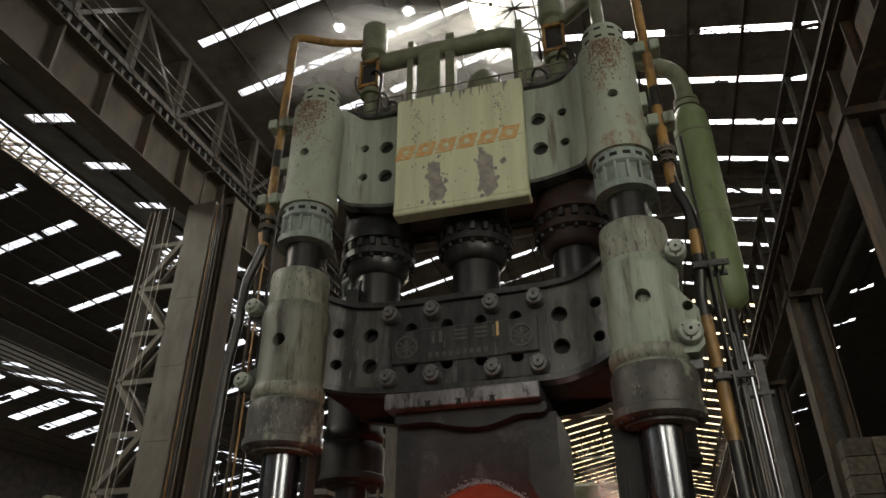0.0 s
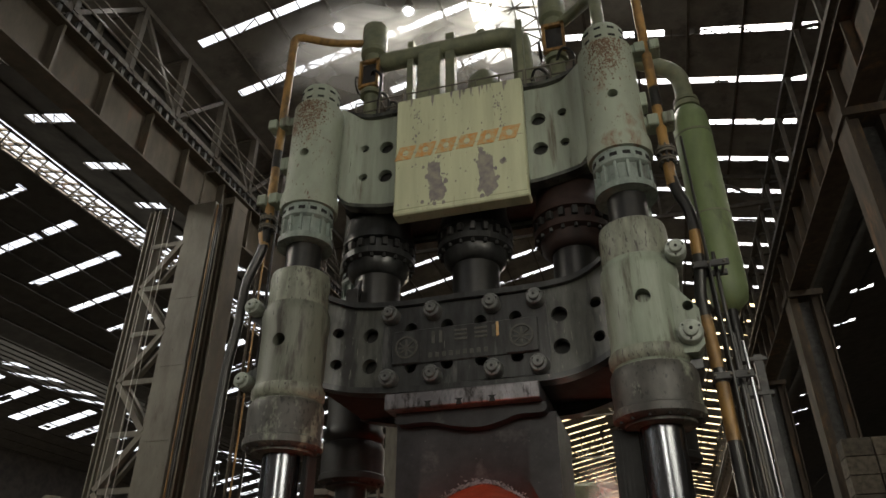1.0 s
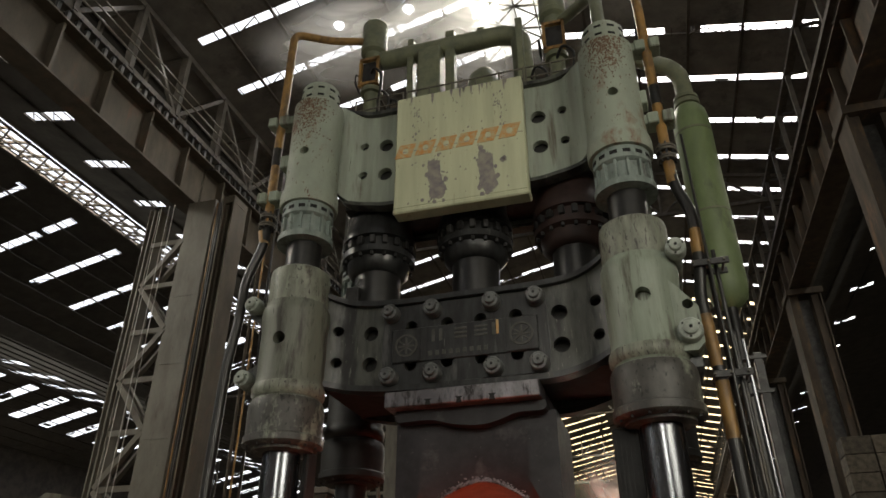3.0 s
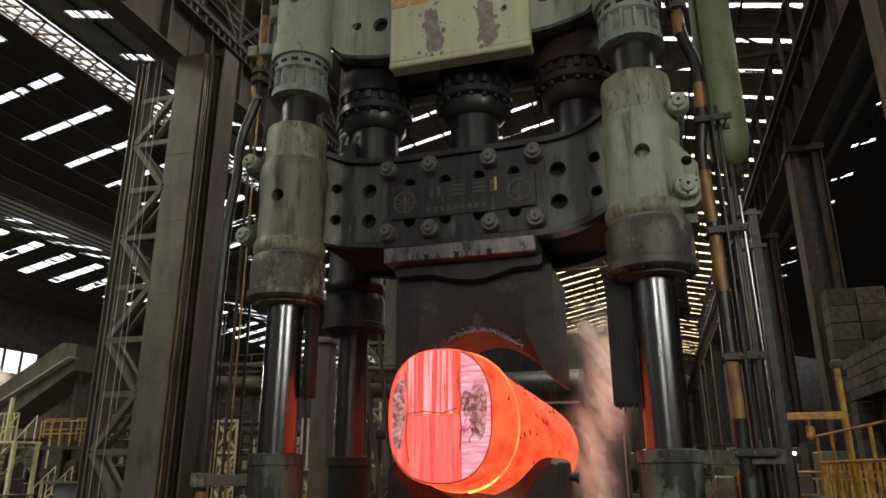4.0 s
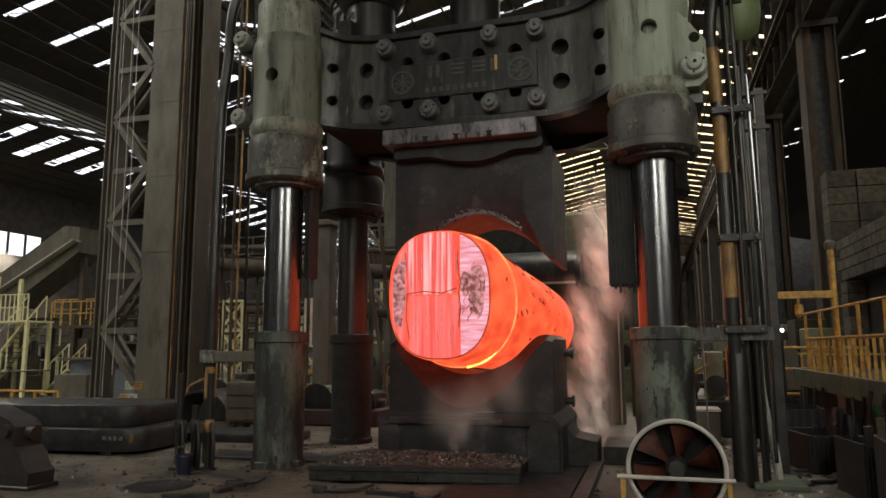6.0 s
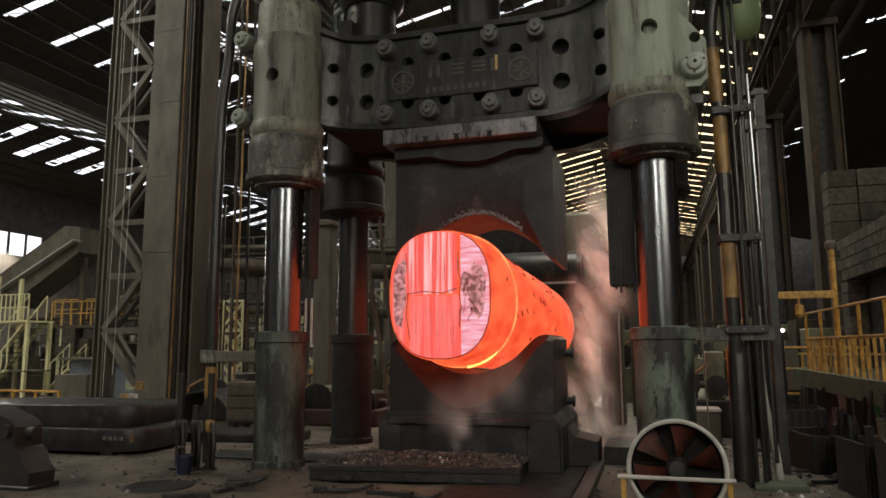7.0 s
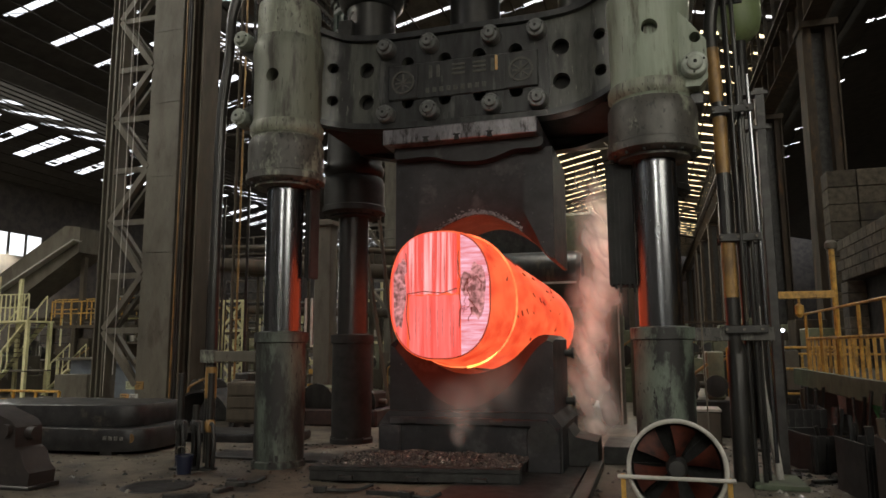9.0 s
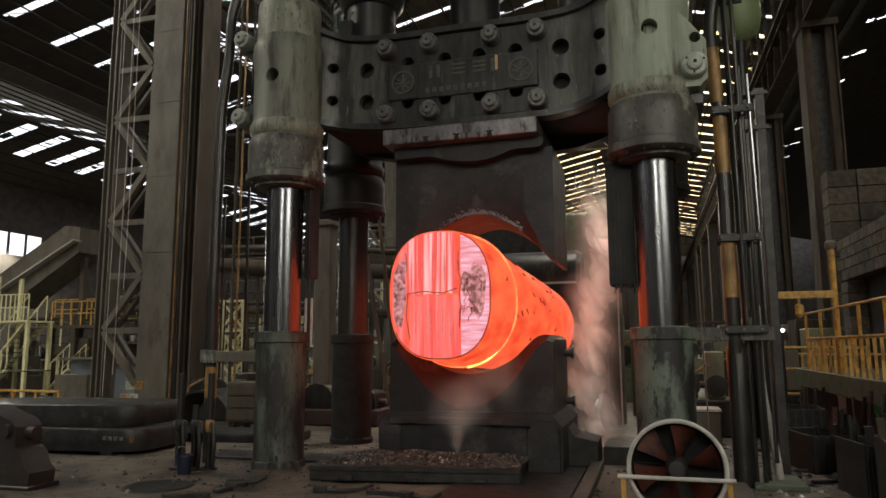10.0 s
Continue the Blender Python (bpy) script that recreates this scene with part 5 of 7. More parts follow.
pipe_part("branch_pipe", [(1.9, 0.0, 13.0), (2.35, -0.3, 13.0), (2.76, -0.9, 12.7), (2.76, -1.2, 11.3)], 0.12, OLIVE_PIPE, press, 0.3)
pipe_part("branch_pipe", [(1.5, 0.9, 10.8), (1.5, 0.9, 12.2), (0.6, 0.9, 12.4)], 0.1, OLIVE_PIPE, press, 0.3)
rail = thing("platen_railing", "thin dark pipe railing along the top of the press", "railing", at=(0, -0.75, 10.8))
for x0, x1 in ((-2.2, -1.18), (1.3, 2.25), (-1.1, 1.25)):
    dz = 0.0
    for z in (11.05, 11.30):
        part("rail_bar", tube(B(), [(x0, -0.72, z), (x1, -0.72, z)], 0.018, n=6), STEEL_GREY, rail)
    k = max(1, round((x1 - x0) / 0.45))
    for i in range(k + 1):
        x = x0 + (x1 - x0) * i / k
        part("rail_post", tube(B(), [(x, -0.72, 10.72), (x, -0.72, 11.32)], 0.018, n=6), STEEL_GREY, rail)
for k, (x, z) in enumerate(((-1.75, 11.9), (-1.95, 12.6), (2.1, 12.1), (1.55, 11.7), (-1.5, 11.6))):
    pipe_part("hose", [(x, -0.3, 10.7), (x + 0.15, -0.4, z - 0.3), (x - 0.1, -0.35, z), (x - 0.25, -0.1, z - 0.2)], 0.03, BLACK_STEEL, press, 0.2, n=8)
# small boxes, hoses and lights in the gap between crosshead and platen
for x, y, z in ((-0.95, 0.4, 6.62), (0.72, 0.3, 6.62), (2.2, 0.2, 6.75), (-2.1, -0.4, 6.85)):
    part("junction_box", box(B(), x - 0.12, x + 0.12, y - 0.1, y + 0.1, z, z + 0.35, 0.01), BLACK_STEEL, press)
    pipe_part("hose", [(x, y, z + 0.3), (x + 0.1, y, z + 0.6), (x + 0.25, y + 0.2, z + 0.4), (x + 0.3, y + 0.3, z)], 0.02, BLACK_STEEL, press, 0.15, n=6)

# cover: painted marks as plain slanted shapes, and two grease stains
for k in range(6):
    x, z = -0.93 + 0.385 * k, 9.46 + 0.01 * k
    h, w, t = 0.29, 0.155, 0.052
    outer = [(x - w - 0.05, z - h / 2), (x + w - 0.05, z - h / 2), (x + w + 0.05, z + h / 2), (x - w + 0.05, z + h / 2)]
    part("painted_mark", slab(B(), outer, [(x, z, w * 0.36, h * 0.24)], -1.170, -1.161), ORANGE, cover, "faded orange painted mark")
for x0, z0, z1 in ((-0.36, 8.32, 9.15), (0.56, 8.30, 9.20)):
    pts = []
    for i in range(72):
        a = 2 * math.pi * i / 72
        r = 1 + 0.30 * noise.noise((math.cos(a) * 2.0 + x0 * 5, math.sin(a) * 2.0, 2.0)) + 0.22 * noise.noise((math.cos(a) * 6 + x0 * 5, math.sin(a) * 6, 7.0))
        c, q = math.cos(a), math.sin(a)
        wide = 0.135 if q > -0.2 else 0.17
        pts.append((x0 + wide * r * math.copysign(abs(c) ** 0.6, c) - 0.05 * q, (z0 + z1) / 2 + (z1 - z0) / 2 * r * math.copysign(abs(q) ** 0.8, q)))
    part("grease_stain", slab(B(), pts, (), -1.1635, -1.161), PURPLE_GREY, cover, "grey smear of grease")
for k in range(40):
    x0 = random.choice((-0.36, 0.56)) + random.gauss(0, 0.16)
    x, z = x0, random.uniform(8.25, 9.3)
    s = random.uniform(0.012, 0.04)
    part("grease_spot", slab(B(), [(x + s * (1 + 0.5 * random.random()) * math.cos(a), z + 1.3 * s * (1 + 0.5 * random.random()) * math.sin(a)) for a in [i * 0.785 for i in range(8)]], (), -1.1632, -1.161), PURPLE_GREY, cover)
for k in range(14):
    x, l, s = random.uniform(-1.0, 1.1), random.uniform(0.06, 0.28), random.uniform(0.012, 0.03)
    part("grease_drip", slab(B(), [(x - s, 10.72), (x - s * 0.8, 10.72 - l * 0.6), (x, 10.72 - l), (x + s * 0.7, 10.72 - l * 0.5), (x + s, 10.72)], (), -1.1633, -1.161), PURPLE_GREY, cover)
for k in range(50):
    x, z = random.choice((-0.72, 0.82)) + random.gauss(0, 0.07), random.uniform(9.65, 10.45)
    s = random.uniform(0.008, 0.02)
    part("chip", slab(B(), [(x - s, z - s), (x + s, z - s * 0.6), (x + s * 0.7, z + s * 2.2), (x - s * 0.5, z + s)], (), -1.1645, -1.1605), PURPLE_GREY, cover)
for k in range(60):
    x, z = random.uniform(-1.05, 1.18), random.uniform(8.3, 10.6)
    s = random.uniform(0.006, 0.018)
    part("chip", slab(B(), [(x - s, z - s), (x + s, z - s * 0.6), (x + s * 0.7, z + s * 1.6), (x - s * 0.5, z + s)], (), -1.1645, -1.1605), PURPLE_GREY, cover)

# ---------------------------------------------------------------- floor level, by the press
fan = thing("drum_fan", "white-rimmed floor fan with red blades on a yellow frame", "fan", at=(2.78, -5.0, 0))
F = Matrix.Translation((2.78, -5.0, 0.775)) @ Matrix.Rotation(radians(90), 4, "X")
part("rim", lathe(B(), [(0.355 + 0.017 * math.cos(a), 0.017 * math.sin(a)) for a in [2 * math.pi * i / 10 for i in range(11)]], n=48, m=F), WHITE_PAINT, fan, "scuffed white ring")
part("shroud", lathe(B(), [(0.345, -0.24), (0.352, -0.24), (0.352, 0.0), (0.345, 0.0), (0.345, -0.24)], n=40, m=F), BLACK_STEEL, fan)
hub = part("hub", lathe(B(), [(0.0, 0.03), (0.06, 0.025), (0.08, -0.02), (0.08, -0.16), (0.0, -0.16)], 0, 0, n=20, m=F), BLACK_STEEL, fan)
BLADE = material("red_fan_blade", (0.15, 0.035, 0.02), 0.6, 0, (0.03, 0.012, 0.01), 6, 0.7, 0.1)
# black of the solid back disc stands in for shade between the blades
FAN_BACK = material("fan_shade_black", (0.014, 0.013, 0.012), 0.8, 0, (0.007, 0.007, 0.006), 30, 0.8, 0.3)
part("back_guard", lathe(B(), [(0.0, -0.252), (0.348, -0.252), (0.348, -0.242), (0.0, -0.242)], n=32, m=F), FAN_BACK, fan, "dark disc for the shade behind the blades")
blades = part("blade_rotor", lathe(B(), [(0.0, 0.02), (0.07, 0.015), (0.07, -0.05), (0, -0.05)], n=16), BLADE, fan)
blades.matrix_parent_inverse = Matrix.Identity(4)
blades.matrix_basis = Matrix.Translation((0, 0, 0.775)) @ Matrix.Rotation(radians(90), 4, "X") @ Matrix.Translation((0, 0, -0.07))
for k in range(6):
    bm = B()
    a = k * math.pi / 3 + 0.3
    grid = []
    for i in range(5):
        r = 0.06 + 0.26 * i / 4
        half = 0.16 + 0.10 * i / 4
        grid.append([bm.verts.new((r * math.cos(a + half * (2 * j / 4 - 1) * 1.3), r * math.sin(a + half * (2 * j / 4 - 1) * 1.3), 0.05 * (2 * j / 4 - 1))) for j in range(5)])
    for i in range(4):
        for j in range(4):
            bm.faces.new((grid[i][j], grid[i + 1][j], grid[i + 1][j + 1], grid[i][j + 1]))
    bmesh.ops.solidify(bm, geom=bm.faces[:], thickness=0.006)
    b = part("blade", bm, BLADE, blades)
    b.matrix_parent_inverse = Matrix.Identity(4)
for x in (-0.40, 0.37):
    part("stand_leg", box(B(), 2.78 + x - 0.018, 2.78 + x + 0.018, -5.02, -4.98, 0.03, 0.72, 0.004), RAIL_YELLOW, fan)
    part("stand_foot", box(B(), 2.78 + x - 0.02, 2.78 + x + 0.02, -5.35, -4.65, 0.0, 0.035, 0.004), RAIL_YELLOW, fan)
part("stand_bar", tube(B(), [(2.34, -5.05, 0.71), (3.19, -5.05, 0.71)], 0.016, n=8), WHITE_PAINT, fan, "worn pale crossbar")
part("stand_bar", box(B(), 2.40, 3.15, -5.02, -4.98, 0.20, 0.24, 0.004), RAIL_YELLOW, fan)
for k in range(4):
    a = k * math.pi / 4
    part("guard_wire", cyl(B(), F @ Vector((0.34 * math.cos(a), 0.34 * math.sin(a), -0.22)), F @ Vector((-0.34 * math.cos(a), -0.34 * math.sin(a), -0.22)), 0.005, 6), PIPE_DARK, fan)


def steel_slab(cx, cy, lx, ly, z0, z1, turn, label, name="steel_slab"):
    """A thick forged slab with rounded ends."""
    bm = B()
    out = []
    for i in range(40):
        a = 2 * math.pi * i / 40
        c, s = math.cos(a), math.sin(a)
        out.append((lx * math.copysign(abs(c) ** 0.35, c), ly * math.copysign(abs(s) ** 0.35, s)))
    R = Matrix.Translation((cx, cy, 0)) @ Matrix.Rotation(radians(turn), 4, "Z")
    levels = []
    for z, k in ((z0, 0.985), (z0 + 0.05, 1), (z1 - 0.05, 1), (z1 - 0.01, 0.99), (z1, 0.975)):
        levels.append([bm.verts.new(R @ Vector((x * k, y * k, z + 0.006 * noise.noise((x * 3, y * 3, z * 5))))) for x, y in out])
    for a, b in zip(levels, levels[1:]):
        for i in range(40):
            bm.faces.new((a[i], a[(i + 1) % 40], b[(i + 1) % 40], b[i]))
    bm.faces.new(levels[0]), bm.faces.new(levels[-1])
    return tagged(part(name, bm, SLAB_STEEL), label, "steel slab", "forged slabs")


SLAB_STEEL = material("rolled_slab_scale", (0.04, 0.039, 0.040), 0.42, 0.3, (0.02, 0.02, 0.021), 4, 0.8, 0.2, (0.10, 0.085, 0.07), 1.4, 0.60)
for x in (-8.3, -5.9):
    tagged(part("bearer", box(B(), x - 0.12, x + 0.12, -1.15, 0.35, 0.0, 0.06, 0.01), BLACK_STEEL), "low black steel bearer under the slabs", "bearer", "bearers")
s1 = steel_slab(-7.18, -0.45, 1.86, 0.85, 0.06, 0.42, 5, "dark forged steel slab chalk-marked on its edge")
s2 = steel_slab(-7.38, -0.38, 1.80, 0.82, 0.425, 0.78, 6, "dark forged steel slab lying on another")
for k in range(4):
    part("chalk_mark", box(B(), -0.34 + 0.10 * k, -0.28 + 0.10 * k, -0.012, 0.0, -0.03, 0.03, 0, Matrix.Translation((-5.55, -1.20, 0.28)) @ Matrix.Rotation(radians(5), 4, "Z")), CHALK, s1, "chalk mark")
part("tag", lathe(B(), [(0.0, 0.0), (0.075, 0.0), (0.075, 0.012), (0.0, 0.012)], n=16, m=Matrix.Translation((-5.51, -1.06, 0.27)) @ Matrix.Rotation(radians(5), 4, "Z") @ Matrix.Rotation(radians(90), 4, "X")), PIPE_YELLOW, s1, "ochre paint mark")
steel_slab(-4.9, 1.2, 1.3, 0.5, 0.0, 0.16, 6, "flat dark plate on the floor")

DARK_BASE = material("dark_base_casting", (0.03, 0.022, 0.02), 0.6, 0, (0.015, 0.012, 0.011), 4, 0.6, 0.25, (0.07, 0.06, 0.05), 1.6, 0.6)
base = thing("machine_base", "dark red cast machine base with a sloping top", "machine base", at=(-5.2, -3.4, 0))
part("casting", slab(B(), [(-7.4, 0.0), (-4.72, 0.0), (-4.70, 0.20), (-4.78, 0.27), (-4.86, 0.44), (-4.95, 0.50), (-4.96, 0.74), (-5.04, 0.82), (-5.5, 0.98), (-7.4, 1.03)], (), -3.75, -3.35), DARK_BASE, base)
part("collar", cyl(B(), (-5.08, -3.82, 0.70), (-5.08, -3.7, 0.70), 0.085, 16), DARK_BASE, base)
part("collar", cyl(B(), (-4.97, -3.55, 0.66), (-4.84, -3.55, 0.66), 0.08, 16), DARK_BASE, base)
part("foot_plate", box(B(), -7.4, -4.66, -3.79, -3.31, 0.0, 0.05, 0.01), BLACK_STEEL, base)

# standpipes and hoses left of the column
for k, (x, y, h) in enumerate(((-3.92, -1.95, 1.35), (-3.66, -1.95, 0.9), (-3.46, -1.9, 1.35))):
    st = thing("standpipe", "oily standpipe with valve and hose by the column", "standpipe", "standpipes", at=(x, y, 0))
    part("foot", lathe(B(), [(0.13, 0.0), (0.13, 0.03), (0.07, 0.04), (0.05, 0.06)], x, y, n=14), BLACK_STEEL, st)
    part("pipe", lathe(B(), [(0.05, 0.04), (0.05, h), (0.0, h)], x, y, n=12), PIPE_DARK, st)
    part("valve_body", lathe(B(), [(0.05, 0.52), (0.075, 0.56), (0.075, 0.66), (0.05, 0.70)], x, y, n=14), PIPE_YELLOW if k == 2 else BLACK_STEEL, st)
    part("hose", tube(B(), [(x, y, 0.62), (x + 0.12, y - 0.1, 0.66), (x + 0.17, y - 0.12, 0.3), (x + 0.1, y - 0.05, 0.02)], 0.028, 0.12, 8), BLACK_STEEL, st)

# floor plates, rail edge and scraps before the dies
def floor_plate(x0, x1, y0, y1, h, turn, label):
    R = Matrix.Translation(((x0 + x1) / 2, (y0 + y1) / 2, 0)) @ Matrix.Rotation(radians(turn), 4, "Z")
    return tagged(part("floor_plate", box(B(), -(x1 - x0) / 2, (x1 - x0) / 2, -(y1 - y0) / 2, (y1 - y0) / 2, 0.0, h, 0.008, R), BLACK_STEEL), label, "steel plate", "floor plates")


floor_plate(0.2, 1.7, -3.6, -0.6, 0.03, 0, "worn dark floor plate before the die")
floor_plate(1.75, 1.92, -4.5, -0.4, 0.10, 0, "narrow steel edge rail set on the floor")
floor_plate(-4.2, -1.8, -1.0, -0.3, 0.04, 0, "dark floor plate beside the column foot")
floor_plate(1.9, 2.6, 0.0, 1.2, 0.25, 0, "low dark steel block behind the column")
for k in range(26):
    x, y = random.uniform(-2.6, 2.2), random.uniform(-4.6, -2.75)
    a = random.uniform(0, math.pi)
    l, w = random.uniform(0.05, 0.3), random.uniform(0.02, 0.07)
    R = Matrix.Translation((x, y, 0.0)) @ Matrix.Rotation(a, 4, "Z")
    tagged(part("scrap", box(B(), -l, l, -w, w, 0.0 if not (0.2 < x < 1.7) else 0.032, 0.05, 0.006, R), BLACK_STEEL), "scrap of black steel on the floor", "scrap", "floor scrap")
tagged(part("drain_pit", lathe(B(), [(0.0, 0.004), (0.34, 0.004), (0.36, 0.012), (0.42, 0.012), (0.44, 0.0)], -3.35, -3.1, n=28), BLACK_STEEL), "shallow oily drain cover in the floor", "drain cover")

# mill scale heaped on the tray
SCALE = material("dark_mill_scale", (0.075, 0.075, 0.072), 0.45, 0.1, (0.02, 0.02, 0.019), 40, 0.9, 0.1)
def heap(x, y):
    """Height of the heaped scale, from the tray's front edge back to the die."""
    front = -2.30 + 0.148 * (x + 1.65)
    d = min(1.0, max(0.0, (y - front) / 0.62))
    side = max(0.0, 1 - (abs(x + 0.25) / 1.36) ** 4)
    return 0.205 + 0.085 * d * side * (0.8 + 0.5 * noise.noise((x * 3, y * 3, 1.0)))


vs_all, fs_all = [], []
for k in range(5200):
    x = -0.28 + 1.28 * random.uniform(-1, 1)
    y = -2.28 + 0.148 * (x + 1.65) + 0.85 * random.random() ** 0.8
    if y > -1.17:
        continue
    z = heap(x, y)
    s = random.uniform(0.005, 0.016) * (1.0 if k % 9 else 1.6)
    d = Euler((random.uniform(-0.9, 0.9), random.uniform(-0.9, 0.9), random.uniform(0, 6.3))).to_matrix()
    n0 = len(vs_all)
    vs_all += [Vector((x, y, z + 0.004)) + d @ Vector(p) * s for p in ((-1, -0.7, 0), (1, -0.8, 0), (0.8, 0.9, 0.1), (-0.9, 0.6, 0), (0, 0, 0.35))]
    fs_all += [[n0 + i for i in f] for f in ((0, 1, 4), (1, 2, 4), (2, 3, 4), (3, 0, 4), (3, 2, 1, 0))]
# pale flakes: the glints on the scale are put into their colour
GLINT = material("painted_glint_flake", (0.62, 0.61, 0.56), 0.25, 0.4, (0.35, 0.33, 0.27), 30, 0.8, 0.05)
me = bpy.data.meshes.new("mill_scale")
me.from_pydata(vs_all, [], fs_all)
me.materials.append(SCALE)
me.materials.append(GLINT)
for p in me.polygons:
    p.material_index = 1 if (p.index // 5) % 8 == 0 else 0
tagged(new("mill_scale", me), "loose glinting flakes of mill scale on the tray", "mill scale", kind="stuff")
bm = B()
n = 40
rows = []
for i in range(n + 1):
    x = -1.56 + 2.56 * i / n
    y0 = -2.33 + 0.148 * (x + 1.65)
    rows.append([bm.verts.new((x, y0 + (-1.155 - y0) * j / 16, heap(x, y0 + (-1.155 - y0) * j / 16) - (0.004 if 0 < j else 0))) for j in range(17)])
for i in range(n):
    for j in range(16):
        bm.faces.new((rows[i][j], rows[i + 1][j], rows[i + 1][j + 1], rows[i][j + 1]))
GREY_SCALE = material("dull_scale_dust", (0.05, 0.05, 0.047), 0.6, 0, (0.02, 0.02, 0.019), 18, 0.8, 0.6)
tagged(part("scale_heap", bm, GREY_SCALE), "low heap of dark mill scale against the die", "mill scale", kind="stuff")

# grit, chips and bits of scale trodden over the floor
def scatter(name, n, x0, x1, y0, y1, lo, hi, seed, label, mats):
    rk = random.Random(seed)
    vs, fs = [], []
    for k in range(n):
        x, y = rk.uniform(x0, x1), rk.uniform(y0, y1)
        if -1.75 < x < 1.75 and y > -2.5 or abs(x - 0.95) < 0.8 and y > -3.65:
            continue
        r = lo * (hi / lo) ** (rk.random() ** 2.2)
        a = rk.uniform(0, 6.3)
        u, v = Vector((math.cos(a), math.sin(a), 0)) * r, Vector((-math.sin(a), math.cos(a), 0)) * r * rk.uniform(0.3, 1.0)
        c, n0 = Vector((x, y, 0.001)), len(vs)
        vs += [c - u - v, c + u - v, c + u * 0.8 + v, c - u * 0.7 + v, c + u * 0.2 + Vector((0, 0, r * rk.uniform(0.4, 1.0)))]
        fs += [[n0 + i for i in f] for f in ((0, 1, 4), (1, 2, 4), (2, 3, 4), (3, 0, 4))]
    me = bpy.data.meshes.new(name)
    me.from_pydata(vs, [], fs)
    for m in mats:
        me.materials.append(m)
    for p in me.polygons:
        p.material_index = (p.index // 4) * 7 % 11 % len(mats)
    tagged(new(name, me), label, "grit", kind="stuff")


scatter("floor_grit", 3600, -7.5, 4.6, -5.6, 1.0, 0.006, 0.045, 41, "dark grit and chips of scale trodden over the floor", (BLACK_STEEL, STEEL_BROWN, SCALE, FLOOR_DIRT))
# some chips take the pale colour as painted glints
scatter("bay_grit", 1500, 3.6, 5.5, -3.0, 8.0, 0.01, 0.06, 42, "oily chips and swarf before the platform", (BLACK_STEEL, GLINT, PIPE_DARK, SCALE))
for k, (x, y, a, l) in enumerate(((-0.9, -2.85, 12, 0.32), (0.1, -3.0, -20, 0.24), (-2.3, -2.7, 5, 0.22))):
    g = thing("pry_bar", "bent black bar lying on the floor", "bar", "pry bars", at=(x, y, 0))
    u = Vector((math.cos(radians(a)), math.sin(radians(a)), 0))
    c = Vector((x, y, 0.058 if x > 0.15 else 0.028))
    part("shank", tube(B(), [c - u * l, c + u * l * 0.4, c + u * l + Vector((0, 0, 0.07))], 0.022, 0.08, 8), BLACK_STEEL, g)
    part("block", box(B(), -0.08, 0.08, -0.05, 0.05, 0.0, 0.07, 0.01, Matrix.Translation(c - u * l - Vector((0, 0, 0.026))) @ Matrix.Rotation(radians(a), 4, "Z")), BLACK_STEEL, g)

# guide rods that catch the ingot's glow, a thin pole, a floor beam and small gear
for x in (-2.40, -2.30):
    part("guide_rod", tube(B(), [(x, -1.1, 1.72), (x, -1.1, 2.45)], 0.02, n=8), WHITE_PAINT, press)
tagged(part("thin_pole", tube(B(), [(3.20, -2.6, 0.0), (3.16, -2.6, 2.75)], 0.008, n=8), STEEL_GREY), "thin pale pole standing by the pipes", "pole")
tagged(part("floor_beam", box(B(), 3.28, 3.62, -4.6, -1.75, 0.0, 0.14, 0.012), STEEL_BROWN), "brown steel beam lying on the floor", "beam")
BLUE = material("blue_plastic", (0.012, 0.017, 0.040), 0.4, 0, (0.008, 0.012, 0.03), 6, 0.6, 0.05)
bucket = thing("bucket", "small blue bucket by the standpipes", "bucket", at=(-3.60, -2.25, 0))
part("shell", lathe(B(), [(0.0, 0.0), (0.09, 0.0), (0.12, 0.24), (0.128, 0.24), (0.125, 0.255), (0.11, 0.25), (0.085, 0.02), (0.0, 0.02)], -3.60, -2.25, n=20), BLUE, bucket)
part("handle", tube(B(), [(-3.72, -2.25, 0.24), (-3.70, -2.30, 0.34), (-3.60, -2.33, 0.38), (-3.50, -2.30, 0.34), (-3.48, -2.25, 0.24)], 0.006, 0.05, 6), STEEL_GREY, bucket)
cart = thing("tool_cart", "brown tool cart with drawers behind the pipes", "cart", at=(-5.3, 2.4, 0))
part("body", box(B(), -5.9, -4.7, 2.2, 2.9, 0.18, 1.0, 0.02), STEEL_BROWN, cart)
for k in range(3):
    part("drawer", box(B(), -5.84, -4.76, 2.17, 2.198, 0.24 + 0.25 * k, 0.45 + 0.25 * k, 0.006), STEEL_BROWN, cart)
for x in (-5.75, -4.85):
    for y in (2.3, 2.8):
        part("wheel", cyl(B(), (x - 0.03, y, 0.09), (x + 0.03, y, 0.09), 0.09, 14), BLACK_STEEL, cart)
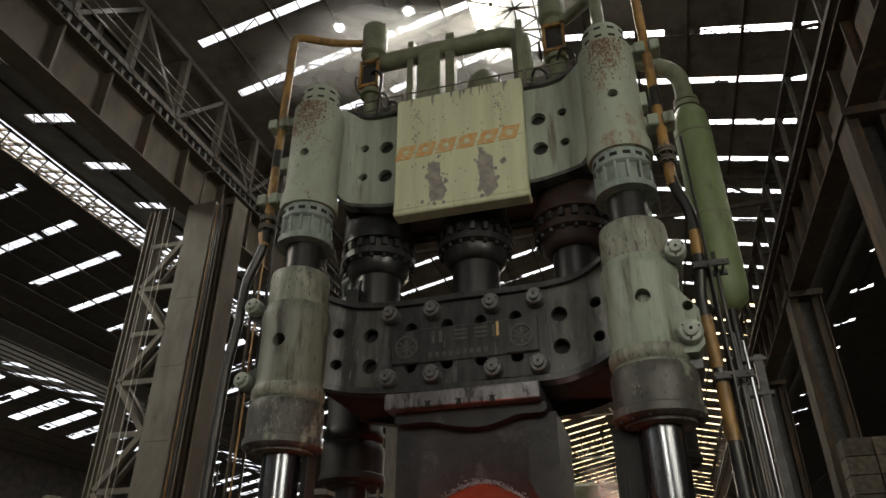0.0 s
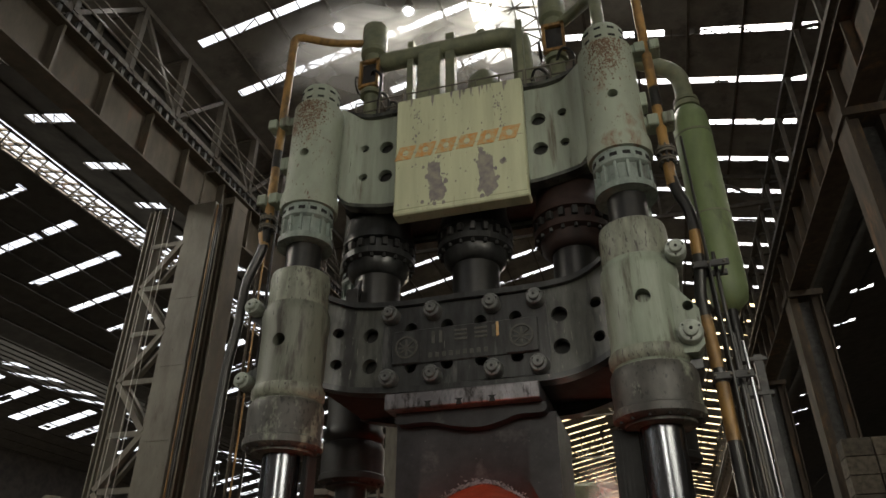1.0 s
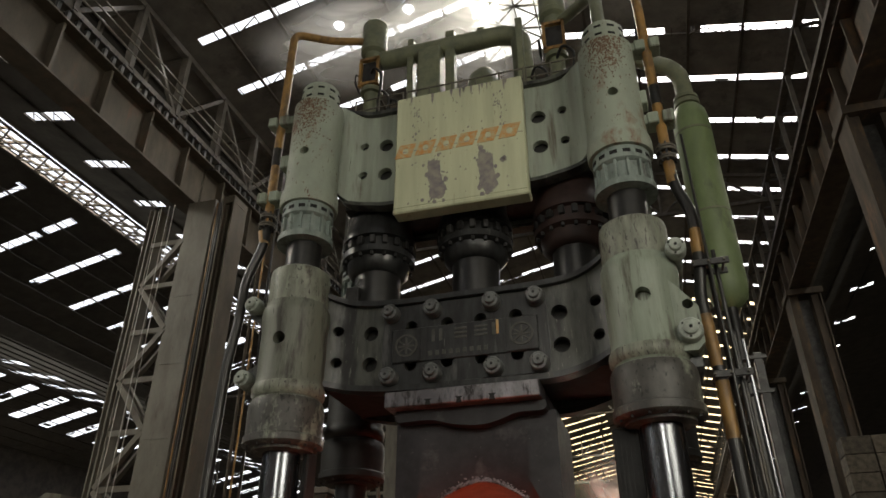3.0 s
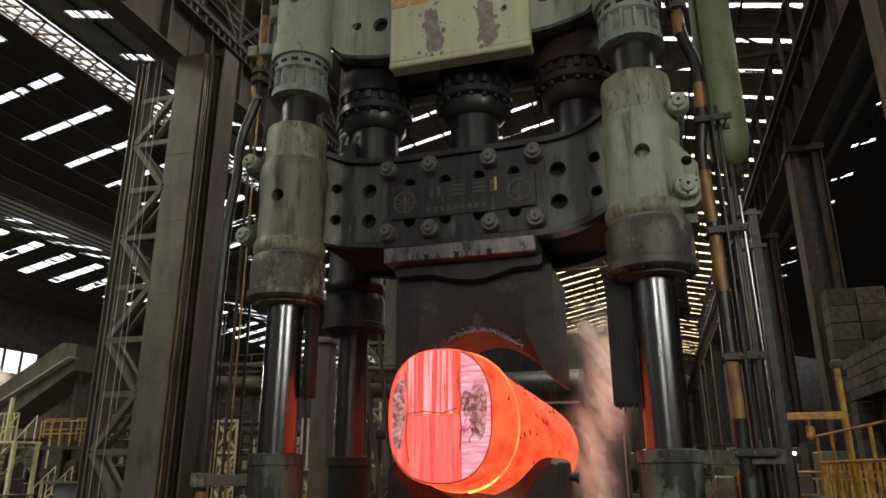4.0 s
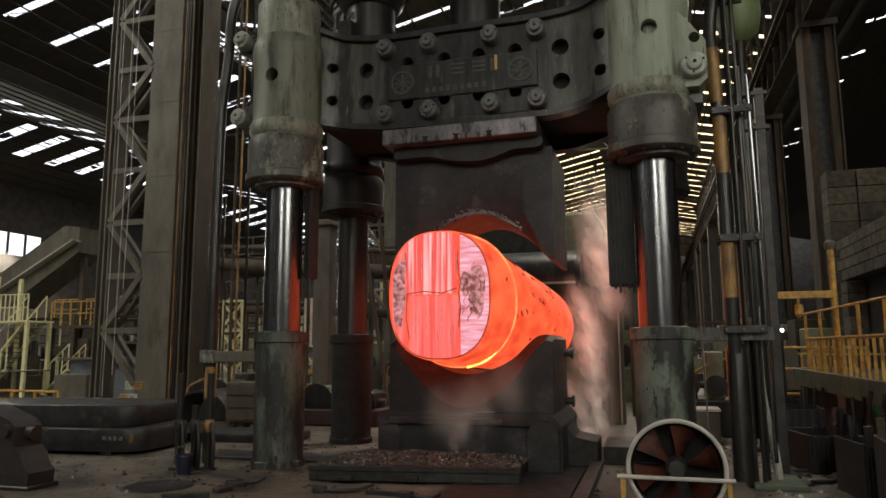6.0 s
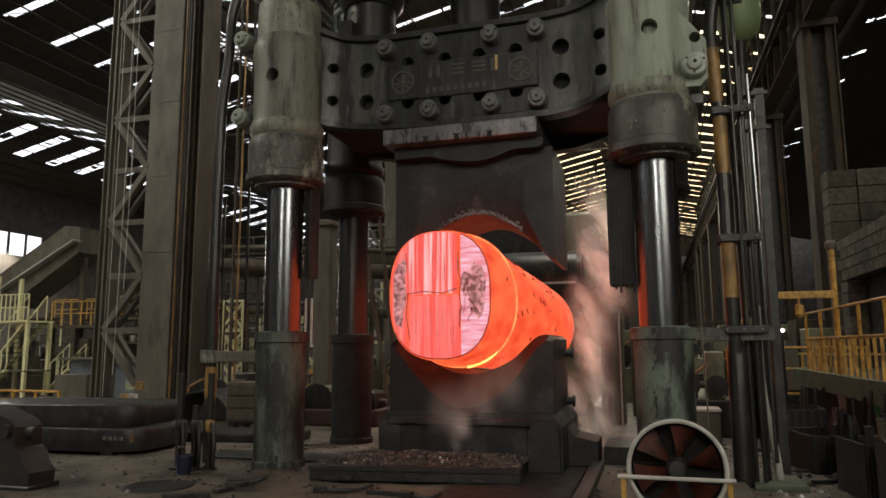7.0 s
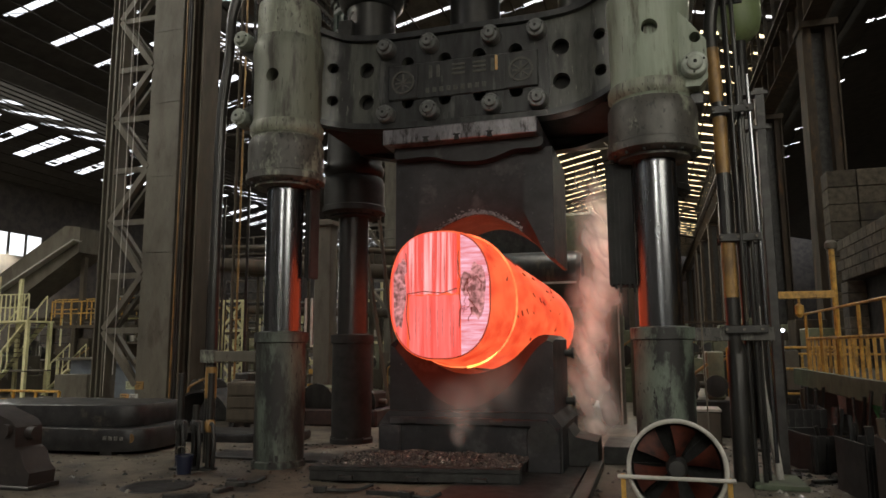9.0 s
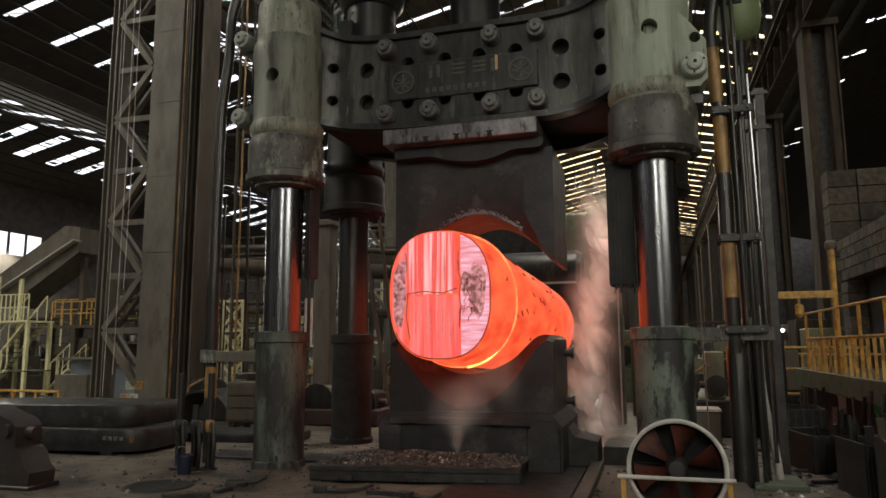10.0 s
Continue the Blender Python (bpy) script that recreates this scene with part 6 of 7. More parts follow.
# ---------------------------------------------------------------- east side: platform, furnace, machines
def railing(name, pts, h, label, mat, group, post=1.0, bars=(0.5, 1.0), r=0.022, balusters=0.0):
    """A pipe railing along pts, with posts and level bars."""
    g = thing(name, label, "railing", group, at=pts[0])
    for a, b in zip(pts, pts[1:]):
        a, b = Vector(a), Vector(b)
        k = max(1, round((b - a).length / post))
        for i in range(k + 1):
            p = a.lerp(b, i / k)
            part("post", tube(B(), [p, p + Vector((0, 0, h))], r * 1.2, n=8), mat, g)
        for f in bars:
            part("bar", tube(B(), [a + Vector((0, 0, h * f)), b + Vector((0, 0, h * f))], r, n=8), mat, g)
        if balusters:
            k = round((b - a).length / balusters)
            for i in range(k):
                p = a.lerp(b, (i + 0.5) / k)
                part("baluster", box(B(), p.x - 0.02, p.x + 0.02, p.y - 0.012, p.y + 0.012, p.z, p.z + h * bars[0]), mat, g)
    return g


deck = thing("platform", "dark green steel operating platform on posts", "platform", at=(7, 2, 0))
part("deck_plate", box(B(), 5.5, 9.5, -3.0, 5.2, 1.16, 1.22), STEEL_BROWN, deck)
part("fascia", box(B(), 5.42, 5.498, -3.0, 5.2, 0.92, 1.24, 0.006), DARK_GREEN, deck, "dark green edge beam")
part("fascia", box(B(), 5.42, 9.5, 5.202, 5.27, 0.92, 1.24, 0.006), DARK_GREEN, deck)
for x in (5.7, 7.6, 9.3):
    for y in (-2.8, 1.2, 4.9):
        part("deck_post", box(B(), x - 0.08, x + 0.08, y - 0.08, y + 0.08, 0, 1.16), PIPE_DARK, deck)
railing("platform_railing", [(5.52, -3.0, 1.22), (5.52, 4.2, 1.22)], 1.08, "yellow painted steel railing with flat balusters", RAIL_YELLOW, "platform railings", 1.24, (0.56, 1.0), 0.022, 0.31)
railing("platform_railing", [(5.52, 4.2, 1.22), (9.4, 4.25, 1.22)], 0.62, "yellow painted low railing across the platform", RAIL_YELLOW, "platform railings", 0.8, (0.5, 1.0), 0.02)
davit = thing("davit", "yellow post davit with a level arm", "davit", at=(5.6, 2.2, 1.22))
part("post", tube(B(), [(5.6, 2.2, 1.22), (5.6, 2.2, 3.30)], 0.045, n=14), RAIL_YELLOW, davit)
part("cap", lathe(B(), [(0.09, 3.30), (0.10, 3.33), (0.10, 3.40), (0.05, 3.45), (0.0, 3.45)], 5.6, 2.2, n=14), STEEL_GREY, davit)
part("arm", box(B(), 4.62, 5.58, 2.14, 2.26, 2.48, 2.60, 0.01), RAIL_YELLOW, davit)
part("hook_block", lathe(B(), [(0.02, 2.48), (0.02, 2.40), (0.07, 2.36), (0.07, 2.22), (0.02, 2.16)], 5.05, 2.2, n=10), RAIL_YELLOW, davit)
pole = thing("dark_stanchion", "dark steel stanchion between floor and pipes", "stanchion", at=(4.25, -0.4, 0))
part("shaft", box(B(), 4.19, 4.31, -0.46, -0.34, 0.0, 5.3, 0.008), BLACK_STEEL, pole)
part("foot", box(B(), 4.10, 4.42, -0.55, -0.25, 0.0, 0.04, 0.006), PIPE_DARK, pole)
for z in (5.2, 4.7):
    part("bracket", box(B(), 3.98, 4.36, -0.48, -0.32, z, z + 0.05), BLACK_STEEL, pole)
for pts, r, mat in (([(3.95, -1.0, 2.2), (3.95, -1.0, 1.1), (4.06, -1.0, 0.45), (4.10, -1.0, 0.0)], 0.05, WHITE_PAINT), ([(3.86, -0.95, 1.9), (3.86, -0.95, 1.0), (3.96, -0.95, 0.4), (3.97, -0.95, 0.0)], 0.04, PIPE_DARK)):
    tagged(part("bent_pipe", tube(B(), pts, r, 0.3, 10), mat), "bent pipe running into the floor", "pipe", "bent pipes")
tagged(part("pipe_pit", box(B(), 3.75, 4.35, -1.45, -0.62, 0.0, 0.06, 0.01), DARK_GREEN), "low green kerb box round the pipe feet", "kerb box")

rnd = random.Random(77)
for k in range(14):
    x, y = rnd.uniform(4.3, 5.5), rnd.uniform(-1.2, 4.5)
    l, w, h = rnd.uniform(0.05, 0.2), rnd.uniform(0.03, 0.09), rnd.uniform(0.03, 0.10)
    R = Matrix.Translation((x, y, 0)) @ Matrix.Rotation(rnd.uniform(0, 3.1), 4, "Z")
    ob = part("floor_scrap", box(B(), -l, l, -w, w, 0.0, h, 0.01, R), rnd.choice((BLACK_STEEL, BLACK_STEEL, STEEL_BROWN, PIPE_DARK)))
    tagged(ob, "dark oily block of scrap by the platform", "scrap", "platform scrap")
for k in range(9):
    x, y, a, l = rnd.uniform(4.4, 5.4), rnd.uniform(-1.0, 4.0), rnd.uniform(0, 3.1), rnd.uniform(0.3, 0.8)
    tagged(part("loose_bar", tube(B(), [(x, y, 0.03), (x + l * math.cos(a), y + l * math.sin(a), 0.03)], 0.028, n=8), rnd.choice((PIPE_DARK, WORN_STEEL))), "loose steel bar lying on the floor", "bar", "loose bars")

# refractory furnace behind the platform, block by block
furnace = thing("furnace", "refractory block furnace wall with a dark opening", "furnace", at=(9.5, 8, 0))
part("lining", box(B(), 7.95, 8.75, 3.2, 9.6, 0.0, 4.35), BLACK_STEEL, furnace)


def block(x0, x1, y0, y1, z0, z1, parent):
    part("block", box(B(), x0, x1, y0, y1, z0, z1, 0.012), BRICK, parent)


for r in range(4):
    y = 3.0 + (0.0 if r % 2 else 0.35)
    while y < 9.6:
        block(7.5, 7.94, y + 0.008, y + 0.692, 3.36 + 0.27 * r, 3.36 + 0.27 * r + 0.258, furnace)
        y += 0.7
for y in (3.3, 9.2):
    for k in range(11):
        block(7.5, 7.94, y, y + 0.6, 0.02 + 0.30 * k, 0.02 + 0.30 * k + 0.288, furnace)
part("hearth", box(B(), 7.4, 7.94, 3.9, 9.2, 0.0, 0.9), BLACK_STEEL, furnace)
stack = thing("refractory_stack", "tapered stack of grey refractory blocks", "block stack", at=(9.2, 14.2, 0))
for k in range(13):
    w = 0.85
    block(9.15 - w, 9.13, 13.8, 14.6, 0.56 * k, 0.56 * k + 0.54, stack)
    block(9.17, 9.15 + w, 13.8, 14.6, 0.56 * k, 0.56 * k + 0.54, stack)

LAMP_WHITE = material("lit_lamp_glass", (0.9, 0.9, 0.95), 0.3, emit=(0.85, 0.9, 1.0), emit_strength=4.0)
lamp_post = thing("work_lamp", "small lit white work lamp on a slim post", "lamp", at=(5.39, 6.0, 0))
part("post", tube(B(), [(5.39, 6.05, 0), (5.39, 6.05, 2.0)], 0.025, n=8), PIPE_DARK, lamp_post)
part("lamp_glass", lathe(B(), [(0.0, 0.04), (0.028, 0.02), (0.036, 0.0), (0.0, -0.01)], n=14, m=Matrix.Translation((5.39, 5.98, 2.03)) @ Matrix.Rotation(radians(90), 4, "X")), LAMP_WHITE, lamp_post)

def bench_machine(name, x, y, w, d, h, label, mat, seed):
    """A low machine: bed, housings, shafts and a control box."""
    rnd = random.Random(seed)
    g = thing(name, label, "machine", "shop machines", at=(x, y, 0))
    part("bed", box(B(), x - w / 2, x + w / 2, y - d / 2, y + d / 2, 0.0, h * 0.4, 0.03), mat, g)
    for k in range(3):
        cx = x - w / 2 + w * (k + 0.5) / 3
        hh = h * rnd.uniform(0.6, 1.0)
        part("housing", box(B(), cx - w * 0.11, cx + w * 0.11, y - d * 0.35, y + d * 0.35, h * 0.4, hh, 0.03), mat if k != 1 else OLIVE_PIPE, g)
        part("cover_plate", lathe(B(), [(0.14 * w, 0.0), (0.14 * w, 0.05), (0.0, 0.06)], n=16, m=Matrix.Translation((cx, y - d * 0.35, h * 0.55)) @ Matrix.Rotation(radians(90), 4, "X")), PIPE_DARK, g)
    part("shaft", cyl(B(), (x - w / 2, y, h * 0.55), (x + w / 2, y, h * 0.55), 0.07, 14), STEEL_GREY, g)
    part("control_box", box(B(), x + w * 0.3, x + w * 0.3 + 0.3, y - d / 2 - 0.12, y - d / 2, h * 0.3, h * 0.75, 0.01), STEEL_GREY, g)
    part("conduit", tube(B(), [(x - w * 0.4, y - d / 2, 0.02), (x - w * 0.4, y - d / 2 - 0.05, h * 0.6), (x - w * 0.1, y - d / 2, h * 0.8)], 0.03, 0.1, 8), PIPE_YELLOW, g)


bench_machine("roller_stand", 3.8, 4.2, 1.5, 1.2, 1.7, "dark oily roller stand behind the press", PIPE_DARK, 1)
bench_machine("pump_unit", 6.6, 0.3, 1.4, 1.0, 0.85, "dark pump unit under the platform", PIPE_DARK, 2)
bench_machine("pump_unit", 7.6, 3.4, 1.6, 1.2, 0.95, "dark pump unit under the platform", BLACK_STEEL, 3)
bench_machine("gear_unit", 5.1, 9.0, 2.2, 1.5, 2.1, "dark gear unit with olive housing", PIPE_DARK, 4)
bench_machine("gear_unit", 2.6, 12.5, 2.6, 1.5, 2.6, "dark gear unit with olive housing", OLIVE_PIPE, 5)
for k, (x, y, z) in enumerate(((6.1, -0.6, 0.1), (6.3, 0.9, 0.1), (5.95, -1.4, 0.1), (6.6, 2.3, 0.1))):
    b = thing("drum", "dark oil drum beneath the platform", "drum", "oil drums", at=(x, y, 0))
    part("shell", lathe(B(), [(0.0, 0.0), (0.26, 0.0), (0.27, 0.02), (0.26, 0.04), (0.26, 0.28), (0.27, 0.29), (0.26, 0.30), (0.26, 0.56), (0.27, 0.57), (0.26, 0.58), (0.26, 0.82), (0.27, 0.84), (0.25, 0.84), (0.25, 0.82), (0, 0.82)], x, y, n=24), DARK_GREEN if k == 0 else RED_IRON, b)
tagged(part("pallet_box", box(B(), 3.0, 3.75, 2.6, 3.2, 0.0, 0.55, 0.02), STEEL_GREY), "grey steel bin behind the column", "bin")
tagged(part("bin_lid", box(B(), 2.98, 3.77, 2.58, 3.22, 0.552, 0.60, 0.01), WHITE_PAINT), "pale lid lying on a bin", "lid")
for k, (x, y) in enumerate(((5.6, 7.6), (8.0, 10.6), (6.2, 12.8))):
    railing("yard_railing", [(x - 1.2, y, 0.0), (x + 1.8, y, 0.0)], 1.65 - 0.1 * k, "yellow barrier rails across the shop floor", RAIL_YELLOW, "yard railings", 0.9, (0.35, 0.7, 1.0), 0.03)

# things under and on the edge of the platform
bucket = thing("paint_pail", "white pail hung beneath the platform edge", "pail", at=(5.62, 2.0, 0.62))
part("shell", lathe(B(), [(0.0, 0.62), (0.13, 0.62), (0.15, 0.90), (0.0, 0.90)], 5.62, 2.0, n=20), WHITE_PAINT, bucket)
part("hanger", tube(B(), [(5.62, 2.0, 0.9), (5.62, 2.0, 1.16)], 0.01, n=6), PIPE_DARK, bucket)
TARP = material("green_tarp", (0.03, 0.22, 0.06), 0.6, 0, (0.02, 0.13, 0.04), 5, 0.6, 0.2)
bm = B()
g = [[bm.verts.new((5.40 + 0.03 * math.sin(i * 1.7) + 0.05 * j / 6, -0.75 + 0.55 * i / 10 * (1 - j / 8), 0.92 - 0.42 * j / 6)) for j in range(7)] for i in range(11)]
for i in range(10):
    for j in range(6):
        bm.faces.new((g[i][j], g[i + 1][j], g[i + 1][j + 1], g[i][j + 1]))
bmesh.ops.solidify(bm, geom=bm.faces[:], thickness=0.01)
tagged(part("green_tarp", bm, TARP), "small green tarp hanging from the platform edge", "tarp")
for k, (x, y, lean, mt) in enumerate(((5.30, -0.9, 0.12, RED_IRON), (5.33, -0.65, -0.10, STEEL_GREY), (5.28, -1.15, 0.08, PIPE_YELLOW), (5.32, -0.2, 0.05, PIPE_DARK))):
    tagged(part("leaning_bar", tube(B(), [(x - 0.1, y - lean, 0.0), (x + 0.08, y + lean, 1.1)], 0.025, n=8), mt), "bar leaning on the platform edge", "bar", "leaning bars")
cab = thing("electric_cabinet", "dark electric cabinet with pale labels under the platform", "cabinet", at=(6.2, 3.6, 0))
part("body", box(B(), 5.85, 6.6, 3.5, 3.9, 0.0, 0.85, 0.01), STEEL_GREY, cab)
for k in range(5):
    part("label_bar", box(B(), 5.95 + 0.12 * k, 6.02 + 0.12 * k, 3.485, 3.498, 0.55, 0.62), WHITE_PAINT, cab)
for y in (-2.2, 0.2, 2.6):
    tagged(part("hanging_hose", tube(B(), [(5.40, y, 1.0), (5.36, y + 0.15, 0.35), (5.37, y + 0.4, 0.25), (5.40, y + 0.6, 0.95)], 0.025, 0.2, 8), BLACK_STEEL), "black hose looped under the platform edge", "hose", "hanging hoses")

# black gear crowded under and before the platform edge
def gear_crate(x, y, w, d, h, turn, label):
    """An open steel crate with ribs, holding odd pieces."""
    g = thing("gear_crate", label, "crate", "gear crates", at=(x, y, 0))
    R = Matrix.Translation((x, y, 0)) @ Matrix.Rotation(radians(turn), 4, "Z")
    part("floor_plate", box(B(), -w, w, -d, d, 0.04, 0.07, 0, R), GUARD, g)
    for sy in (-1, 1):
        part("side", box(B(), -w, w, sy * d - 0.015, sy * d + 0.015, 0.0, h, 0.004, R), GUARD, g)
        part("side", box(B(), sy * w - 0.015, sy * w + 0.015, -d + 0.018, d - 0.018, 0.0, h, 0.004, R), GUARD, g)
    for k in range(5):
        q = -w + 2 * w * (k + 0.5) / 5
        part("rib", box(B(), q - 0.02, q + 0.02, -d - 0.04, -d - 0.017, 0.02, h - 0.02, 0, R), BLACK_STEEL, g)
    rk = random.Random(int(x * 100))
    for k in range(5):
        px, py = rk.uniform(-w * 0.7, w * 0.7), rk.uniform(-d * 0.7, d * 0.7)
        piece = part("steel_piece", cyl(B(), R @ Vector((px, py, 0.08)), R @ Vector((px + rk.uniform(-0.1, 0.1), py, h + rk.uniform(0.05, 0.35))), rk.uniform(0.02, 0.05), 10), rk.choice((PIPE_DARK, RED_IRON, GUARD, STEEL_BROWN)))
        tagged(piece, "odd steel piece standing in a crate", "steel piece", "crate pieces")


gear_crate(5.05, -1.5, 0.28, 0.42, 0.62, 8, "black ribbed steel crate before the platform")
gear_crate(5.02, -2.75, 0.24, 0.36, 0.78, -6, "tall black steel crate before the platform")
gear_crate(4.85, 0.4, 0.32, 0.5, 0.5, 12, "low black steel crate before the platform")
gear_crate(4.95, 2.2, 0.3, 0.5, 0.7, -4, "black steel crate before the platform")
# added dark sheet that imitates the shade under the deck
part("under_deck_shade", box(B(), 5.56, 5.60, -3.0, 5.2, 0.25, 0.915), GUARD, deck, "dark sheet added for the shade under the deck")
# ---------------------------------------------------------------- behind the press: manipulator, tanks, poles
manip = thing("forging_manipulator", "dark olive forging manipulator holding the ingot's far end", "manipulator", at=(0.3, 7, 0))
part("carriage", box(B(), -1.4, 1.2, 6.4, 11.0, 0.25, 1.5, 0.06), OLIVE_PIPE, manip)
part("jaw_head", lathe(B(), [(0.0, 0.0), (0.7, 0.0), (0.8, 0.2), (0.85, 0.9), (0.7, 1.6), (0.6, 2.6), (0, 2.6)], n=32, m=Matrix.Translation((0.1, 4.2, 2.12)) @ Matrix.Rotation(radians(-90), 4, "X")), OLIVE_PIPE, manip)
part("hood", lathe(B(), [(0.0, 0.0), (0.62, 0.0), (0.70, 0.08), (0.70, 2.2), (0.62, 2.3), (0.0, 2.3)], n=28, m=Matrix.Translation((-1.2, 6.6, 3.35)) @ Matrix.Rotation(radians(90), 4, "Y")), PIPE_DARK, manip)
part("hood_strip", box(B(), -1.1, 1.0, 5.84, 5.89, 3.18, 3.23), WHITE_PAINT, manip, "pale worn edge strip")
part("back_shield", box(B(), -2.2, 0.2, 8.9, 9.1, 1.5, 5.6, 0.03), BLACK_STEEL, manip, "dark heat shield")
part("cab", box(B(), -1.6, 1.3, 9.6, 10.8, 1.5, 5.6, 0.1), OLIVE_PIPE, manip)
for x in (-1.1, 0.9):
    part("side_frame", box(B(), x - 0.12, x + 0.12, 6.5, 10.5, 1.5, 3.5, 0.04), OLIVE_PIPE, manip)
    for y in (7.2, 10.2):
        part("wheel", cyl(B(), (x - 0.1, y, 0.32), (x + 0.1, y, 0.32), 0.32, 24), BLACK_STEEL, manip)
for x, r, h, y in ((1.78, 0.27, 3.2, 5.6), (2.36, 0.22, 4.6, 7.5)):
    t = thing("vertical_tank", "grey upright cylinder tank with pale seam lines", "tank", "upright tanks", at=(x, y, 0))
    part("shell", lathe(B(), [(r, 0), (r, h), (r * 0.6, h + 0.15), (0, h + 0.2)], x, y, n=24), STEEL_GREY, t)
    part("seam", box(B(), x - r * 0.3, x - r * 0.3 + 0.02, y - r - 0.01, y - r + 0.05, 0.1, h), WORN_STEEL, t)
    part("seam_rod", tube(B(), [(x + r * 0.7, y - r * 0.95, 0), (x + r * 0.7, y - r * 0.95, h)], 0.02, n=6), WHITE_PAINT, t)
tagged(part("cross_rod", tube(B(), [(1.35, 5.2, 3.0), (2.5, 5.2, 3.0), (2.5, 5.25, 0.0)], 0.02, 0.05, 8), PIPE_DARK), "thin dark rod bent down to the floor", "rod")
grey_post = thing("grey_pillar", "pale grey painted pillar behind the press", "pillar", at=(-5.5, 6, 0))
part("shaft", box(B(), -5.76, -5.30, 5.8, 6.2, 0.0, 4.9, 0.02), STEEL_GREY, grey_post)
part("cap", box(B(), -5.85, -5.21, 5.7, 6.3, 4.9, 5.05, 0.01), STEEL_GREY, grey_post)
for (a, b) in (((-4.05, 5.0, 4.6), (-3.3, 5.0, 0.0)), ((-3.75, 5.3, 4.9), (-3.15, 5.3, 0.0))):
    tagged(part("leaning_pole", tube(B(), [a, b], 0.05, n=8), STEEL_GREY), "pale pole leaning behind the press", "pole", "leaning poles")
bench_machine("die_stand", -4.6, 4.2, 3.0, 1.2, 0.9, "dark die stand on the floor behind the press", RED_IRON, 6)
bench_machine("roller_stand", -7.4, 4.6, 1.8, 1.2, 1.3, "dark oily roller stand with rounded hood", BLACK_STEEL, 7)
tagged(part("curved_hood", lathe(B(), [(0.75, -0.5), (0.80, -0.5), (0.80, 0.5), (0.75, 0.5), (0.75, -0.5)], n=24, a0=0, a1=180, m=Matrix.Translation((-6.9, 3.2, 0.0)) @ Matrix.Rotation(radians(90), 4, "X")), SLAB_STEEL), "curved dark steel hood on the floor", "hood")

# ---------------------------------------------------------------- west bay: stair tower, chute, rails, pipes, trestles
PALE_YELLOW = material("pale_yellow_stair_paint", (0.74, 0.72, 0.42), 0.45, 0, (0.58, 0.55, 0.32), 6, 0.6, 0.1)
stair = thing("stair_tower", "pale yellow steel stair tower with handrails", "stair", at=(-19.8, 10, 0))


def flight(x0, z0, x1, z1, y, w=0.8):
    for yy in (y, y + w):
        part("stringer", bar(B(), (x0, yy, z0), (x1, yy, z1), 0.20, 0.05), PALE_YELLOW, stair, flat=True)
        part("handrail", tube(B(), [(x0, yy, z0 + 0.95), (x1, yy, z1 + 0.95)], 0.025, n=8), PALE_YELLOW, stair)
        for i in range(5):
            f = i / 4
            x, z = x0 + (x1 - x0) * f, z0 + (z1 - z0) * f
            part("baluster", tube(B(), [(x, yy, z), (x, yy, z + 0.95)], 0.02, n=6), PALE_YELLOW, stair)
    n = max(2, round(abs(z1 - z0) / 0.18))
    for i in range(n):
        f = (i + 0.5) / n
        x, z = x0 + (x1 - x0) * f, z0 + (z1 - z0) * f
        part("tread", box(B(), x - 0.12, x + 0.12, y, y + w, z - 0.015, z + 0.015), STEEL_GREY, stair)


flight(-20.9, 0.95, -19.2, 2.75, 9.6)
flight(-19.3, 0.0, -18.2, 0.95, 10.6)
flight(-20.6, 0.0, -19.6, 0.95, 8.4)
part("landing", box(B(), -22.2, -19.0, 9.4, 10.6, 2.68, 2.75), PALE_YELLOW, stair)
part("landing", box(B(), -22.2, -19.0, 9.4, 10.6, 0.90, 0.95), STEEL_GREY, stair)
for x in (-22.0, -20.6, -19.08):
    for y in (9.5, 10.5):
        part("tower_post", box(B(), x - 0.06, x + 0.06, y - 0.06, y + 0.06, 0.0, 2.7 if x > -20 else 4.4), PALE_YELLOW, stair)
for x0, x1 in ((-22.0, -20.6), (-20.6, -22.0)):
    part("cross_brace", bar(B(), (x0, 9.45, 0.0), (x1, 9.45, 2.6), 0.06), STEEL_GREY, stair, flat=True)
railing("landing_railing", [(-22.2, 9.4, 2.75), (-19.0, 9.4, 2.75)], 0.95, "pale yellow landing railing", PALE_YELLOW, "landing railings", 0.22, (0.5, 1.0), 0.02)
chute = thing("inclined_chute", "grey inclined duct with a pale lower flange", "duct", at=(-23, 14, 0))
part("duct_body", slab(B(), [(-25.5, 3.7), (-24.6, 3.55), (-20.9, 5.85), (-20.9, 6.95), (-21.7, 7.05), (-25.5, 4.85)], (), 13.5, 15.0), STEEL_GREY, chute)
part("lower_flange", bar(B(), (-24.9, 13.4, 4.25), (-20.9, 13.4, 6.35), 0.5, 0.06), WHITE_PAINT, chute, flat=True)
for x, z in ((-24.6, 3.6), (-21.2, 5.7)):
    part("duct_leg", box(B(), x - 0.1, x + 0.1, 14.1, 14.3, 0.0, z), STEEL_BROWN, chute)
west_bench = thing("control_cabin", "grey-blue low cabin wall with shelves", "cabin", at=(-15, 9, 0))
CABIN_BLUE = material("grey_blue_cabin_paint", (0.20, 0.23, 0.27), 0.6, 0, (0.15, 0.17, 0.20), 3, 0.6, 0.1)
part("cabin_wall", box(B(), -15.2, -11.9, 7.6, 7.8, 0.0, 1.35, 0.01), CABIN_BLUE, west_bench)
part("ledge", box(B(), -15.4, -11.9, 7.3, 7.9, 1.36, 1.44, 0.01), STEEL_GREY, west_bench)
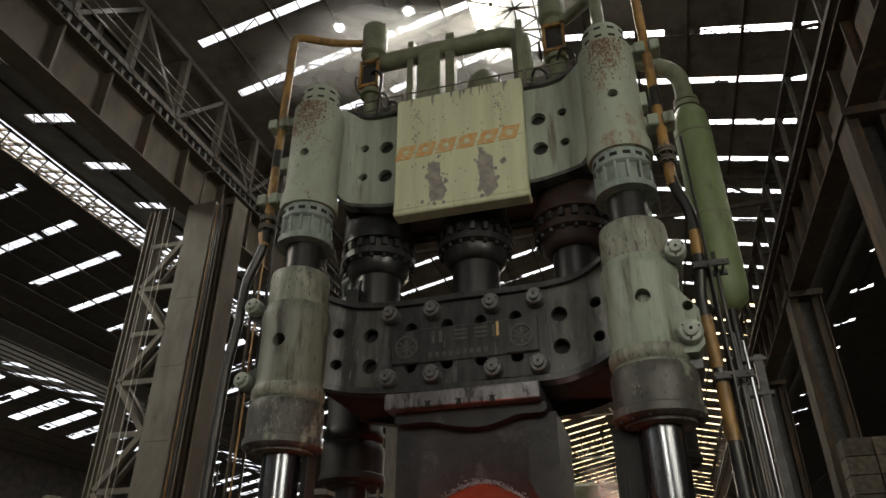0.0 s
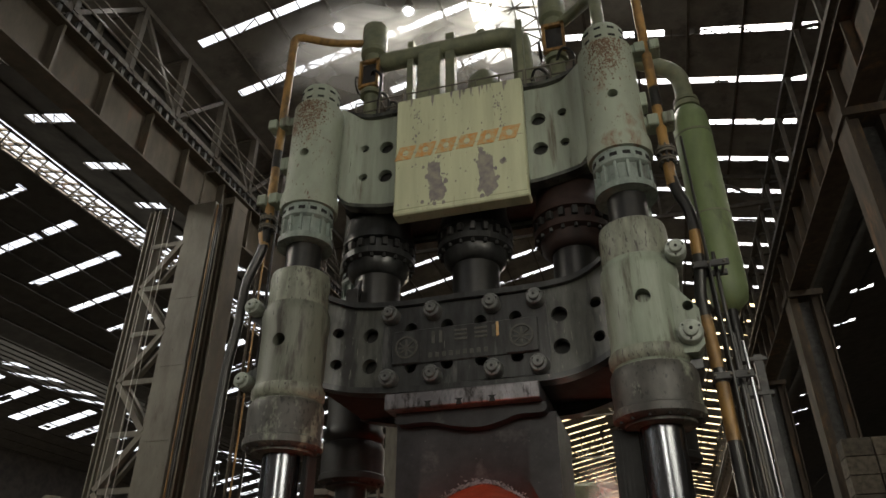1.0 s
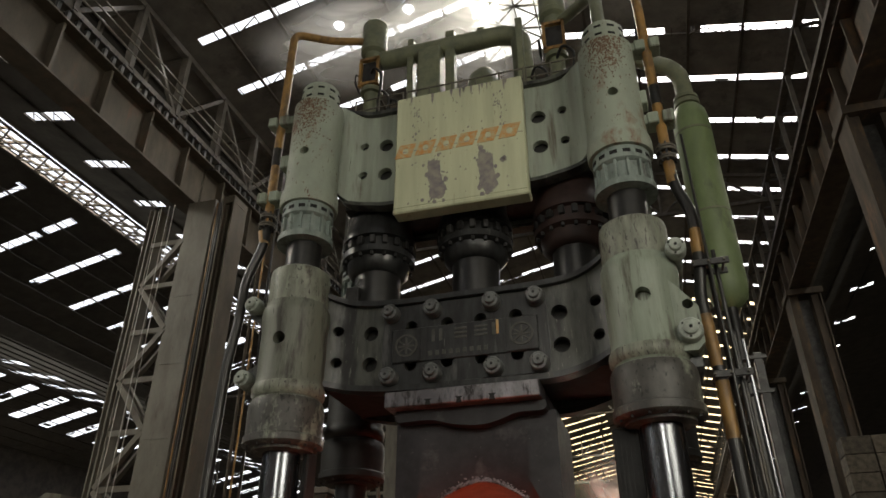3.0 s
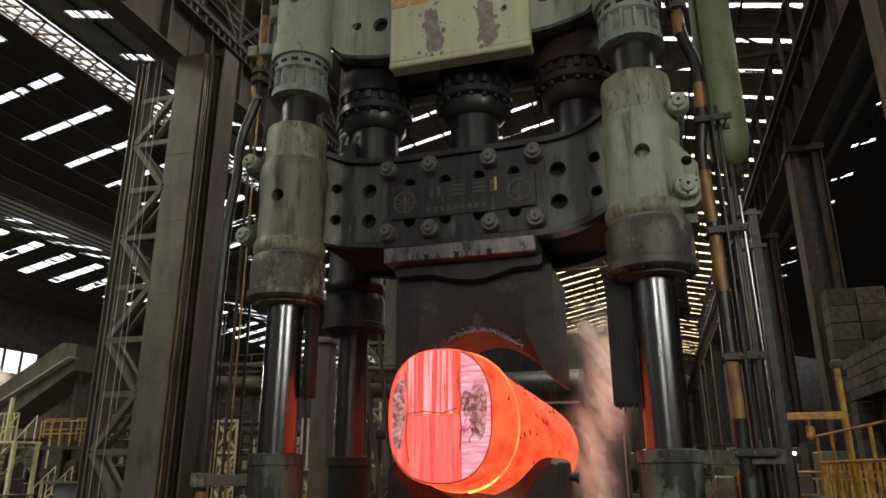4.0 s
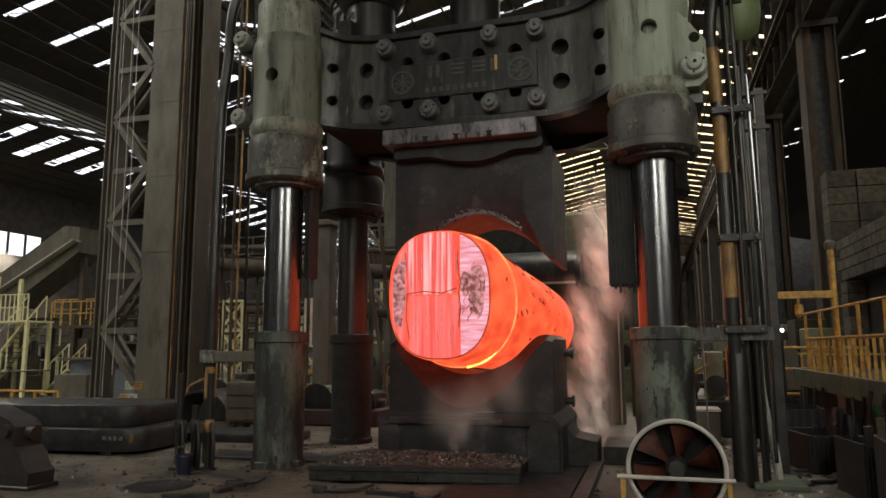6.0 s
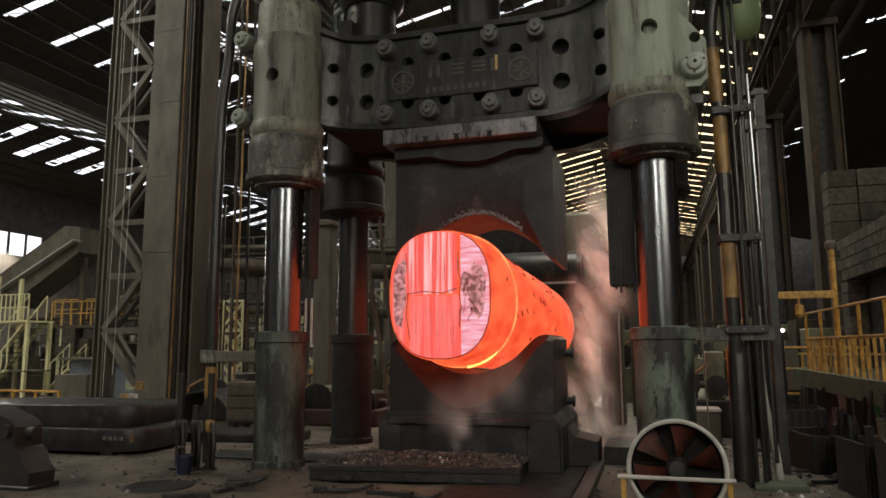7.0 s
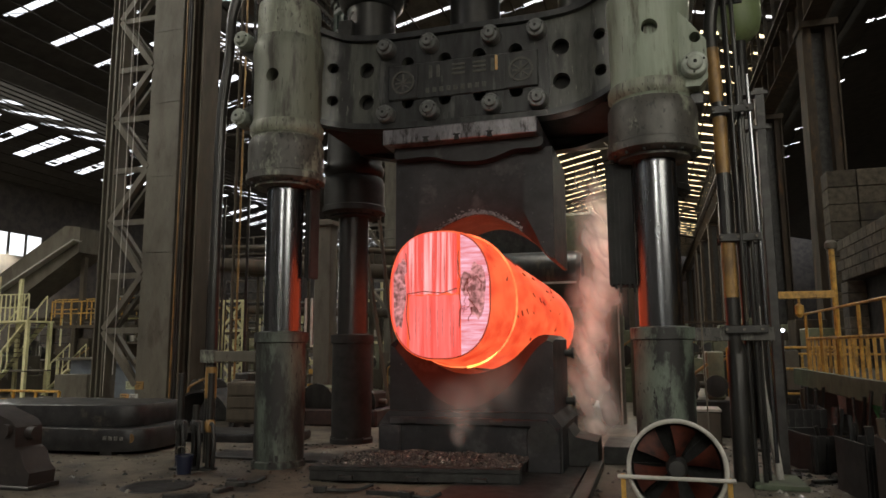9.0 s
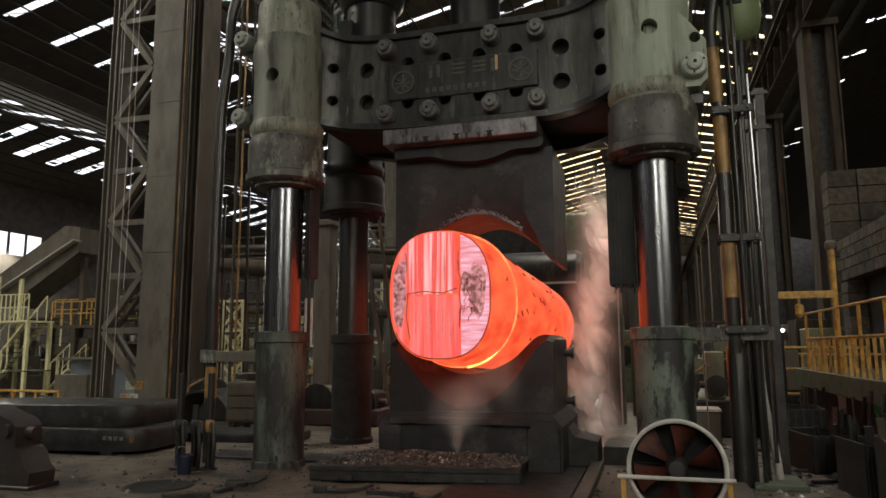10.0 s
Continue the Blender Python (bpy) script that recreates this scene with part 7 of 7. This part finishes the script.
part("cabinet_box", box(B(), -14.6, -13.4, 6.4, 6.9, 0.0, 0.95, 0.01), STEEL_GREY, west_bench)
for x, z, mat in ((-11.28, 0.70, CREAM), (-10.98, 0.70, PIPE_YELLOW), (-11.45, 0.36, ORANGE), (-11.15, 0.36, WHITE_PAINT)):
    sg = tagged(part("notice_sign", box(B(), x - 0.14, x + 0.14, 5.70, 5.735, z - 0.11, z + 0.11, 0.004), mat), "small notice plate on the column foot", "sign", "notice signs")
    for k in range(3):
        part("text_bar", box(B(), x - 0.10, x + 0.08 - 0.03 * k, 5.694, 5.6985, z + 0.05 - 0.05 * k, z + 0.065 - 0.05 * k), BLACK_STEEL, sg)
railing("floor_barrier", [(-16.4, 5.2, 0.0), (-13.0, 5.0, 0.0)], 0.55, "low yellow barrier in front of the cabin", RAIL_YELLOW, "floor barriers", 0.8, (0.55, 1.0), 0.035)
for y, z, x0, x1, r in ((12.0, 4.7, -14.5, -6.0, 0.26), (12.4, 5.5, -16.0, -6.0, 0.10), (16.0, 3.4, -22.0, -6.5, 0.18)):
    g = thing("overhead_pipe", "thick brown pipe on trestle posts", "pipe", "overhead pipes", at=(x0, y, 0))
    part("run", tube(B(), [(x0, y, z + 0.25), (x1, y + 0.5, z - 0.35)], r, n=14), STEEL_BROWN, g)
    for f in (0.1, 0.5, 0.9):
        x = x0 + (x1 - x0) * f
        part("trestle_post", box(B(), x - 0.06, x + 0.06, y + 0.5 * f - 0.06, y + 0.5 * f + 0.06, 0.0, z + 0.25 - 0.6 * f), STEEL_BROWN, g)


def trestle(x, y, w, h, label, mat):
    """An open braced trestle of angle steel."""
    g = thing("braced_trestle", label, "trestle", "braced trestles", at=(x, y, 0))
    for sx in (-1, 1):
        part("leg", bar(B(), (x + sx * w / 2, y, 0), (x + sx * w * 0.40, y, h), 0.12), mat, g, flat=True)
    n = max(2, round(h / w))
    for k in range(n):
        z0, z1 = h * k / n, h * (k + 1) / n
        part("brace", bar(B(), (x - w / 2, y, z0), (x + w * 0.45, y, z1), 0.08), mat, g, flat=True)
        part("brace", bar(B(), (x + w / 2, y, z0), (x - w * 0.45, y, z1), 0.08), mat, g, flat=True)
        part("tie", bar(B(), (x - w / 2, y, z1), (x + w / 2, y, z1), 0.09), mat, g, flat=True)


trestle(-13.5, 14.0, 1.15, 3.6, "pale yellow braced trestle behind the press", PALE_YELLOW)

def pipe_rack(x, y, w, h, seed):
    """Posts that carry service pipes and a handrail."""
    rk = random.Random(seed)
    g = thing("pipe_rack", "steel rack of service pipes in the lit bay", "pipe rack", "pipe racks", at=(x, y, 0))
    for i in range(4):
        px = x + w * i / 3
        part("post", box(B(), px - 0.06, px + 0.06, y - 0.06, y + 0.06, 0, h), rk.choice((STEEL_GREY, PALE_YELLOW, STEEL_BROWN)), g)
    for k in range(7):
        z = h * (0.25 + 0.11 * k)
        part("service_pipe", tube(B(), [(x - 0.4, y - 0.12, z), (x + w * rk.uniform(0.5, 1.1), y - 0.12, z)], rk.choice((0.03, 0.05, 0.08)), n=8), rk.choice((WHITE_PAINT, STEEL_GREY, PALE_YELLOW, PIPE_DARK, STEEL_BROWN)), g)
    for k in range(3):
        px = x + w * rk.random()
        part("drop_pipe", tube(B(), [(px, y - 0.15, 0), (px, y - 0.15, h * rk.uniform(0.6, 1.0))], 0.04, n=8), rk.choice((WHITE_PAINT, PALE_YELLOW, STEEL_GREY)), g)
    for k in range(3):
        px = x + w * rk.random()
        part("valve_box", box(B(), px - 0.2, px + 0.2, y - 0.3, y - 0.17, h * 0.4, h * 0.4 + 0.5, 0.02), rk.choice((WHITE_PAINT, STEEL_BROWN, CREAM)), g)


for x, y, w, h, seed in ((-25.5, 15.5, 4.0, 3.4, 1), (-21.5, 17.0, 4.5, 4.6, 2), (-17.5, 19.0, 4.0, 4.2, 3), (-14.6, 16.5, 2.4, 3.0, 4), (-20.0, 24.0, 6.0, 6.0, 5), (-14.5, 27.0, 3.5, 5.5, 6)):
    pipe_rack(x, y, w, h, seed)
trestle(-17.3, 20.0, 1.3, 2.6, "pale steel trestle in the lit bay", PALE_YELLOW)
trestle(-15.0, 24.0, 1.6, 3.6, "pale steel trestle in the lit bay", PALE_YELLOW)
trestle(-20.5, 26.0, 1.6, 4.5, "grey steel trestle in the next bay", STEEL_GREY)
trestle(-12.6, 30.0, 1.8, 5.0, "grey steel trestle in the next bay", STEEL_GREY)
for x, y, w, z in ((-20.0, 13.2, 3.6, 2.7), (-15.5, 15.0, 4.0, 2.4), (-24.0, 18.0, 5.0, 3.2)):
    m = thing("west_platform", "brown steel platform with railing in the next bay", "platform", "west platforms", at=(x, y, 0))
    part("deck_plate", box(B(), x - w / 2, x + w / 2, y, y + 1.6, z - 0.12, z), STEEL_BROWN, m)
    for k in range(4):
        xx = x - w / 2 + w * k / 3
        part("deck_post", box(B(), xx - 0.08, xx + 0.08, y, y + 0.16, 0.0, z - 0.12), STEEL_BROWN, m)
    railing("west_railing", [(x - w / 2, y, z), (x + w / 2, y, z)], 1.0, "ochre railing on a platform in the next bay", RAIL_YELLOW, "west railings", 0.5, (0.5, 1.0), 0.025)
for k, (x, y, w, h, mat) in enumerate(((-18.2, 12.6, 2.2, 2.2, STEEL_BROWN), (-22.6, 12.0, 2.4, 1.7, STEEL_GREY), (-25.5, 16.0, 2.6, 2.8, STEEL_BROWN), (-13.4, 18.0, 2.0, 2.3, STEEL_BROWN), (-9.0, 18.0, 2.6, 2.0, STEEL_BROWN), (-6.0, 15.0, 2.2, 1.6, OLIVE_PIPE))):
    bench_machine("shop_machine", x, y, w, 1.6, h, "dusty brown shop machine in the next bay", mat, 20 + k)
for k in range(8):
    x, y = -30 + 3.2 * k, 32 + (k * 7) % 11
    bench_machine("far_machine", x, y, 2.6, 2.0, 3.0 + (k * 3) % 4, "dim machine far down the hall", (STEEL_BROWN, STEEL_GREY, OLIVE_PIPE)[k % 3], 40 + k)
for k in range(5):
    bench_machine("far_machine", -2.5 + 2.6 * k, 26 + 6 * (k % 3), 2.4, 2.0, 2.8 + k % 3, "dim machine far down the hall", (STEEL_BROWN, OLIVE_PIPE)[k % 2], 60 + k)
# stacked stock, bins and hoses on the floor behind the press and under the west racks
def stock_pile(x, y, n, seed, label, mat):
    """Round bars lying in a heap between two upright stakes."""
    rk = random.Random(seed)
    g = thing("bar_stack", label, "bar stack", "bar stacks", at=(x, y, 0))
    for row in range(3):
        for k in range(n - row):
            px, pz = x + 0.17 * (k + row * 0.5), 0.14 + 0.145 * row
            part("round_bar", cyl(B(), (px, y - 1.1 + rk.uniform(-0.15, 0.15), pz), (px, y + 1.1, pz), 0.08, 12), mat, g)
    for px in (x - 0.13, x + 0.17 * n):
        part("stake", box(B(), px - 0.035, px + 0.035, y - 0.6, y - 0.5, 0.0, 0.75), STEEL_BROWN, g)
    for yy in (y - 0.55, y + 0.6):
        part("sleeper", box(B(), x - 0.2, x + 0.17 * n + 0.1, yy - 0.06, yy + 0.06, 0.0, 0.06), STEEL_BROWN, g)


stock_pile(-8.9, 7.6, 5, 3, "rusty round bars stacked between stakes", STEEL_BROWN)
stock_pile(-7.3, 9.2, 6, 4, "pale round bars stacked between stakes", STEEL_GREY)
stock_pile(-4.7, 7.4, 4, 8, "rusty round bars stacked between stakes", STEEL_BROWN)


def tall_rack(x, y, w, h, label, seed):
    """A storage rack: uprights, shelves and odd parts on them."""
    rk = random.Random(seed)
    g = thing("storage_rack", label, "rack", "storage racks", at=(x, y, 0))
    for sx in (0, 1):
        for sy in (0, 0.7):
            part("upright", box(B(), x + sx * w - 0.05, x + sx * w + 0.05, y + sy - 0.05, y + sy + 0.05, 0, h), STEEL_GREY, g)
    n = max(2, round(h / 0.9))
    for k in range(1, n + 1):
        z = h * k / n - 0.06
        part("shelf", box(B(), x - 0.05, x + w + 0.05, y - 0.05, y + 0.75, z - 0.05, z), STEEL_BROWN, g)
    for k in range(n):
        z = h * k / n - (0.06 if k else 0.0)
        px = x + 0.15
        while px < x + w - 0.3:
            bw, bh = rk.uniform(0.15, 0.45), rk.uniform(0.15, 0.5)
            if rk.random() < 0.75:
                item = part("stored_box", box(B(), px, px + bw, y + 0.1, y + 0.6, z, z + bh, 0.02), rk.choice((STEEL_BROWN, OLIVE_PIPE, WHITE_PAINT, RAIL_YELLOW, BLACK_STEEL, CREAM)))
                tagged(item, "steel box stored on a rack shelf", "box", "stored boxes")
            px += bw + rk.uniform(0.04, 0.2)


tall_rack(-9.6, 11.2, 1.6, 2.6, "grey storage rack with mixed steel boxes", 5)
tall_rack(-16.8, 11.0, 1.9, 3.0, "grey storage rack with mixed steel boxes", 6)
tall_rack(3.2, 8.6, 1.5, 2.4, "grey storage rack behind the press", 7)


def duct_run(x0, x1, y, z, r, label):
    """A thick insulated duct with bands on hangers."""
    g = thing("overhead_duct", label, "duct", "overhead ducts", at=(x0, y, z))
    part("shell", cyl(B(), (x0, y, z), (x1, y, z), r, 20), STEEL_BROWN, g)
    k = x0 + 0.6
    while k < x1:
        part("band", cyl(B(), (k - 0.04, y, z), (k + 0.04, y, z), r + 0.02, 20), STEEL_GREY, g)
        part("support_post", box(B(), k - 0.05, k + 0.05, y + r + 0.03, y + r + 0.13, 0.0, z + r), STEEL_BROWN, g)
        k += 2.4


duct_run(-14.0, -4.0, 15.2, 5.1, 0.42, "thick brown duct crossing behind the press")
railing("duct_walkway_railing", [(-14.0, 14.7, 5.6), (-4.0, 14.7, 5.6)], 0.7, "grey handrail along the duct walkway", STEEL_GREY, "west railings", 0.9, (0.5, 1.0), 0.025)
tagged(part("duct_walkway", box(B(), -14.1, -3.9, 14.5, 14.95, 5.53, 5.60), STEEL_BROWN), "narrow steel walkway beside the duct", "walkway")
for k in range(7):
    y = 12.0 + 2.1 * k
    lk = tagged(part("bay_locker", box(B(), 7.5, 8.5, y, y + 1.5, 0.0, 1.9 + 0.35 * (k % 3), 0.03), (STEEL_BROWN, OLIVE_PIPE, RUSTY_STEEL, STEEL_GREY)[k % 4]), "tall steel locker against the bay columns", "locker", "bay lockers")
    part("locker_door", box(B(), 7.478, 7.497, y + 0.1, y + 1.4, 0.2, 1.7, 0.004), STEEL_GREY, lk)
# lamps under the roof seen against the smoke
for x, y, z in ((-5.75, 4.85, 20.3), (-3.22, 4.85, 20.3)):
    g = thing("high_bay_lamp", "lit high bay lamp hanging under the roof", "lamp", "high bay lamps", at=(x, y, z))
    part("shade", lathe(B(), [(0.06, 0.55), (0.10, 0.40), (0.26, 0.05), (0.28, 0.0), (0.25, 0.0), (0.09, 0.36)], x, y, z, n=20), STEEL_GREY, g)
    part("bulb", lathe(B(), [(0.0, -0.12), (0.12, -0.08), (0.17, 0.02), (0.0, 0.1)], x, y, z, n=16), LAMP_WHITE, g)
    part("rod", tube(B(), [(x, y, z + 0.5), (x, y, 21.9 - PITCH * abs(x))], 0.02, n=6), PIPE_DARK, g)

# ---------------------------------------------------------------- steam
def steam_material(name, alpha, seed):
    """Thin steam: a see-through scatterer whose density follows cloudy noise and dies out to the rim of its wisp."""
    m = bpy.data.materials.new(name)
    m.use_nodes = True
    nt = m.node_tree
    link = nt.links.new
    nt.nodes.remove(nt.nodes["Principled BSDF"])
    out = nt.nodes["Material Output"]
    tc = nt.nodes.new("ShaderNodeTexCoord")
    mp = nt.nodes.new("ShaderNodeMapping")
    mp.inputs["Location"].default_value = (seed * 3.1, seed * 1.7, 0)
    link(tc.outputs["Object"], mp.inputs["Vector"])
    n = nt.nodes.new("ShaderNodeTexNoise")
    n.inputs["Scale"].default_value, n.inputs["Detail"].default_value, n.inputs["Roughness"].default_value, n.inputs["Distortion"].default_value = 1.5, 3, 0.45, 0.3
    link(mp.outputs["Vector"], n.inputs["Vector"])
    ln = nt.nodes.new("ShaderNodeVectorMath")
    ln.operation = "LENGTH"
    sc = nt.nodes.new("ShaderNodeVectorMath")
    sc.operation = "MULTIPLY"
    sc.inputs[1].default_value = (1, 1, 0.62)
    link(tc.outputs["Object"], sc.inputs[0])
    link(sc.outputs["Vector"], ln.inputs[0])
    fall = nt.nodes.new("ShaderNodeMapRange")
    fall.interpolation_type = "SMOOTHSTEP"
    fall.inputs["From Min"].default_value, fall.inputs["From Max"].default_value = 0.60, 0.05
    link(ln.outputs["Value"], fall.inputs["Value"])
    dens = nt.nodes.new("ShaderNodeMapRange")
    dens.inputs["From Min"].default_value, dens.inputs["From Max"].default_value, dens.inputs["To Max"].default_value = 0.28, 0.75, alpha
    link(n.outputs["Fac"], dens.inputs["Value"])
    mul = nt.nodes.new("ShaderNodeMath")
    mul.operation = "MULTIPLY"
    link(fall.outputs["Result"], mul.inputs[0])
    link(dens.outputs["Result"], mul.inputs[1])
    clear = nt.nodes.new("ShaderNodeBsdfTransparent")
    dif = nt.nodes.new("ShaderNodeBsdfDiffuse")
    dif.inputs["Color"].default_value = (0.97, 0.965, 0.95, 1)
    tra = nt.nodes.new("ShaderNodeBsdfTranslucent")
    tra.inputs["Color"].default_value = (0.97, 0.965, 0.95, 1)
    # both scatterers are summed in full, which brightens wisps beyond the light they receive
    half = nt.nodes.new("ShaderNodeAddShader")
    link(dif.outputs[0], half.inputs[0])
    link(tra.outputs[0], half.inputs[1])
    mix = nt.nodes.new("ShaderNodeMixShader")
    link(mul.outputs["Value"], mix.inputs["Fac"])
    link(clear.outputs[0], mix.inputs[1])
    link(half.outputs[0], mix.inputs[2])
    link(mix.outputs[0], out.inputs["Surface"])
    return m


STEAM = [steam_material("drifting_steam", a, s) for s, a in enumerate((0.52, 0.45, 0.40, 0.14, 0.50))]


def steam_wisp(size, tall, mat):
    """One billow: a crumpled thin lens of vapour about its own centre."""
    bm = B()
    n = 14
    g = [[bm.verts.new((size * (2 * i / n - 1), 0.02 * size * noise.noise((i * 0.4, j * 0.4, size * 9)), tall * (2 * j / n - 1))) for j in range(n + 1)] for i in range(n + 1)]
    for i in range(n):
        for j in range(n):
            bm.faces.new((g[i][j], g[i + 1][j], g[i + 1][j + 1], g[i][j + 1]))
    return tagged(part("steam_wisp", bm, mat), "pale drifting wisp, steam by the ingot and smoke under the roof", "steam", "steam wisps", "stuff")


WISPS = []
rnd = random.Random(5)
for k in range(16):
    ob = steam_wisp(0.60, 0.95, STEAM[k % 3])
    f = k / 15
    WISPS.append((ob, 1.50 + 0.40 * f * f + rnd.uniform(-0.10, 0.16) + 0.12 * math.sin(2.2 * k), 1.75 + 0.05 * k, 0.30 + 3.9 * f, 0.62 + 0.45 * f + rnd.uniform(0, 0.15), rnd.uniform(0, 6.3)))
for k in range(3):
    ob = steam_wisp(0.60, 0.95, STEAM[3])
    WISPS.append((ob, -0.05 + 0.40 * k, -1.35 - 0.1 * (k % 3), 0.75 + 0.2 * k, 0.65, k * 1.1))
for k in range(3):
    ob = steam_wisp(0.60, 0.95, STEAM[3])
    WISPS.append((ob, 0.0 + 0.07 * k, -1.24 - 0.02 * k, 0.40 + 0.12 * k, 0.22 + 0.07 * k, 2.0 * k))
# smoke under the roof, drawn with the same wisps
for k in range(10):
    ob = steam_wisp(0.60, 0.95, STEAM[4])
    WISPS.append((ob, -5.2 + 0.55 * k, 2.6 + 0.2 * k, 17.2 + 0.8 * (k % 3), 3.6 + 0.8 * (k % 2), k * 0.8))


# ---------------------------------------------------------------- motion
def motions():
    for ob, x, y, z, s, ph in WISPS:
        ob.scale = (s, s, s)
        rise = 0.45 * s
        rows = []
        for i in range(11):
            t = float(i)
            rows.append((t, pose(x + 0.09 * s * math.sin(0.9 * t + ph), y, z + rise * (t / 10 - 0.5) + 0.05 * math.sin(1.7 * t + ph), -28, 5 * math.sin(0.7 * t + ph), (YAW + 28 if y > 0 and z < 6 else YAW) + 8 * math.sin(0.4 * t + ph))))
        walk(ob, rows)


motions()
